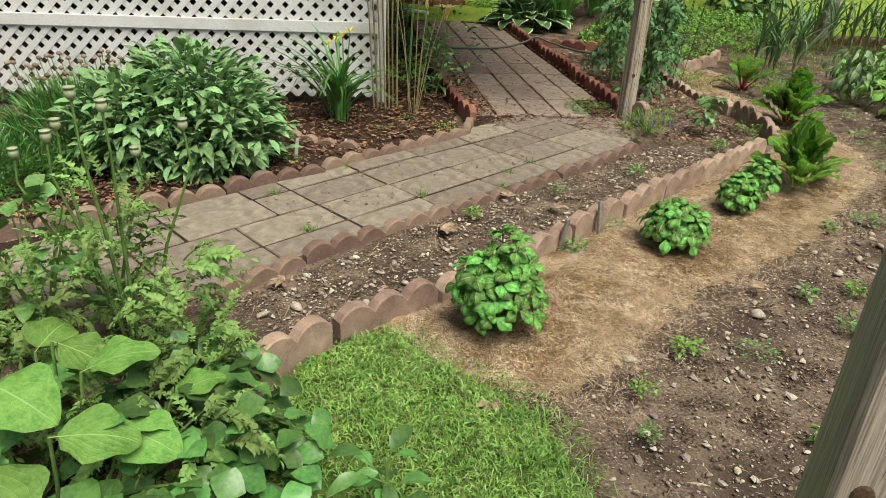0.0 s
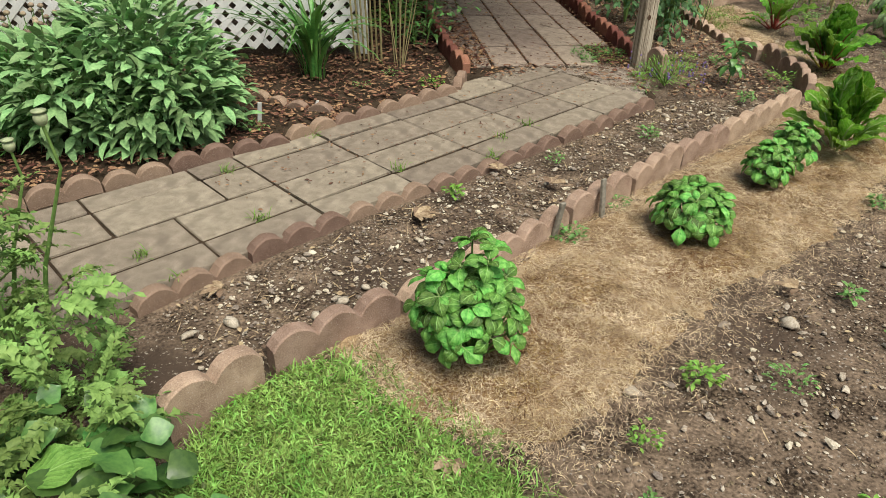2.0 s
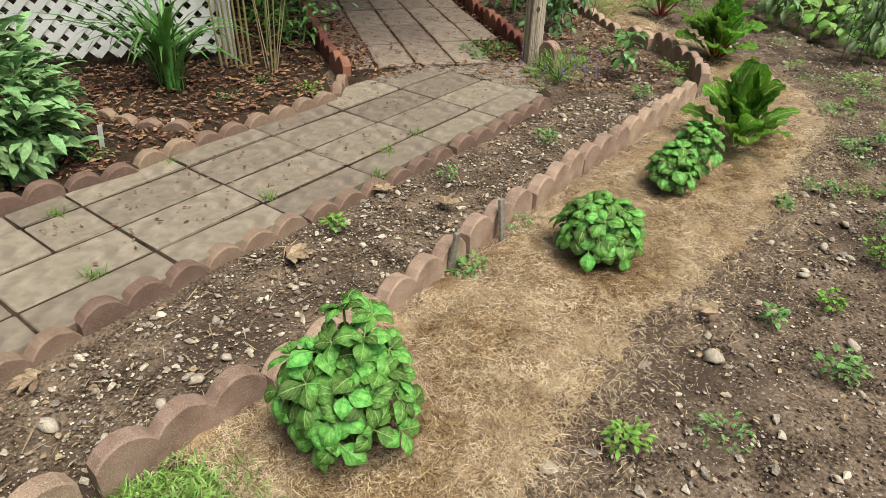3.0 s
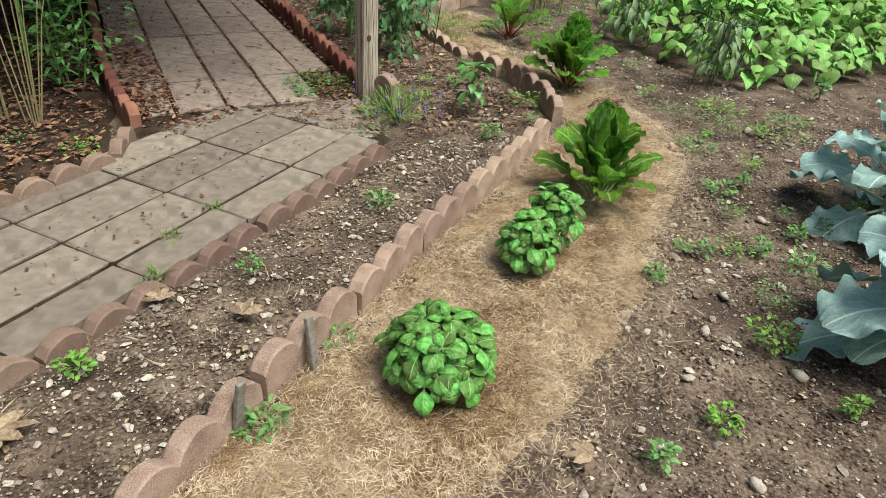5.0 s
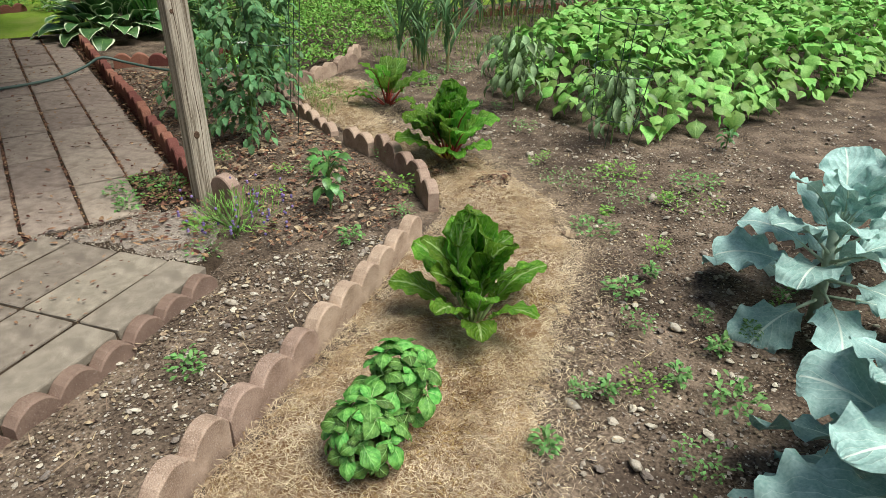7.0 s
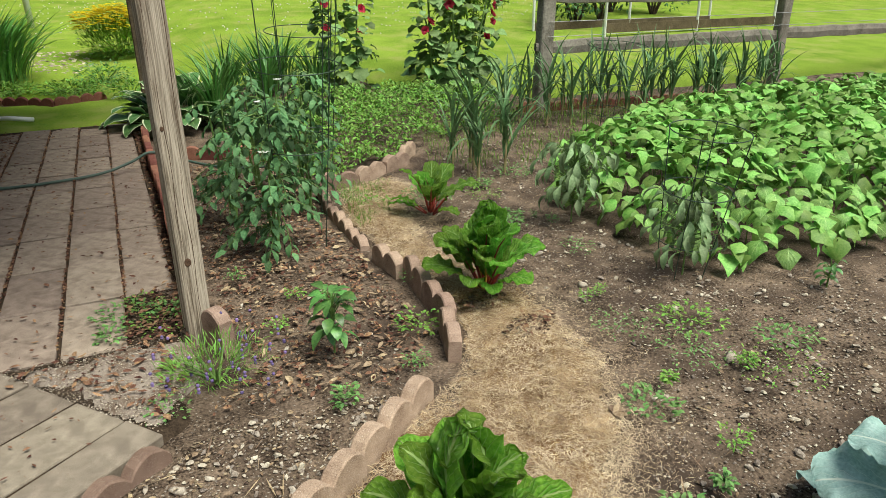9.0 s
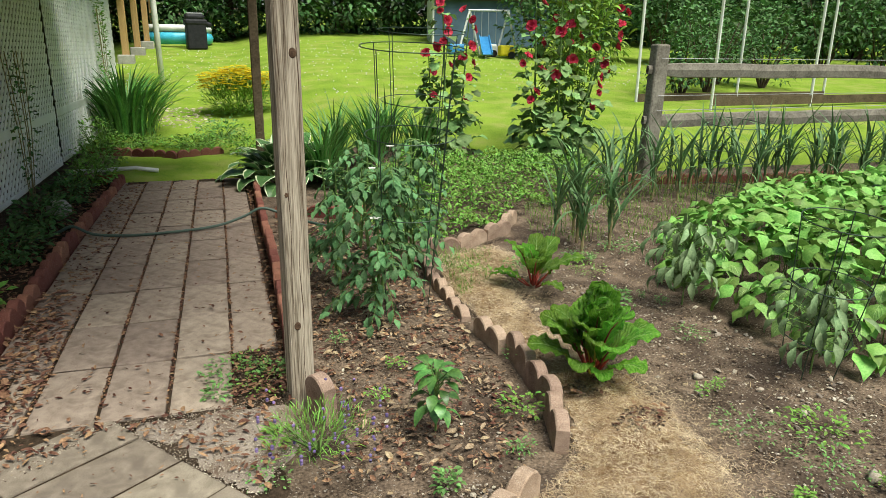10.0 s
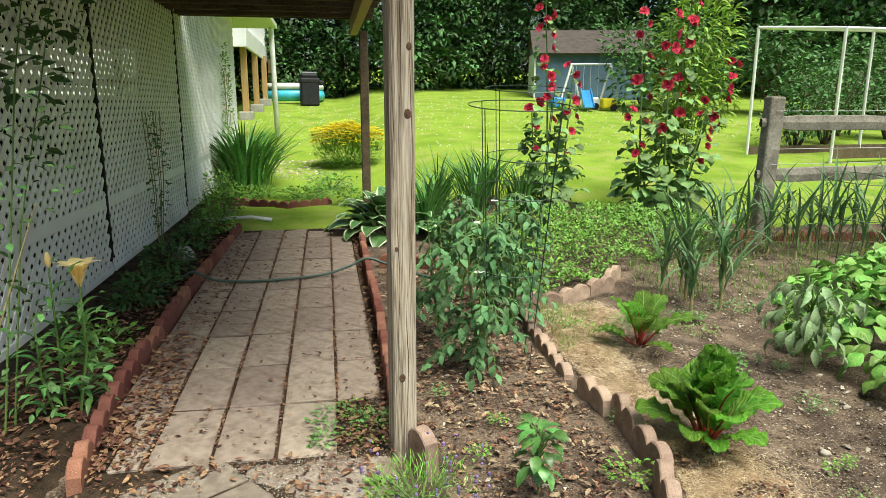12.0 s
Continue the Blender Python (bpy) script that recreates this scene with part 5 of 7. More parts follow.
# garlic
spots = [(2.62, 1.72), (2.78, 1.6), (2.86, 1.82), (3.05, 1.66), (3.2, 1.9), (2.95, 2.05)] + [(3.75 + 0.24 * k, 2.85 + 0.1 * math.sin(k * 1.7)) for k in range(17)] + [(3.9 + 0.25 * k, 3.08 + 0.08 * math.cos(k * 2.1)) for k in range(15)]
for k, (x, y) in enumerate(spots):
    rng, g = random.Random(100 + k), Geo()
    t = thing("garlic_plant", "grey-green garlic plant with yellowing lower leaves", "garlic", at(x, y), "garlic row")
    part("stem", Geo().tube([(0, 0, 0), (0.01, 0, 0.32)], [0.012, 0.008], 6), STEM_DRY, t)
    for j in range(11):
        a = rng.uniform(0, 360)
        g.leaf(Matrix.Translation((0, 0, 0.04 + 0.03 * j)) @ turn(a, rng.uniform(52, 84)), rng.uniform(0.4, 0.78), rng.uniform(0.02, 0.036), rng.choice((0.2, 0.5, 1.0, 1.7)), 0.6, 8, 0.2)
    part("leaves", g, GARLIC, t, "", True)


# hollyhocks
def hollyhock(x, y, stalks, seed, label):
    rng = random.Random(seed)
    t = thing("hollyhock", label, "hollyhock", at(x, y))
    for dx, dy, h, lx, nf in stalks:
        g = Geo()
        stalk = part("stalk", Geo().tube([(dx, dy, -0.02), (dx + lx * 0.4, dy, h * 0.5), (dx + lx, dy, h)], [0.014, 0.011, 0.005], 6), STEM, t)
        for j in range(int(42 * h)):
            f = rng.random() ** 1.1
            c = Vector((dx + lx * f, dy, h * f * 0.97))
            s = (1.25 - 0.95 * f) * rng.uniform(0.7, 1.2)
            a = rng.uniform(0, 6.28)
            r = 0.15 * (1.15 - f)
            p = c + Vector((r * math.cos(a), r * math.sin(a), 0.0))
            g.leaf(Matrix.Translation(p) @ turn(a * 57.3, rng.uniform(-50, 15), rng.uniform(-25, 25)), 0.17 * s, 0.18 * s, 0.5, 0.15, 6, 0.5, 0.05, 0.25, rng)
        part("leaves", g, HOLLY, t, "", True)
        for j in range(nf):
            f = 0.99 - 0.62 * (j / nf) ** 1.3 + rng.uniform(-0.05, 0.02)
            a = rng.uniform(3.3, 6.2)
            c = Vector((dx + lx * f + 0.075 * math.cos(a), dy + 0.06 * math.sin(a), h * f + rng.uniform(-0.05, 0.05)))
            big = rng.uniform(0.75, 1.25)
            face = turn(a * 57.3, rng.uniform(-25, 45), rng.uniform(-25, 25)) @ Matrix.Rotation(radians(90), 4, "Y")
            fl = Geo()
            for q in range(9):
                s = big * (1.0 if q < 5 else 0.7)
                fl.leaf(Matrix.Translation(c) @ face @ Matrix.Rotation(q * 1.257 + 0.3 * (q // 5), 4, "Z") @ Matrix.Rotation(rng.uniform(-0.75, -0.25) - 0.35 * (q // 5), 4, "Y"), 0.066 * s, 0.072 * s, rng.uniform(-0.4, 0.6), 0.3, 5, 0.72, 0.12, 0.12, rng)
            part("flower", fl, RED_PETAL, t, "crimson hollyhock bloom", True)


hollyhock(2.85, 5.05, [(0, 0, 2.75, -0.12, 19), (0.2, 0.1, 1.6, 0.1, 8), (-0.15, 0.1, 1.2, -0.05, 3)], 131, "tall hollyhock with crimson blooms")
hollyhock(4.02, 4.55, [(-0.25, 0, 2.3, -0.08, 7), (0.1, 0.05, 2.75, 0.2, 13), (0.25, 0.0, 1.75, 0.55, 8), (0.0, -0.1, 2.15, -0.05, 8), (-0.15, -0.1, 1.2, -0.35, 4), (0.2, -0.15, 1.3, 0.25, 5)], 132, "several hollyhock stalks with red and pink blooms")
bush("leafy_shrub", 4.45, 4.9, [(0.1, 0, 1.35, 0.55, 0.4, 0.5), (0.15, 0.05, 2.0, 0.5, 0.35, 0.5), (-0.15, 0, 0.85, 0.3, 0.3, 0.4)], 1500, 0.16, 0.034, YELLOW_GREEN, "bright yellow-green willowy shrub behind the hollyhocks", "shrub", 133, shell=0.25, bend=0.7, stems=12)

# ---- small things on the ground ----
STONE = material("pebble", (0.26, 0.205, 0.155), (0.62, 0.545, 0.455), 30, 200, 0.85, 0.4, island=0.4)
CHIP = material("wood_chip", (0.1, 0.046, 0.03), (0.36, 0.2, 0.13), 30, 120, 0.9, 0.4, island=0.5)
DRY_LEAF = material("dry_leaf", (0.2, 0.13, 0.075), (0.46, 0.35, 0.24), 30, 120, 0.8, 0.3, island=0.35)
CRUMB = material("soil_crumb", (0.065, 0.045, 0.031), (0.27, 0.2, 0.145), 30, 120, 0.95, 0.4, island=0.45)
HOSE = material("green_hose", (0.035, 0.065, 0.05), (0.09, 0.14, 0.11), 10, 100, 0.45, 0.1)
TERRACOTTA = material("terracotta", (0.36, 0.13, 0.06), (0.55, 0.24, 0.12), 12, 120, 0.85, 0.3)
CONCRETE = material("concrete", (0.26, 0.25, 0.22), (0.44, 0.42, 0.38), 9, 180, 0.9, 0.4)


def pebble(g, rng, x, y, r, sink=0.4, flat=0.48):
    """A worn eight-cornered stone, half sunk."""
    m = Matrix.Translation((x, y, ground_z(x, y) + lumps(x, y) + r * flat * (1 - 2 * sink) + 0.006)) @ Euler((rng.uniform(-0.4, 0.4), rng.uniform(-0.4, 0.4), rng.uniform(0, 6.28))).to_matrix().to_4x4()
    vs = []
    for z, k in ((-0.55, 0.7), (0.1, 1.0), (0.75, 0.55)):
        for j in range(6):
            a = j * 1.047 + rng.uniform(-0.45, 0.45)
            q = r * k * rng.uniform(0.6, 1.15)
            vs.append(m @ Vector((q * math.cos(a) * 1.25, q * math.sin(a) * 0.85, r * z * flat * rng.uniform(0.8, 1.2))))
    fs = [(5, 4, 3, 2, 1, 0), (12, 13, 14, 15, 16, 17)] + [(b + j, b + (j + 1) % 6, b + 6 + (j + 1) % 6, b + 6 + j) for b in (0, 6) for j in range(6)]
    g.add(vs, fs)


def scatter(name, poly, n, maker, mat, label, category, seed, smooth=False, clump=0.0):
    rng, g = random.Random(seed), Geo()
    x0, x1 = min(p[0] for p in poly), max(p[0] for p in poly)
    y0, y1 = min(p[1] for p in poly), max(p[1] for p in poly)
    done = 0
    while done < n:
        x, y = rng.uniform(x0, x1), rng.uniform(y0, y1)
        if inside(x, y, poly) and rng.random() < 0.6 + clump * noise.noise(Vector((x * 2.6, y * 2.6, seed))):
            maker(g, rng, x, y)
            done += 1
    return tagged(part(name, g, mat, None, "", smooth), label, category, kind="stuff")


def flake(lo, hi, ratio=0.45, curl=0.5, lift=0.012):
    def make(g, rng, x, y):
        l = rng.uniform(lo, hi)
        g.leaf(Matrix.Translation((x, y, ground_z(x, y) + max(lumps(x, y), -0.02) + lift + rng.random() * 0.008)) @ turn(rng.uniform(0, 360), rng.uniform(-12, 12), rng.uniform(-35, 35)), l, l * ratio * rng.uniform(0.6, 1.3), curl * rng.uniform(-0.6, 1), 0.25, 3, 0.5, 0.05, 0, rng)
    return make


def stones(lo, hi, power=3.0):
    return lambda g, rng, x, y: pebble(g, rng, x, y, lo + (hi - lo) * rng.random() ** power)


BED = [(-2.15, -2.72), (-1.3, -2.0), (-0.54, -1.47), (0.2, -0.9), (0.5, -0.68), (0.72, -0.3), (0.66, 0.2), (0.66, 3.3), (1.5, 3.1), (1.6, 2.0), (1.48, 1.2), (1.5, 0.2), (1.5, -0.25), (1.33, -0.68), (0.7, -1.18), (0.0, -1.72), (-0.84, -2.36), (-1.6, -2.88), (-1.9, -3.1)]
BED_LOW = BED[:4] + [(0.5, -0.68), (1.2, -0.76), (0.7, -1.18), (0.0, -1.72), (-0.84, -2.36), (-1.6, -2.88), (-1.9, -3.1)]
BED_UP = [(0.5, -0.6), (0.72, -0.3), (0.66, 0.2), (0.66, 3.3), (1.5, 3.1), (1.58, 2.0), (1.46, 1.2), (1.48, 0.2), (1.45, -0.35), (1.25, -0.72)]
RIGHT = [(-1.0, -3.5), (-0.36, -3.0), (0.36, -2.5), (1.1, -1.9), (1.75, -1.48), (2.15, -1.0), (2.15, 0.0), (1.95, 0.6), (2.1, 1.2), (2.4, 1.7), (2.7, 2.4), (2.9, 2.9), (4.5, 3.4), (4.6, 2.3), (3.4, 1.7), (3.0, 0.6), (2.95, -0.4), (3.6, -0.7), (5.0, -0.6), (5.5, -2.5), (2.8, -3.2), (1.0, -4.2), (-0.9, -4.6)]
LEFT = [(-3.6, -2.2), (-2.8, -1.75), (-1.9, -1.25), (-1.2, -0.72), (-0.9, -0.4), (-0.85, 0.3), (-1.4, 0.3), (-3.8, 0.2), (-4.2, -1.8)]
LATTICE_BED = [(-1.42, 0.4), (-0.87, 0.2), (-0.9, 1.5), (-0.9, 4.0), (-0.85, 5.6), (-1.4, 5.8)]
sheet("bark_mulch", LEFT, JOINT, 0.004, 0.06, "dark bark mulch in the flower bed", "mulch", 0.022, 0.05, 5)
sheet("bark_mulch", LATTICE_BED, JOINT, 0.004, 0.06, "dark bark mulch along the lattice", "mulch", 0.022, 0.03, 6)
scatter("pebbles", BED_LOW, 1500, stones(0.003, 0.017, 3.2), STONE, "pale pebbles strewn over the dark bed", "pebbles", 202, clump=1.0)
scatter("pale_chips", BED_LOW, 600, flake(0.006, 0.028, 0.6, 0.3, 0.008), DRY_LEAF, "pale flat chips and leaf scraps on the dark bed", "mulch", 218, clump=1.0)
scatter("pale_chips", RIGHT, 2600, flake(0.005, 0.024, 0.6, 0.3, 0.008), DRY_LEAF, "pale flat chips and leaf scraps on the soil", "mulch", 219, clump=1.0)
scatter("pebbles", RIGHT, 5200, stones(0.0025, 0.019, 4), STONE, "pale pebbles strewn over brown soil", "pebbles", 204, clump=1.0)
scatter("wood_chips", BED_UP, 3000, flake(0.008, 0.04, 0.55), CHIP, "brown bark and leaf litter under the tomatoes", "mulch", 205)
scatter("leaf_litter", BED_UP, 1100, flake(0.015, 0.06), DRY_LEAF, "pale dead leaf scraps under the tomatoes", "leaves", 216)
scatter("pebbles", BED_UP, 500, stones(0.003, 0.014, 3), STONE, "small stones in the leaf litter", "pebbles", 206)
scatter("wood_chips", LEFT, 8000, flake(0.012, 0.05, lift=0.052), CHIP, "reddish bark chips in the flower bed", "mulch", 207)
scatter("wood_chips", LATTICE_BED, 2600, flake(0.02, 0.06, lift=0.05), CHIP, "dark bark litter along the lattice", "mulch", 208)
scatter("twigs", BED_LOW + [], 260, flake(0.03, 0.09, 0.06, 0.2), DRY_LEAF, "thin dry twigs and stalks on the soil", "twigs", 209)
scatter("twigs", RIGHT, 700, flake(0.02, 0.08, 0.08, 0.3), DRY_LEAF, "thin dry twigs and stalks on the soil", "twigs", 210)
GAP = [(-0.75, -0.1), (-0.6, -0.35), (-0.2, -0.05), (0.1, -0.3), (0.35, -0.6), (0.5, -0.3), (0.5, 0.4), (0.3, 0.0), (-0.5, 0.0), (-0.75, 0.6)]
scatter("leaf_litter", GAP, 420, flake(0.015, 0.05, lift=0.046), CHIP, "dead leaves and bark between the pavers", "leaves", 211)
scatter("leaf_litter", [(-0.75, -0.2), (0.5, -0.2), (0.5, 5.3), (-0.75, 5.3)], 900, flake(0.008, 0.04, lift=0.046), CHIP, "dead leaves fallen on the pavers", "leaves", 212)
scatter("leaf_litter", [(-2.2, -1.7), (-1.2, -0.9), (-0.3, -0.1), (0.2, -0.6), (-0.9, -1.5), (-1.9, -2.1)], 420, flake(0.005, 0.028, lift=0.044), CHIP, "dead leaf scraps on the paver path", "leaves", 213)
scatter("leaf_litter", [(-0.78, 0.0), (-0.54, 0.0), (-0.54, 5.2), (-0.78, 5.2)], 700, flake(0.02, 0.05, lift=0.046), CHIP, "dead leaves gathered along the edging", "leaves", 214)
scatter("gravel", [(-3.7, -2.4), (-3.1, -2.05), (-2.9, -2.35), (-3.3, -3.0), (-3.9, -2.9)], 500, stones(0.005, 0.02, 2), STONE, "grey gravel at the break in the path", "gravel", 215)


def spread(poly, n, seed, clump=0.0):
    """Even random points inside an outline, thinned in clumps."""
    rs, p = np.random.RandomState(seed), np.array(poly)
    out, have = [], 0
    while have < n:
        q = p.min(0) + rs.random_sample((n * 3, 2)) * (p.max(0) - p.min(0))
        hit = np.zeros(len(q), bool)
        for (ax, ay), (bx, by) in zip(np.roll(p, 1, 0), p):
            cross = (ay > q[:, 1]) != (by > q[:, 1])
            hit ^= cross & (q[:, 0] < (bx - ax) * (q[:, 1] - ay) / (by - ay + 1e-12) + ax)
        q = q[hit]
        if clump:
            k = np.array([noise.noise(Vector((x * 3.1, y * 3.1, seed))) + 0.5 * noise.noise(Vector((x * 11, y * 11, seed))) for x, y in q])
            q = q[rs.random_sample(len(q)) < 0.6 + clump * k]
        out.append(q)
        have += len(q)
    return np.concatenate(out)[:n]


def blades(name, points, length, width, lean, mat, label, category, seed, lift, curl=0.5):
    """Thin tapering blades, one at each point: a strip that bends over to a tip."""
    rs, n = np.random.RandomState(seed), len(points)
    l, w = rs.uniform(*length, n), rs.uniform(*width, n) / 2
    a, e = rs.uniform(0, 2 * np.pi, n), np.radians(rs.uniform(*lean, n))
    z0 = np.array([lift(x, y) for x, y in points])
    base = np.column_stack([points, z0 + rs.random_sample(n) * 0.008])
    d1 = np.column_stack([np.cos(a) * np.cos(e), np.sin(a) * np.cos(e), np.sin(e)])
    e2, a2 = e - rs.uniform(0, 2 * curl, n), a + rs.uniform(-curl, curl, n)
    d2 = np.column_stack([np.cos(a2) * np.cos(e2), np.sin(a2) * np.cos(e2), np.sin(e2)])
    roll = rs.uniform(-0.7, 0.7, n)
    side = np.column_stack([-np.sin(a) * np.cos(roll), np.cos(a) * np.cos(roll), np.sin(roll)]) * w[:, None]
    mid = base + d1 * l[:, None] * 0.55
    tip = mid + d2 * l[:, None] * 0.45
    v = np.stack([base - side * 0.7, base + side * 0.7, mid + side, mid - side, tip], 1).reshape(-1, 3)
    o = np.arange(n) * 5
    g = Geo()
    g.v = v.tolist()
    g.f = np.column_stack([o, o + 1, o + 2, o + 3]).tolist() + np.column_stack([o + 3, o + 2, o + 4]).tolist()
    return tagged(part(name, g, mat), label, category, kind="stuff")


def crumbs(name, points, lo, hi, power, mat, label, category, seed, flat=0.6, sunk=0.25, bed=None):
    """Small broken lumps, one at each point: rough double pyramids half in the ground."""
    rs, n = np.random.RandomState(seed), len(points)
    r = lo + (hi - lo) * rs.random_sample(n) ** power
    z0 = np.array([ground_z(x, y) + (lumps(x, y) if bed is None else bed) for x, y in points])
    c = np.column_stack([points, z0 + 0.002 + r * flat * (1 - 2 * sunk)])
    a = rs.uniform(0, 6.283, n)
    ring = []
    for k in range(5):
        q = a + k * 1.2566 + rs.uniform(-0.35, 0.35, n)
        s = r * rs.uniform(0.6, 1.25, n)
        ring.append(c + np.column_stack([np.cos(q) * s, np.sin(q) * s, r * flat * rs.uniform(-0.35, 0.45, n)]))
    top = c + np.column_stack([r * rs.uniform(-0.4, 0.4, n), r * rs.uniform(-0.4, 0.4, n), r * flat * rs.uniform(0.6, 1.1, n)])
    low = c - np.column_stack([r * 0, r * 0, r * flat])
    v = np.stack(ring + [top, low], 1).reshape(-1, 3)
    o, g = np.arange(n) * 7, Geo()
    g.v = v.tolist()
    for k in range(5):
        m = (k + 1) % 5
        g.f += np.column_stack([o + k, o + m, o + 5]).tolist() + np.column_stack([o + m, o + k, o + 6]).tolist()
    return tagged(part(name, g, mat), label, category, kind="stuff")


def mulch_top(x, y):
    """The height of the matted straw."""
    d = edge_distance(x, y, STRAW_POLY) * (1 if inside(x, y, STRAW_POLY) else -1) - 0.05
    return ground_z(x, y) + 0.002 + 0.034 * smooth_step(d, -0.04, 0.16) * (0.7 + 0.6 * noise.noise(Vector((x * 7, y * 7, 7))) + 0.35 * noise.noise(Vector((x * 22, y * 22, 11))))


NEAR_RIGHT = [(-1.0, -3.5), (-0.36, -3.0), (0.36, -2.5), (1.1, -1.9), (1.75, -1.48), (2.15, -1.0), (2.15, 0.0), (2.3, 1.2), (2.9, 0.6), (2.9, -0.5), (3.5, -0.8), (3.4, -2.6), (2.2, -3.2), (0.6, -3.7), (-0.9, -4.3)]
crumbs("soil_crumbs", spread(BED_LOW, 8000, 201), 0.002, 0.009, 2.6, CRUMB, "crumbs of dark soil in the bed", "soil", 201)
crumbs("soil_crumbs", spread(NEAR_RIGHT, 15000, 203), 0.002, 0.009, 2.6, CRUMB, "crumbs of brown soil between the plants", "soil", 203)
crumbs("soil_crumbs", spread(BED_UP, 5000, 204), 0.002, 0.009, 2.6, CRUMB, "crumbs of dark soil under the litter", "soil", 204)
crumbs("stone_chips", spread(BED_LOW, 1700, 205, 0.9), 0.002, 0.008, 2.0, STONE, "small pale stone chips in the dark bed", "gravel", 205, 0.5, 0.1)
crumbs("stone_chips", spread(NEAR_RIGHT, 5200, 206, 0.9), 0.002, 0.008, 2.0, STONE, "small pale stone chips in the brown soil", "gravel", 206, 0.5, 0.1)
GRIT_MAT = material("trodden_grit", (0.17, 0.135, 0.108), (0.4, 0.335, 0.285), 7, 200, 0.93, 0.7, speck=(0.5, 0.44, 0.38), stain=(0.16, 0.115, 0.085), patch=6.0)
GRIT = [(-0.74, -0.3), (-0.5, -0.12), (-0.22, 0.0), (0.48, 0.02), (0.5, -0.3), (0.42, -0.52), (0.33, -0.68), (0.07, -0.36), (-0.2, -0.02), (-0.45, -0.3), (-0.9, -0.62)]
sheet("grit_patch", GRIT, GRIT_MAT, 0.014, 0.04, "pale trodden grit between the two pavements", "grit", 0.004, 0.04, 9, inset=0.03)
crumbs("gravel", spread(GRIT, 5000, 217, 0.6), 0.0012, 0.004, 1.8, STONE, "fine grey grit between the two pavements", "gravel", 217, 0.5, 0.1, 0.016)
crumbs("gravel", spread(GRIT, 1500, 218, 0.8), 0.0012, 0.005, 1.6, CRUMB, "dark crumbs in the grit between the pavements", "soil", 218, 0.5, 0.1, 0.016)
for k in range(4):
    jx = -0.5295 + 0.265 * k
    crumbs("joint_litter", spread([(jx - 0.008, 0.0), (jx + 0.008, 0.0), (jx + 0.008, 5.3), (jx - 0.008, 5.3)], 620, 260 + k, 0.8), 0.003, 0.009, 1.2, CHIP, "bits of dead leaf and moss caught in a paver joint", "litter", 260 + k, 0.6, 0.0, 0.012)
MISSING = [(0.26, 0.0), (0.52, 0.0), (0.52, 0.56), (0.26, 0.56)]
scatter("leaf_litter", MISSING, 160, flake(0.015, 0.05, 0.5, 0.6, 0.044), CHIP, "dead leaves in the gap of the missing paver", "leaves", 266)
crumbs("soil_crumbs", spread(MISSING, 900, 267), 0.002, 0.008, 2.0, CRUMB, "crumbs of soil in the gap of the missing paver", "soil", 267, 0.6, 0.2, 0.01)
for k, (x, y, r) in enumerate(((1.83, -0.6, 0.14), (1.75, -0.3, 0.12))):
    ring = [(x + r * (1 + 0.35 * math.sin(2 * a + k)) * math.cos(a), y + r * 0.7 * math.sin(a)) for a in (j * 0.5236 for j in range(12))]
    crumbs("soil_crumbs", spread(ring, int(14000 * r * r), 270 + k, 0.9), 0.002, 0.01, 1.8, CRUMB, "dark soil scratched up through the straw", "soil", 270 + k, 0.7, 0.0, 0.024)
    scatter("wood_chips", ring, int(2600 * r * r), flake(0.012, 0.04, 0.5, 0.5, 0.06), CHIP, "bits of bark lying on the straw", "mulch", 280 + k)
scatter("leaf_litter", [(0.48, 0.5), (0.54, 0.5), (0.56, 4.8), (0.5, 4.8)], 520, flake(0.012, 0.04, 0.5, 0.5, 0.042), CHIP, "dead leaves between pavers and red edging", "leaves", 268)
CORNER = [(-0.8, 0.05), (-0.55, 0.05), (-0.5, 0.5), (-0.6, 1.3), (-0.74, 1.9), (-0.8, 1.2)]
scatter("leaf_litter", CORNER, 420, flake(0.02, 0.06, 0.5, 0.6, 0.05), CHIP, "reddish dead leaves heaped along the edging", "leaves", 265)
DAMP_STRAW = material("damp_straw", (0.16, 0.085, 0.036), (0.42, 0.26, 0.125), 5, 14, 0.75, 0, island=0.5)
blades("straw_strands", spread(STRAW_POLY, 125000, 221, 0.25), (0.012, 0.04), (0.0008, 0.0018), (-14, 22), STRAW, "loose golden dry grass strands over the mulch", "straw", 221, mulch_top, 0.25)
blades("straw_strands", spread(STRAW_POLY, 16000, 223, 1.6), (0.012, 0.04), (0.0009, 0.002), (-12, 24), DAMP_STRAW, "darker damp strands in patches over the mulch", "straw", 223, mulch_top)
rim, rs = STRAW_POLY[15:] + STRAW_POLY[:1], np.random.RandomState(222)
fringe = []
for (ax, ay), (bx, by) in zip(rim, rim[1:]):
    k = int(3400 * math.hypot(bx - ax, by - ay))
    f = rs.random_sample(k)
    fringe.append(np.column_stack([ax + (bx - ax) * f + rs.normal(0, 0.1, k), ay + (by - ay) * f + rs.normal(0, 0.1, k)]))
blades("straw_strands", np.concatenate(fringe), (0.01, 0.035), (0.0008, 0.0017), (-8, 14), STRAW, "thin scattering of dry strands round the mulch", "straw", 222, mulch_top)
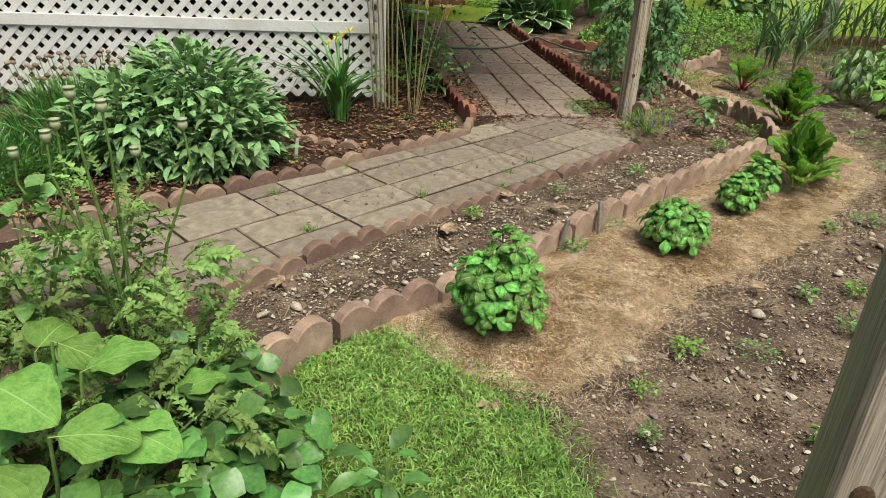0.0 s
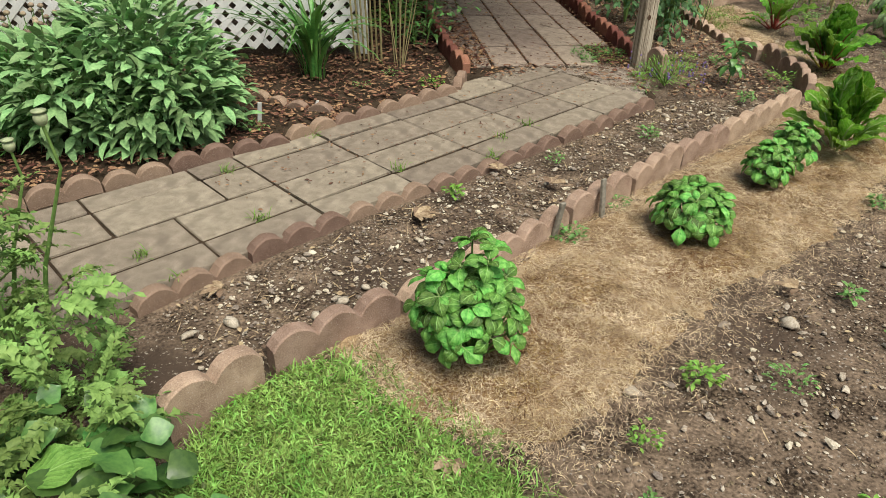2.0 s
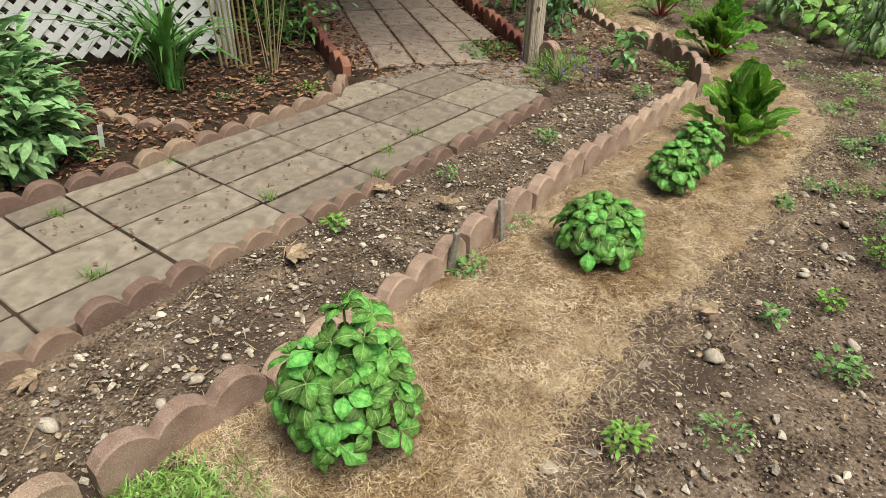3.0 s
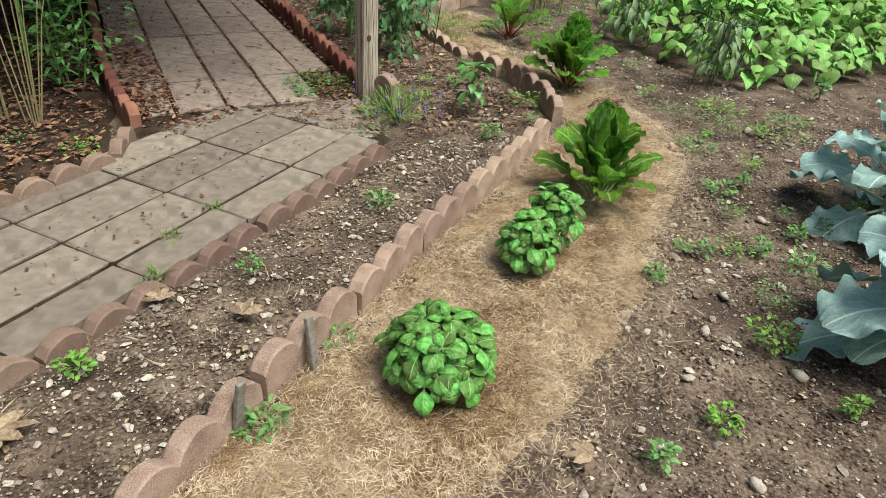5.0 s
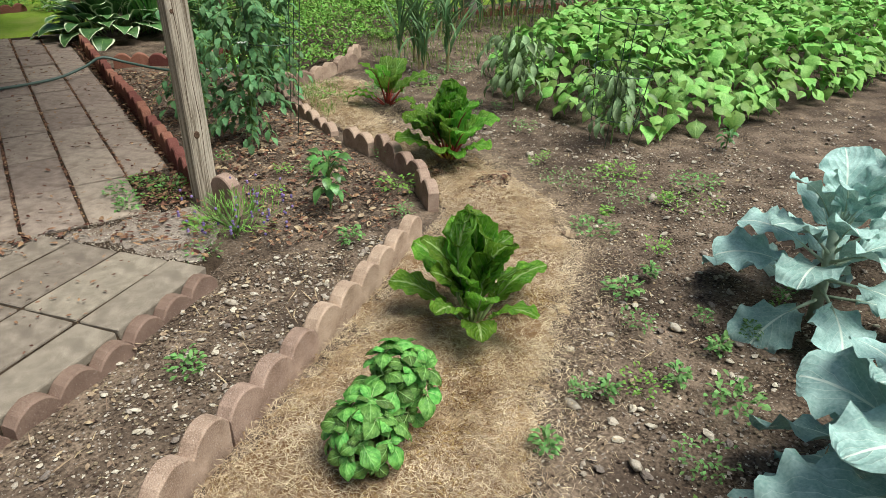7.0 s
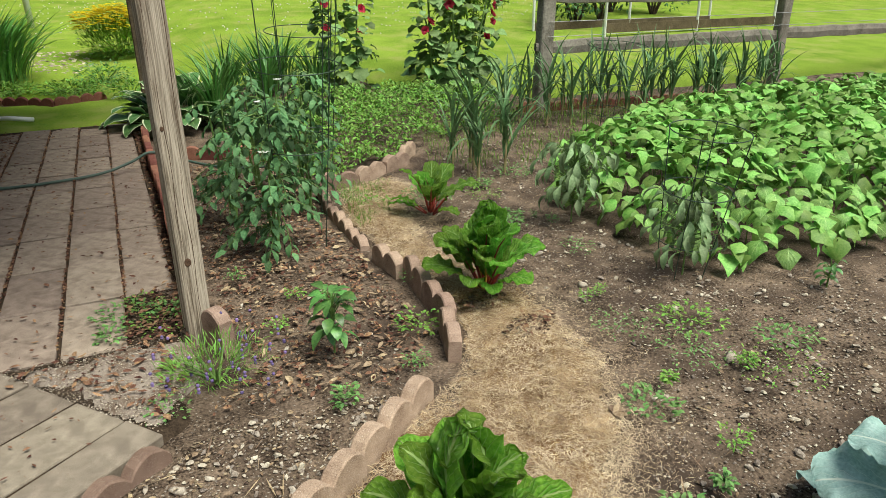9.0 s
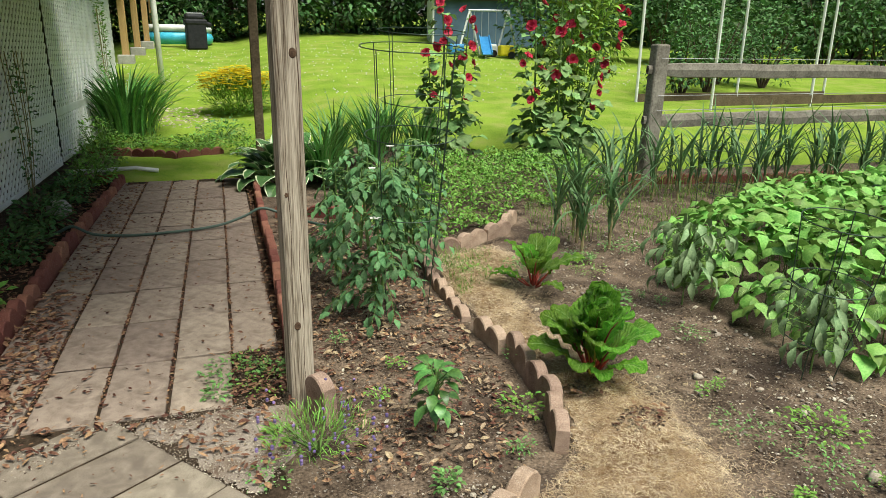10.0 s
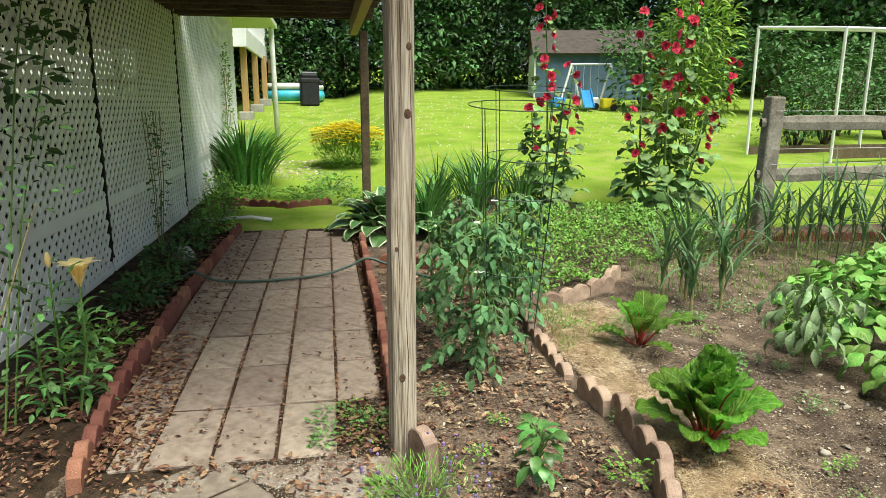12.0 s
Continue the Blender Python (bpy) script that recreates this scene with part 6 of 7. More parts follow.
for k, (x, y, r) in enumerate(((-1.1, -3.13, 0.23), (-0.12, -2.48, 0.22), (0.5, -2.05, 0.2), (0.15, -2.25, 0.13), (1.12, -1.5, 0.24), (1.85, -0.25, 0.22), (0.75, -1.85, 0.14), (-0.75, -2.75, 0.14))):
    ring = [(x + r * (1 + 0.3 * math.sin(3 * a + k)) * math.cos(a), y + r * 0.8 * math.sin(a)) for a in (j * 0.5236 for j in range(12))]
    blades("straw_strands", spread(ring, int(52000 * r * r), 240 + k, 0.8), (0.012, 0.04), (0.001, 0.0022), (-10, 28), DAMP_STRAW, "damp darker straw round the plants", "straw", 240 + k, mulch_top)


def grass_tuft(h, w, lean=(25, 85)):
    def make(g, rng, x, y):
        z = ground_z(x, y) + 0.004
        g.leaf(Matrix.Translation((x, y, z)) @ turn(rng.uniform(0, 360), rng.uniform(*lean)), h * rng.uniform(0.6, 1.3), w, rng.uniform(0.4, 1.4), 0.3, 1 if h < 0.06 else 2, 0.3)
    return make


GRASS_FRINGE = [(-2.0, -3.45), (-1.82, -3.14), (-1.6, -2.98), (-1.42, -2.98), (-1.28, -3.2), (-1.1, -3.36), (-1.0, -3.5), (-0.95, -3.9), (-0.92, -4.6), (-2.2, -4.6)]
blades("grass_blades", spread(GRASS_POLY, 42000, 231, 0.7), (0.014, 0.042), (0.003, 0.006), (0, 58), PATCH_GRASS, "short matted blades of green grass", "grass", 231, lambda x, y: ground_z(x, y) + 0.002 + 0.02 * max(0.0, noise.noise(Vector((x * 8, y * 8, 3)))), 0.8)
blades("grass_blades", spread(GRASS_FRINGE, 9000, 235, 0.6), (0.02, 0.055), (0.002, 0.004), (5, 65), PATCH_GRASS, "thin blades at the edge of the grass", "grass", 235, lambda x, y: ground_z(x, y) + 0.001, 0.8)
scatter("grass_clippings", GRASS_POLY, 1500, flake(0.015, 0.04, 0.1, 0.4, 0.022), STRAW, "pale dry clippings in the grass", "grass", 238)
scatter("grass_blades", [(-1.0, 5.55), (0.9, 5.45), (1.0, 6.6), (0.3, 6.95), (-0.3, 6.75), (-1.0, 7.0)], 3000, grass_tuft(0.05, 0.006), GRASS, "short green grass at the paving's end", "grass", 232)
scatter("grass_blades", [(1.0, 6.7), (2.6, 5.7), (3.9, 5.0), (5.0, 4.0), (9.5, 3.9), (12.0, 9.0), (8.0, 13.0), (-1.0, 13.0), (-0.8, 9.0)], 26000, grass_tuft(0.04, 0.007), GRASS, "mown blades on the near lawn", "grass", 233)

scatter("grass_blades", [(2.5, 1.9), (3.3, 1.7), (4.4, 2.35), (8.0, 2.7), (8.0, 3.3), (4.4, 3.4), (2.9, 2.9)], 2200, grass_tuft(0.13, 0.007), GRASS, "weedy grass among the garlic", "grass", 236, clump=0.8)
scatter("grass_blades", [(1.6, 0.95), (1.9, 1.2), (2.15, 1.8), (1.75, 1.95)], 700, grass_tuft(0.06, 0.004), GRASS, "fine grass on the straw", "grass", 237)


def clover(g, rng, x, y):
    g.lathe([(0.001, 0), (0.014, 0.004), (0.014, 0.014), (0.001, 0.02)], 6, Matrix.Translation((x, y, ground_z(x, y) + 0.05)))


scatter("clover_heads", [(-2.5, 12.0), (4.0, 8.0), (12.0, 12.0), (9.0, 21.0), (-2.0, 21.0)], 900, clover, WHITE_PETAL, "white clover heads dotting the lawn", "clover", 234)


# weeds, each a small clump
def weed(x, y, r, n, seed, mat=None, l=0.035):
    g, rng = Geo(), random.Random(seed)
    t = thing("weed", "low bright green weed in the soil", "weed", at(x, y, dz=-0.01), "weeds")
    for k in range(n):
        a, q = rng.uniform(0, 6.28), r * rng.random() ** 0.6
        g.leaf(Matrix.Translation((q * math.cos(a), q * math.sin(a), 0.012 + rng.random() * 0.045)) @ turn(a * 57.3 + rng.uniform(-60, 60), rng.uniform(-15, 45), rng.uniform(-25, 25)), l * rng.uniform(0.6, 1.3), l * 0.5, 0.5, 0.25, 4, 0.5)
    part("leaves", g, mat or WEED, t, "", True)


SPOTS = [(0.33, 0.4, 0.1), (0.45, 0.3, 0.08), (2.21, -0.75, 0.14), (2.49, -0.85, 0.16), (2.31, -1.06, 0.16), (1.9, -1.27, 0.1), (2.52, -1.3, 0.17), (2.75, -1.15, 0.12), (1.6, 0.12, 0.08), (1.42, -0.33, 0.1), (1.28, -0.62, 0.06), (0.26, 0.32, 0.14), (0.4, 0.15, 0.12), (0.2, 0.12, 0.07),
         (0.36, -0.55, 0.08), (0.42, -0.3, 0.07), (0.78, 0.55, 0.05), (1.15, 0.1, 0.06), (0.85, -0.1, 0.05), (-0.62, -2.36, 0.06), (-0.34, -2.1, 0.05), (-1.05, -1.95, 0.04), (-0.5, -1.6, 0.04), (0.1, -1.3, 0.05), (1.25, -2.15, 0.07),
         (1.42, -2.35, 0.09), (1.15, -2.45, 0.08), (0.95, -2.6, 0.07), (1.5, -1.9, 0.06), (1.62, -1.72, 0.07), (2.0, -1.55, 0.06), (0.3, -3.1, 0.06), (-0.2, -3.25, 0.07), (-0.45, -3.2, 0.05), (2.6, 0.1, 0.1), (2.45, 0.6, 0.1), (2.6, 1.2, 0.14),
         (2.2, 1.4, 0.14), (1.8, 1.65, 0.12), (1.85, 1.4, 0.1), (2.7, 1.5, 0.15), (3.1, 1.6, 0.15), (1.0, 0.2, 0.05), (0.95, -0.75, 0.05), (-1.25, -0.15, 0.08), (-1.0, -0.35, 0.08), (-1.45, -0.4, 0.06), (-2.05, -1.1, 0.08)]
rng = random.Random(299)
while len(SPOTS) < 80:
    x, y = rng.uniform(-0.9, 2.9), rng.uniform(-3.9, 1.6)
    if inside(x, y, RIGHT) and not inside(x, y, STRAW_POLY) and edge_distance(x, y, STRAW_POLY) < 0.9:
        SPOTS.append((x, y, rng.choice((0.02, 0.025, 0.03, 0.04))))
for k, (x, y, r) in enumerate(SPOTS):
    weed(x, y, r, int(30 + 640 * r), 300 + k, HERB if k % 3 == 0 else WEED, 0.018 + 0.01 * (k % 2))
for k, (u_, v_) in enumerate(((0.52, -0.25), (0.98, -0.44), (-0.22, -0.25), (-0.7, -0.22), (-0.1, 0.27), (1.45, -0.27), (1.2, -0.3), (0.45, 0.38), (-0.66, -0.44))):
    c = PATH_O + u * u_ + v * v_
    rng, g = random.Random(400 + k), Geo()
    t = thing("grass_tuft", "small tuft of grass growing in a paver joint", "grass", pose(c.x, c.y, 0.004), "joint tufts")
    for _ in range(26):
        g.leaf(Matrix.Translation((rng.uniform(-0.035, 0.035), rng.uniform(-0.015, 0.015), 0)) @ turn(rng.uniform(0, 360), rng.uniform(15, 80)), rng.uniform(0.03, 0.09), 0.004, 0.8, 0.3, 3, 0.3)
    tagged(part("blade_mass", g, GRASS, t), kind="stuff")

# single stones, leaves, stakes and tags
for k, (x, y, r) in enumerate(((2.45, -1.13, 0.045), (1.64, -1.17, 0.04), (1.62, -1.97, 0.036), (0.8, -2.47, 0.03), (1.03, -2.07, 0.035), (-0.02, -2.95, 0.05), (-0.68, -3.22, 0.04), (0.57, -2.63, 0.032), (-1.53, -2.7, 0.035), (-1.45, -2.62, 0.03), (-1.62, -2.78, 0.03),
                                (2.2, 0.15, 0.03), (2.35, -0.28, 0.035), (1.0, -2.35, 0.035), (0.9, -2.75, 0.04), (-1.9, -2.78, 0.04), (-2.02, -2.85, 0.035), (0.35, -0.95, 0.03), (0.3, -2.8, 0.025), (0.45, -3.0, 0.035))):
    g = Geo()
    pebble(g, random.Random(500 + k), x, y, r * 0.8, 0.3)
    tagged(part("stone", g, STONE, None, "", True), "pale rounded stone lying on the soil", "stone", "loose stones")
for k, (x, y, l) in enumerate(((-1.24, -2.14, 0.11), (-0.58, -1.87, 0.09), (-0.8, -1.7, 0.08), (0.1, -2.78, 0.08), (-1.95, -2.62, 0.08), (-1.24, -3.45, 0.07), (-0.1, -2.2, 0.06), (1.75, -1.25, 0.06))):
    rng, g = random.Random(530 + k), Geo()
    for j in range(5):
        g.leaf(Matrix.Translation((x, y, ground_z(x, y) + 0.012)) @ turn(-70 + 35 * j + k * 50, rng.uniform(0, 20), rng.uniform(-20, 20)), l * (1 - 0.12 * abs(j - 2)), l * 0.4, 0.3, 0.25, 5, 0.5, 0.05, 0.25, rng)
    tagged(part("fallen_leaf", g, DRY_LEAF, None, "", True), "curled dry pale brown leaf on the ground", "leaf", "fallen leaves")
for x, y, h, lean in ((-0.69, -2.34, 0.16, 6), (-0.44, -2.19, 0.17, -10)):
    tagged(part("wooden_stake", Geo().box((0.028, 0.014, h + 0.1), pose(0, 0, h / 2 - 0.05), 0.003), WOOD_GREY, None, m=pose(x, y, 0, lean, 6, 38)), "short grey wooden stake beside the edging", "stake", "stakes")
for x, y, h, rz_ in ((-2.02, -1.0, 0.16, 20), (-1.72, -0.83, 0.1, 40)):
    tagged(part("plant_tag", Geo().box((0.022, 0.003, h), pose(0, 0, h / 2 - 0.02), 0.001), WHITE, None, m=pose(x, y, 0, 12, 4, rz_)), "pale plastic plant tag in the flower bed", "plant tag")

# hose over the paving
pts = [(-1.42, 3.05, 0.03), (-1.1, 3.0, 0.03), (-0.95, 2.97, 0.08), (-0.84, 2.95, 0.125), (-0.7, 2.93, 0.06), (-0.45, 2.92, 0.035), (-0.1, 2.95, 0.035), (0.2, 3.0, 0.05), (0.42, 3.07, 0.1), (0.57, 3.1, 0.155), (0.75, 3.06, 0.1), (1.0, 2.85, 0.05), (1.25, 2.7, 0.04), (1.6, 2.75, 0.03), (2.1, 2.95, 0.06)]
fine = []
for i in range(len(pts) - 1):
    p0, p1, p2, p3 = (Vector(pts[max(0, min(len(pts) - 1, i + k))]) for k in (-1, 0, 1, 2))
    for s in range(5):
        t = s / 5
        fine.append(0.5 * ((2 * p1) + (p2 - p0) * t + (2 * p0 - 5 * p1 + 4 * p2 - p3) * t * t + (3 * p1 - p0 - 3 * p2 + p3) * t ** 3))
tagged(part("garden_hose", Geo().tube(fine, 0.0115, 8), HOSE, None, "", True), "faded green garden hose lying across the pavers", "hose")
pipe = Geo().tube([(-1.4, 5.75, 0.09), (-0.7, 5.9, 0.09), (-0.45, 5.85, 0.06)], 0.025, 9)
tagged(part("white_pipe", pipe, WHITE, None, "", True), "white plastic drain pipe lying past the paving", "pipe")
tagged(part("round_stone", Geo().lathe([(0.001, 0.12), (0.06, 0.11), (0.1, 0.06), (0.1, 0), (0.08, -0.04)], 12, pose(-1.12, 3.9, 0.03)), CONCRETE, None, "", True), "grey rounded stone under the lattice", "stone")
pot = Geo()
for k in range(5):
    pot.leaf(pose(-0.92, 5.25, 0.02) @ turn(k * 40 + 200, 60), 0.16, 0.09, 0.4, 0.6, 5, 0.6)
tagged(part("terracotta_shards", pot, TERRACOTTA), "broken orange terracotta pot by the edging", "flowerpot")

# low plants along the lattice
for k, (x, y, rx, ry, h, n, mat) in enumerate(((-1.16, 1.5, 0.2, 0.35, 0.1, 150, HERB), (-1.15, 2.5, 0.22, 0.4, 0.2, 420, SHRUB), (-1.15, 3.4, 0.22, 0.4, 0.24, 420, SHRUB), (-1.12, 4.3, 0.22, 0.35, 0.26, 420, SHRUB), (-1.05, 5.2, 0.25, 0.35, 0.3, 460, HERB), (-1.1, 6.2, 0.3, 0.35, 0.35, 460, HERB))):
    bush("low_plant", x, y, [(0, 0, h * 0.55, rx, ry, h * 0.6)], n, 0.06, 0.03, mat, "low leafy plant in the shade by the lattice", "plant", 600 + k, shell=0.3)
vines = thing("climbing_rose", "thin thorny rose climbing over the lattice", "rose", pose(-1.25, 0.9, 0))
rng = random.Random(611)
for k in range(2):
    part("cane", Geo().tube([(0.05, -0.5 + 0.1 * k, 0), (0.1, -0.3 + 0.1 * k, 0.9), (0.12, -0.1 + 0.3 * k, 1.6), (0.1, 0.2 + 0.35 * k, 2.1)], [0.005, 0.0045, 0.004, 0.002], 5), STEM, vines)
g = Geo()
spray(g, rng, (0.05, 0.05, 1.75), (0.15, 0.5, 0.3), 80, 0.1, 0.065)
spray(g, rng, (0.02, 0.7, 1.95), (0.12, 0.4, 0.2), 30, 0.09, 0.06)
spray(g, rng, (0.05, 0.1, 1.25), (0.1, 0.25, 0.2), 14, 0.09, 0.06)
part("foliage", g, SHRUB, vines, "", True)
for k, y in enumerate((4.3, 9.4)):
    t = thing("lattice_vine", "thin leafy vine climbing the white lattice", "vine", pose(LX + 0.05, y, 0.1))
    g, s, rng = Geo(), Geo(), random.Random(620 + k)
    for j in range(5):
        a = rng.uniform(-0.3, 0.3)
        s.tube([(0, a * 0.4, 0), (0.03, a, 0.6), (0.02, a * 1.6, 1.3 + 0.6 * k)], 0.004, 4)
    spray(g, rng, (0.03, 0, 0.7 + 0.6 * k), (0.06, 0.35, 0.6 + 0.5 * k), 150 + 330 * k, 0.05, 0.034)
    tagged(part("stem_mass", s, STEM_DRY, t), kind="stuff")
    part("foliage", g, SHRUB if k == 0 else HERB, t, "", True)

# ---- the yard beyond ----
SIDING = material("white_siding", (0.66, 0.67, 0.66), (0.8, 0.8, 0.78), 3, 60, 0.5, 0.1)
SOFFIT = material("soffit", (0.5, 0.55, 0.46), (0.62, 0.66, 0.56), 3, 60, 0.6, 0.1)
POOL_BLUE = material("pool_vinyl", (0.05, 0.4, 0.6), (0.12, 0.6, 0.8), 3, 40, 0.35, 0.05)
BLACK_COVER = material("grill_cover", (0.008, 0.008, 0.01), (0.028, 0.028, 0.032), 8, 60, 0.6, 0.4)
GREY_COVER = material("grey_cover", (0.2, 0.2, 0.21), (0.34, 0.34, 0.35), 8, 60, 0.6, 0.3)
SHED_BLUE = material("shed_paint", (0.06, 0.1, 0.15), (0.11, 0.17, 0.24), 3, 60, 0.7, 0.2)
SHINGLE = material("shingles", (0.05, 0.042, 0.038), (0.12, 0.1, 0.09), 5, 60, 0.95, 0.4, stretch=(1, 1, 6))
BLUE_PLASTIC = material("blue_plastic", (0.02, 0.16, 0.4), (0.06, 0.3, 0.6), 5, 60, 0.4, 0.05)
METAL = material("grey_metal", (0.4, 0.42, 0.45), (0.6, 0.62, 0.65), 8, 80, 0.4, 0.1, metal=0.3)
BARK = material("bark", (0.05, 0.035, 0.025), (0.15, 0.11, 0.08), 6, 50, 0.95, 0.8)


def gz_at(x, y, dz=0.0, rz=0.0):
    return pose(x, y, ground_z(x, y) + dz, 0, 0, rz)


# house end, downspout and rear deck
house = thing("house_end", "white clapboard house corner with a pale soffit", "house", pose(0, 0, 0))
part("wall", Geo().box((0.16, 5.0, 3.0), pose(-1.28, 11.2, 4.7, 0, 0, -5.2)), SIDING, house)
part("soffit", Geo().box((2.85, 7.6, 0.1), pose(-2.2, 10.0, 3.2)), SOFFIT, house)
for k in range(16):
    part("clapboard", Geo().box((0.02, 4.9, 0.19), pose(-1.17, 11.2, 3.3 + 0.18 * k, 0, 4, -5.2)), SIDING, house)
part("corner_trim", Geo().box((0.1, 0.1, 3.0), pose(-0.96, 13.6, 4.7)), SIDING, house)
# added clapboard wall, a bright backing for the light spots in the lattice
part("rear_wall", Geo().box((4.6, 0.12, 3.6), pose(-6.9, 16.6, 1.8)), SIDING, house)
for k in range(18):
    part("clapboard", Geo().box((4.6, 0.02, 0.19), pose(-6.9, 16.53, 0.4 + 0.18 * k, 4)), SIDING, house)
tagged(part("downspout", Geo().tube([(-0.86, 13.6, 0.6), (-0.88, 13.6, 2.0), (-0.93, 13.6, 5.5)], 0.06, 8), WHITE, None, "", True), "white downspout pipe at the house corner", "downspout")
rear = thing("rear_deck", "white-trimmed rear deck on yellow timber posts", "deck")
for x, y in ((-1.99, 17.76), (-1.9, 20.0), (-1.8, 22.1), (-1.72, 24.0)):
    z = ground_z(x, y)
    part("post", Geo().box((0.17, 0.17, 3.0 - z), pose(x, y, (3.0 + z) / 2 + 0.1), 0.01), WOOD_NEW, rear)
    part("footing", Geo().box((0.4, 0.4, 0.26), pose(x, y, z + 0.1), 0.03), CONCRETE, rear)
part("fascia", Geo().box((0.08, 7.5, 0.5), pose(-1.85, 20.8, 3.25), 0.01), SIDING, rear)
part("fascia", Geo().box((3.5, 0.08, 0.5), pose(-3.6, 17.1, 3.25), 0.01), SIDING, rear)
part("deck_floor", Geo().box((3.4, 7.4, 0.1), pose(-3.6, 20.8, 3.4)), WOOD_DECK, rear)
part("handrail", Geo().box((0.09, 7.5, 0.07), pose(-1.85, 20.8, 4.3), 0.01), SIDING, rear)
for k in range(26):
    part("baluster", Geo().box((0.035, 0.035, 0.85), pose(-1.85, 17.2 + 0.29 * k, 3.88)), SIDING, rear)
for k in range(9):
    part("step", Geo().box((1.0, 0.3, 0.05), pose(-3.3, 20.5 - 0.3 * k, 3.2 - 0.2 * k), 0.006), WOOD_DECK, rear)
part("stair_rail", Geo().box((0.07, 3.2, 0.1), pose(-2.75, 19.2, 3.1, 34), 0.01), SIDING, rear)
# added wall in the near-black shade colour, backing the rear deck
part("back_wall", Geo().box((0.1, 8.0, 3.4), pose(-5.3, 20.8, 2.6)), SHADE_BLACK, rear)

grill = thing("covered_grill", "barbecue grill under a black cover with a grey top", "grill", gz_at(-0.28, 22.0, 0, 10))
part("cover", Geo().box((0.62, 0.5, 0.95), pose(0, 0, 0.48), 0.05).box((0.7, 0.54, 0.2), pose(0, 0, 0.86), 0.06).box((0.28, 0.44, 0.16), pose(0.36, 0, 0.8, 0, 12), 0.05), BLACK_COVER, grill, "black fabric cover")
part("hood", Geo().box((0.6, 0.48, 0.2), pose(-0.02, 0, 1.02), 0.08), BLACK_COVER, grill, "black rounded hood under the cover")
part("hood_top", Geo().box((0.5, 0.36, 0.05), pose(-0.02, 0, 1.13), 0.02), GREY_COVER, grill, "grey fabric top")
pool = thing("kiddie_pool", "blue and white inflatable paddling pool", "pool", gz_at(-0.9, 23.6))
part("lower_ring", Geo().lathe([(1.0, 0.02), (1.12, 0.1), (1.16, 0.24), (1.1, 0.38), (1.0, 0.42)], 28), POOL_BLUE, pool, "blue lower ring", True)
part("upper_ring", Geo().lathe([(1.0, 0.42), (1.1, 0.46), (1.12, 0.55), (1.06, 0.64), (0.95, 0.66), (0.9, 0.4)], 28), WHITE, pool, "white upper ring", True)

shed = thing("garden_shed", "blue-grey garden shed with a brown shingle roof", "shed", gz_at(9.75, 21.4, -0.1, -12))
part("wall", Geo().box((4.0, 2.4, 1.6), pose(0, 0, 0.8)), SHED_BLUE, shed)
part("gable_wall", Geo().box((0.06, 2.4, 1.6), pose(-2.04, 0, 0.8)), SIDING, shed, "white end wall")
for s in (-1, 1):
    part("roof", Geo().box((4.3, 1.7, 0.07), pose(0, s * 0.68, 1.98, s * -32)), SHINGLE, shed, "brown shingle slope")
part("gable", Geo().add([(-2.05, -1.2, 1.6), (-2.05, 1.2, 1.6), (-2.05, 0, 2.35), (2.05, -1.2, 1.6), (2.05, 1.2, 1.6), (2.05, 0, 2.35)], [(0, 2, 1), (3, 4, 5), (0, 1, 4, 3)]), SHED_BLUE, shed)
swing = thing("swing_set", "metal swing set with a blue slide", "swing set", gz_at(8.1, 17.0, 0, -15) @ Matrix.Scale(0.72, 4))
for x in (-0.8, 0.8):
    for s in (-1, 1):
        part("leg", Geo().tube([(x + s * 0.5, s * 0.35, 0), (x, 0, 1.8)], 0.045, 7), WHITE, swing)
part("top_bar", Geo().tube([(-0.85, 0, 1.8), (0.85, 0, 1.8)], 0.045, 7), METAL, swing)
for x in (-0.45, 0.15):
    part("swing_seat", Geo().box((0.36, 0.16, 0.03), pose(x, 0, 0.5), 0.008), BLUE_PLASTIC, swing)
    for d in (-0.16, 0.16):
        part("chain", Geo().tube([(x + d, 0, 0.5), (x + d, 0, 1.8)], 0.012, 4), METAL, swing)
part("slide", Geo().box((0.4, 1.6, 0.05), pose(-0.2, -0.9, 0.4, 26), 0.02).box((0.04, 1.6, 0.12), pose(-0.4, -0.9, 0.44, 26)).box((0.04, 1.6, 0.12), pose(0.0, -0.9, 0.44, 26)), BLUE_PLASTIC, swing, "blue plastic slide")
for k, (x, col) in enumerate(((8.4, YELLOW_PETAL), (6.9, BLUE_PLASTIC), (8.0, WHITE))):
    toy = thing("garden_toy", "small plastic toy on the lawn", "toy", gz_at(x, 16.3 + 0.2 * k))
    part("body", Geo().box((0.45, 0.3, 0.3), pose(0, 0, 0.22), 0.05), col, toy)
    part("wheel", Geo().lathe([(0.001, -0.04), (0.1, -0.04), (0.1, 0.04), (0.001, 0.04)], 10, pose(0.1, -0.17, 0.1, 90)), BLACK_COVER, toy)

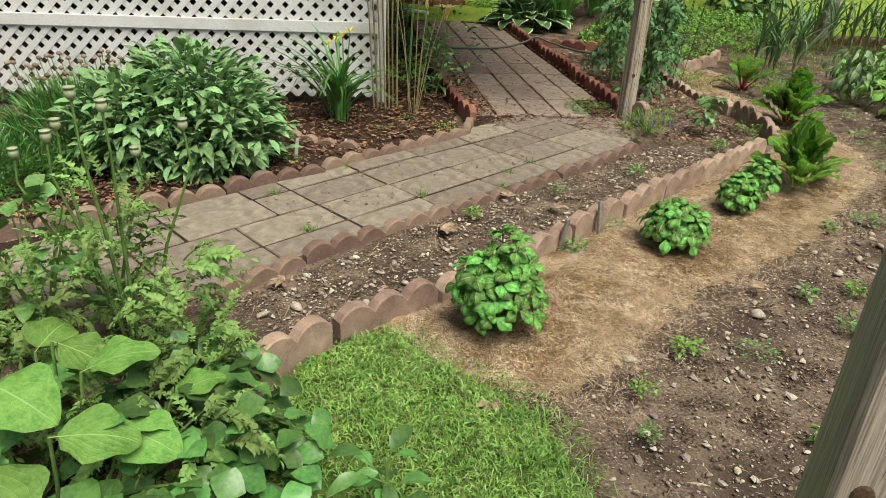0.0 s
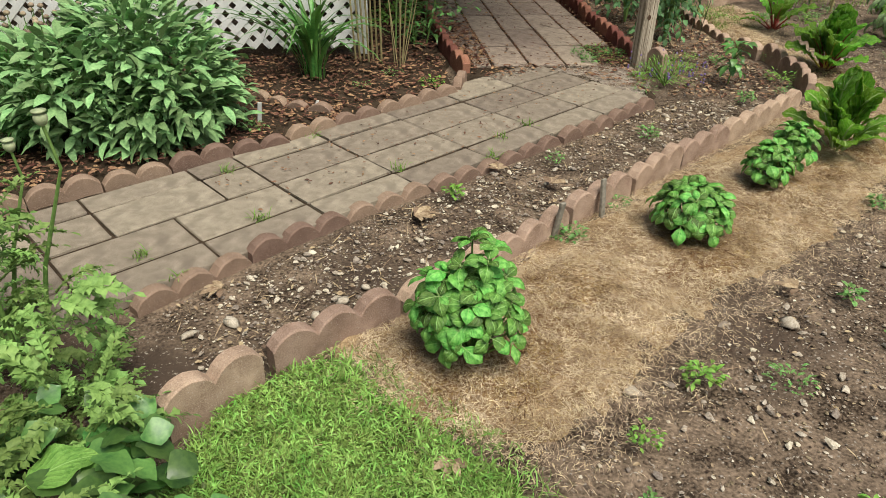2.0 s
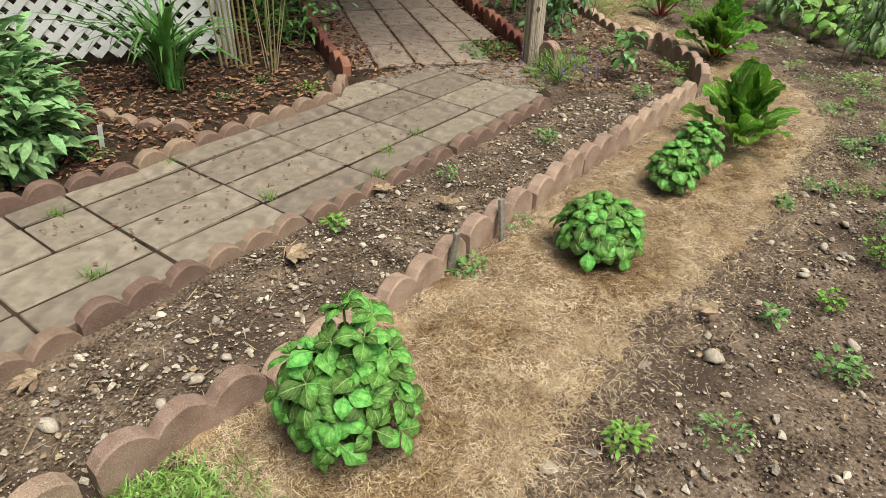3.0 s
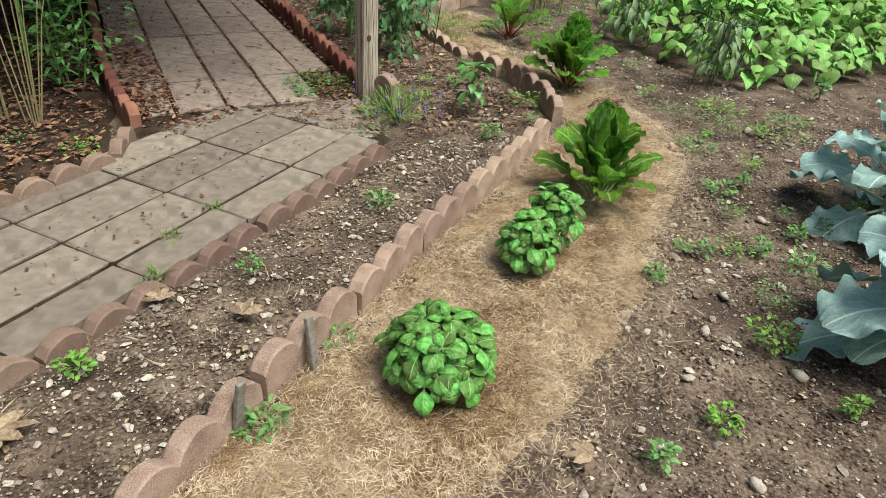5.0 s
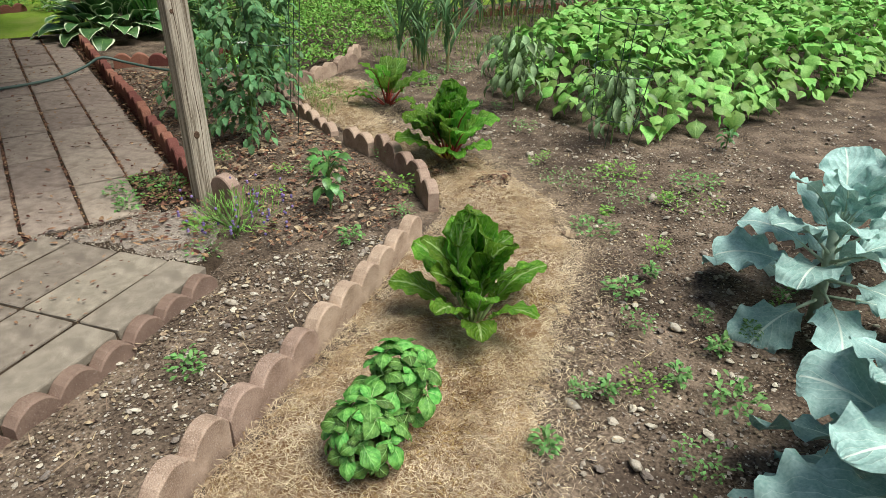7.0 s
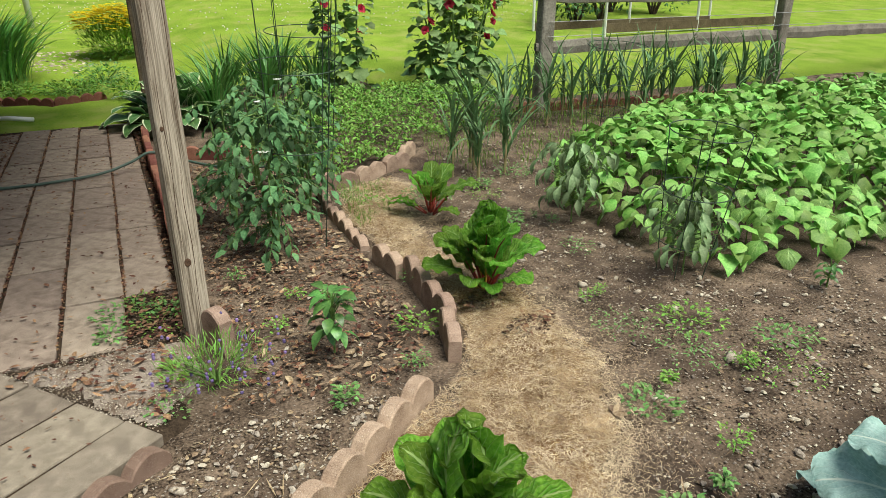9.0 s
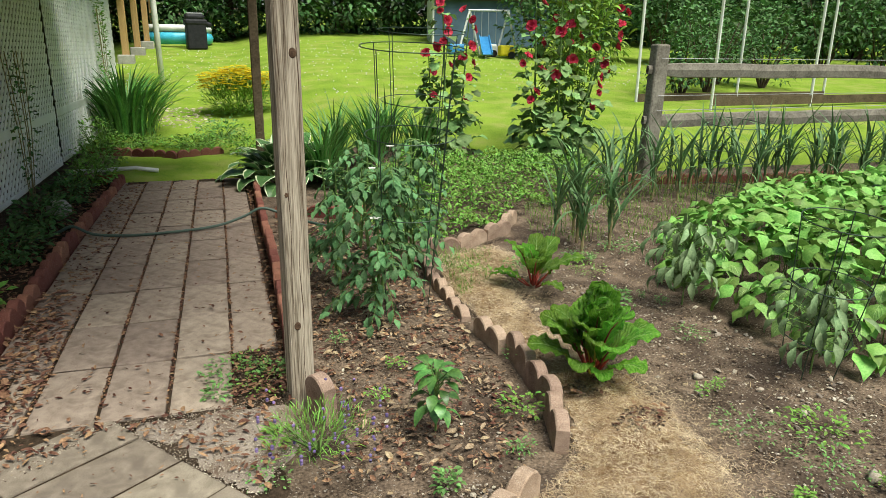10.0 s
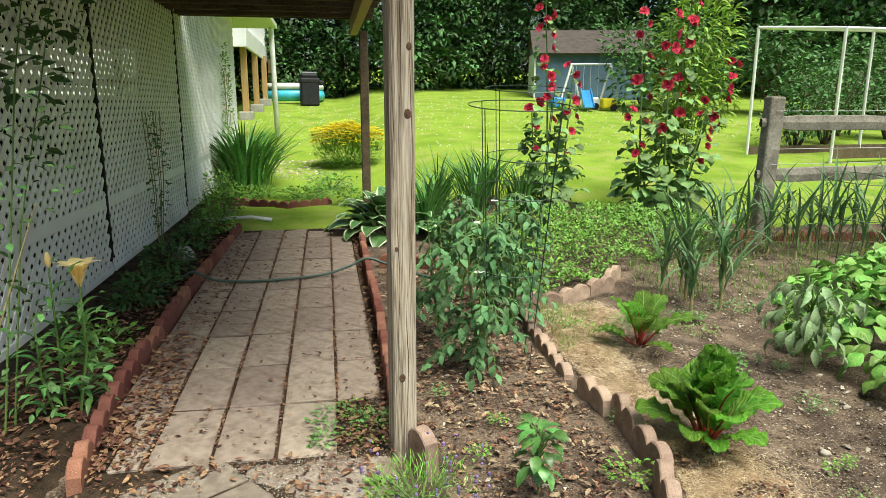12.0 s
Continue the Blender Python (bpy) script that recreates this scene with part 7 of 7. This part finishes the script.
# white pipe frame over berry bushes
frame_thing = thing("pipe_frame", "white plastic pipe frame over a berry bed", "frame")
A, B, D = Vector((8.64, 7.5)), Vector((-0.92, 0.96)), Vector((3.5, 0.35))
tops = {}
for i in range(3):
    for j in range(3):
        p = A + B * (j / 2) + D * (i / 1.4)
        z = ground_z(p.x, p.y)
        tops[i, j] = (p.x, p.y, z + 2.2)
        if j != 1:
            part("upright", Geo().tube([(p.x, p.y, z), tops[i, j]], 0.028, 7), WHITE, frame_thing)
for i in range(3):
    part("crossbar", Geo().tube([tops[i, 0], tops[i, 2]], 0.028, 7), WHITE, frame_thing)
for j in (0, 2):
    part("top_rail", Geo().tube([tops[0, j], tops[2, j]], 0.028, 7), WHITE, frame_thing)
g = Geo()
for j in (0, 2):
    a, b = tops[0, j], tops[2, j]
    g.box((math.dist(a[:2], b[:2]), 0.05, 0.16), pose((a[0] + b[0]) / 2, (a[1] + b[1]) / 2, ground_z(9.8, 9.0) + 0.03, 0, 0, math.degrees(math.atan2(D.y, D.x))))
part("bed_board", g, WOOD_DECK, frame_thing)


def shrub(name, x, y, r, h, n, size, mat, label, category, seed):
    rng = random.Random(seed)
    t = thing(name, label, category, gz_at(x, y))
    s = Geo()
    for k in range(6):
        a = k * 1.05
        s.tube([(0.03 * math.cos(a), 0.03 * math.sin(a), -0.03), (0.4 * r * math.cos(a), 0.4 * r * math.sin(a), h * 0.45), (0.7 * r * math.cos(a), 0.7 * r * math.sin(a), h * 0.85)], [0.03, 0.02, 0.008], 5)
    tagged(part("branch_mass", s, BARK, t), kind="stuff")
    g = Geo()
    for k in range(5):
        a = k * 1.3 + seed
        spray(g, rng, (0.45 * r * math.cos(a), 0.45 * r * math.sin(a), h * (0.35 + 0.12 * k)), (r * 0.65, r * 0.65, h * 0.3), n // 5, size, size * 0.5, (-50, 30), 0.35, segs=2)
    tagged(part("foliage", g, mat, t, "", True), kind="stuff")


for k, (x, y, r, h) in enumerate(((9.0, 8.9, 0.7, 1.3), (10.2, 9.6, 0.9, 1.7), (11.4, 10.8, 0.9, 1.6), (12.2, 10.2, 0.8, 1.5))):
    shrub("berry_bush", x, y, r, h, 900, 0.12, SHRUB, "leafy berry bush inside the pipe frame", "bush", 700 + k)
for k in range(8):
    shrub("border_shrub", 9.6 + 1.6 * k, 16.5 - 0.5 * k + 0.6 * math.sin(k * 2), 1.3, 2.3 + 0.5 * math.sin(k * 1.3), 1300, 0.22, SHRUB, "tall leafy shrub at the lawn's border", "shrub", 720 + k)


def conifer(x, y, r, h, seed, mat=HEDGE, n=400):
    """A dense dark tree: trunk, limbs and a ragged crown of many sprays."""
    rng = random.Random(seed)
    t = thing("hedge_tree", "tall dark green tree in the back hedge", "tree", gz_at(x, y), "back hedge")
    s = Geo().tube([(0, 0, -0.1), (0.05, 0, h * 0.5), (0, 0, h * 0.95)], [0.2, 0.12, 0.03], 8)
    for k in range(9):
        a, z = k * 2.4, h * (0.15 + 0.08 * k)
        s.tube([(0, 0, z), (r * 0.6 * math.cos(a), r * 0.6 * math.sin(a), z + 0.5)], [0.06, 0.02], 5)
    part("trunk", s, BARK, t)
    g = Geo()
    for k in range(26):
        a, f = k * 2.39996, (k + 0.5) / 26
        q = r * (1.0 - 0.45 * f) * rng.uniform(0.55, 0.8)
        spray(g, rng, (q * math.cos(a), q * math.sin(a), h * (0.04 + 0.94 * f)), (r * 0.55, r * 0.55, h * 0.09), n, 0.25 if n > 200 else 0.36, 0.14 if n > 200 else 0.2, (-55, 25), 0.35, segs=0)
    part("crown", g, mat, t, "", True)


for k in range(19):
    conifer(-7.5 + 2.1 * k, 25.6 + 1.0 * math.sin(k * 2.1) - 0.12 * max(0, k - 9), 1.9, 8.0 + 1.2 * math.sin(k * 1.7), 740 + k)
for k in range(8):
    conifer(17 + 2.0 * k, 21.5 - 1.4 * k, 1.8, 7.0 + math.sin(k), 770 + k, HEDGE, 110)
for k in range(9):
    conifer(-10.5 - 0.3 * math.sin(k), 25 - 4.0 * k, 2.2, 8.5, 790 + k, HEDGE, 90)

# flower beds before the lawn
t = strap_clump("iris_clump", -1.02, 8.3, 260, 0.44, 1.15, 0.042, STRAP, "big clump of green sword-shaped leaves", "iris", 801, (55, 88), 0.7)
core = bush("coreopsis", 0.62, 9.9, [(0, 0, 0.3, 0.6, 0.5, 0.36)], 2600, 0.1, 0.018, HERB, "rounded bush covered in yellow daisies", "coreopsis", 802, tilt=(0, 70), shell=0.3)
g, rng = Geo(), random.Random(803)
for _ in range(900):
    a, r = rng.uniform(0, 6.28), rng.random() ** 0.5
    x, y = 0.68 * r * math.cos(a), 0.55 * r * math.sin(a)
    z = 0.68 + 0.16 * (1 - r * r) * rng.uniform(0.6, 1.2) - 0.26 * r * rng.random()
    for j in range(5):
        g.leaf(Matrix.Translation((x, y, z)) @ turn(j * 72 + a * 57, 12), 0.056, 0.044, 0.2, 0.1, 2, 0.6)
tagged(part("flower_mass", g, YELLOW_PETAL, core, "small yellow daisies"), kind="stuff")
for k, (x, y, rx, ry, h, n, mat) in enumerate(((-0.9, 7.55, 0.5, 0.35, 0.16, 900, HERB), (-0.1, 7.35, 0.5, 0.3, 0.18, 900, HERB), (0.3, 7.9, 0.4, 0.4, 0.3, 600, STRAP), (0.6, 6.9, 0.35, 0.3, 0.25, 500, HERB), (-1.25, 7.0, 0.25, 0.4, 0.5, 500, HERB))):
    bush("ground_cover", x, y, [(0, 0, h * 0.5, rx, ry, h * 0.55)], n, 0.05, 0.024, mat, "low green ground cover in the far bed", "ground cover", 810 + k, shell=0.2)
scatter("gravel", [(-0.6, 8.9), (0.1, 8.7), (0.2, 10.6), (-0.9, 10.8)], 500, stones(0.012, 0.05, 2), STONE, "pale stones in the far bed", "gravel", 820)
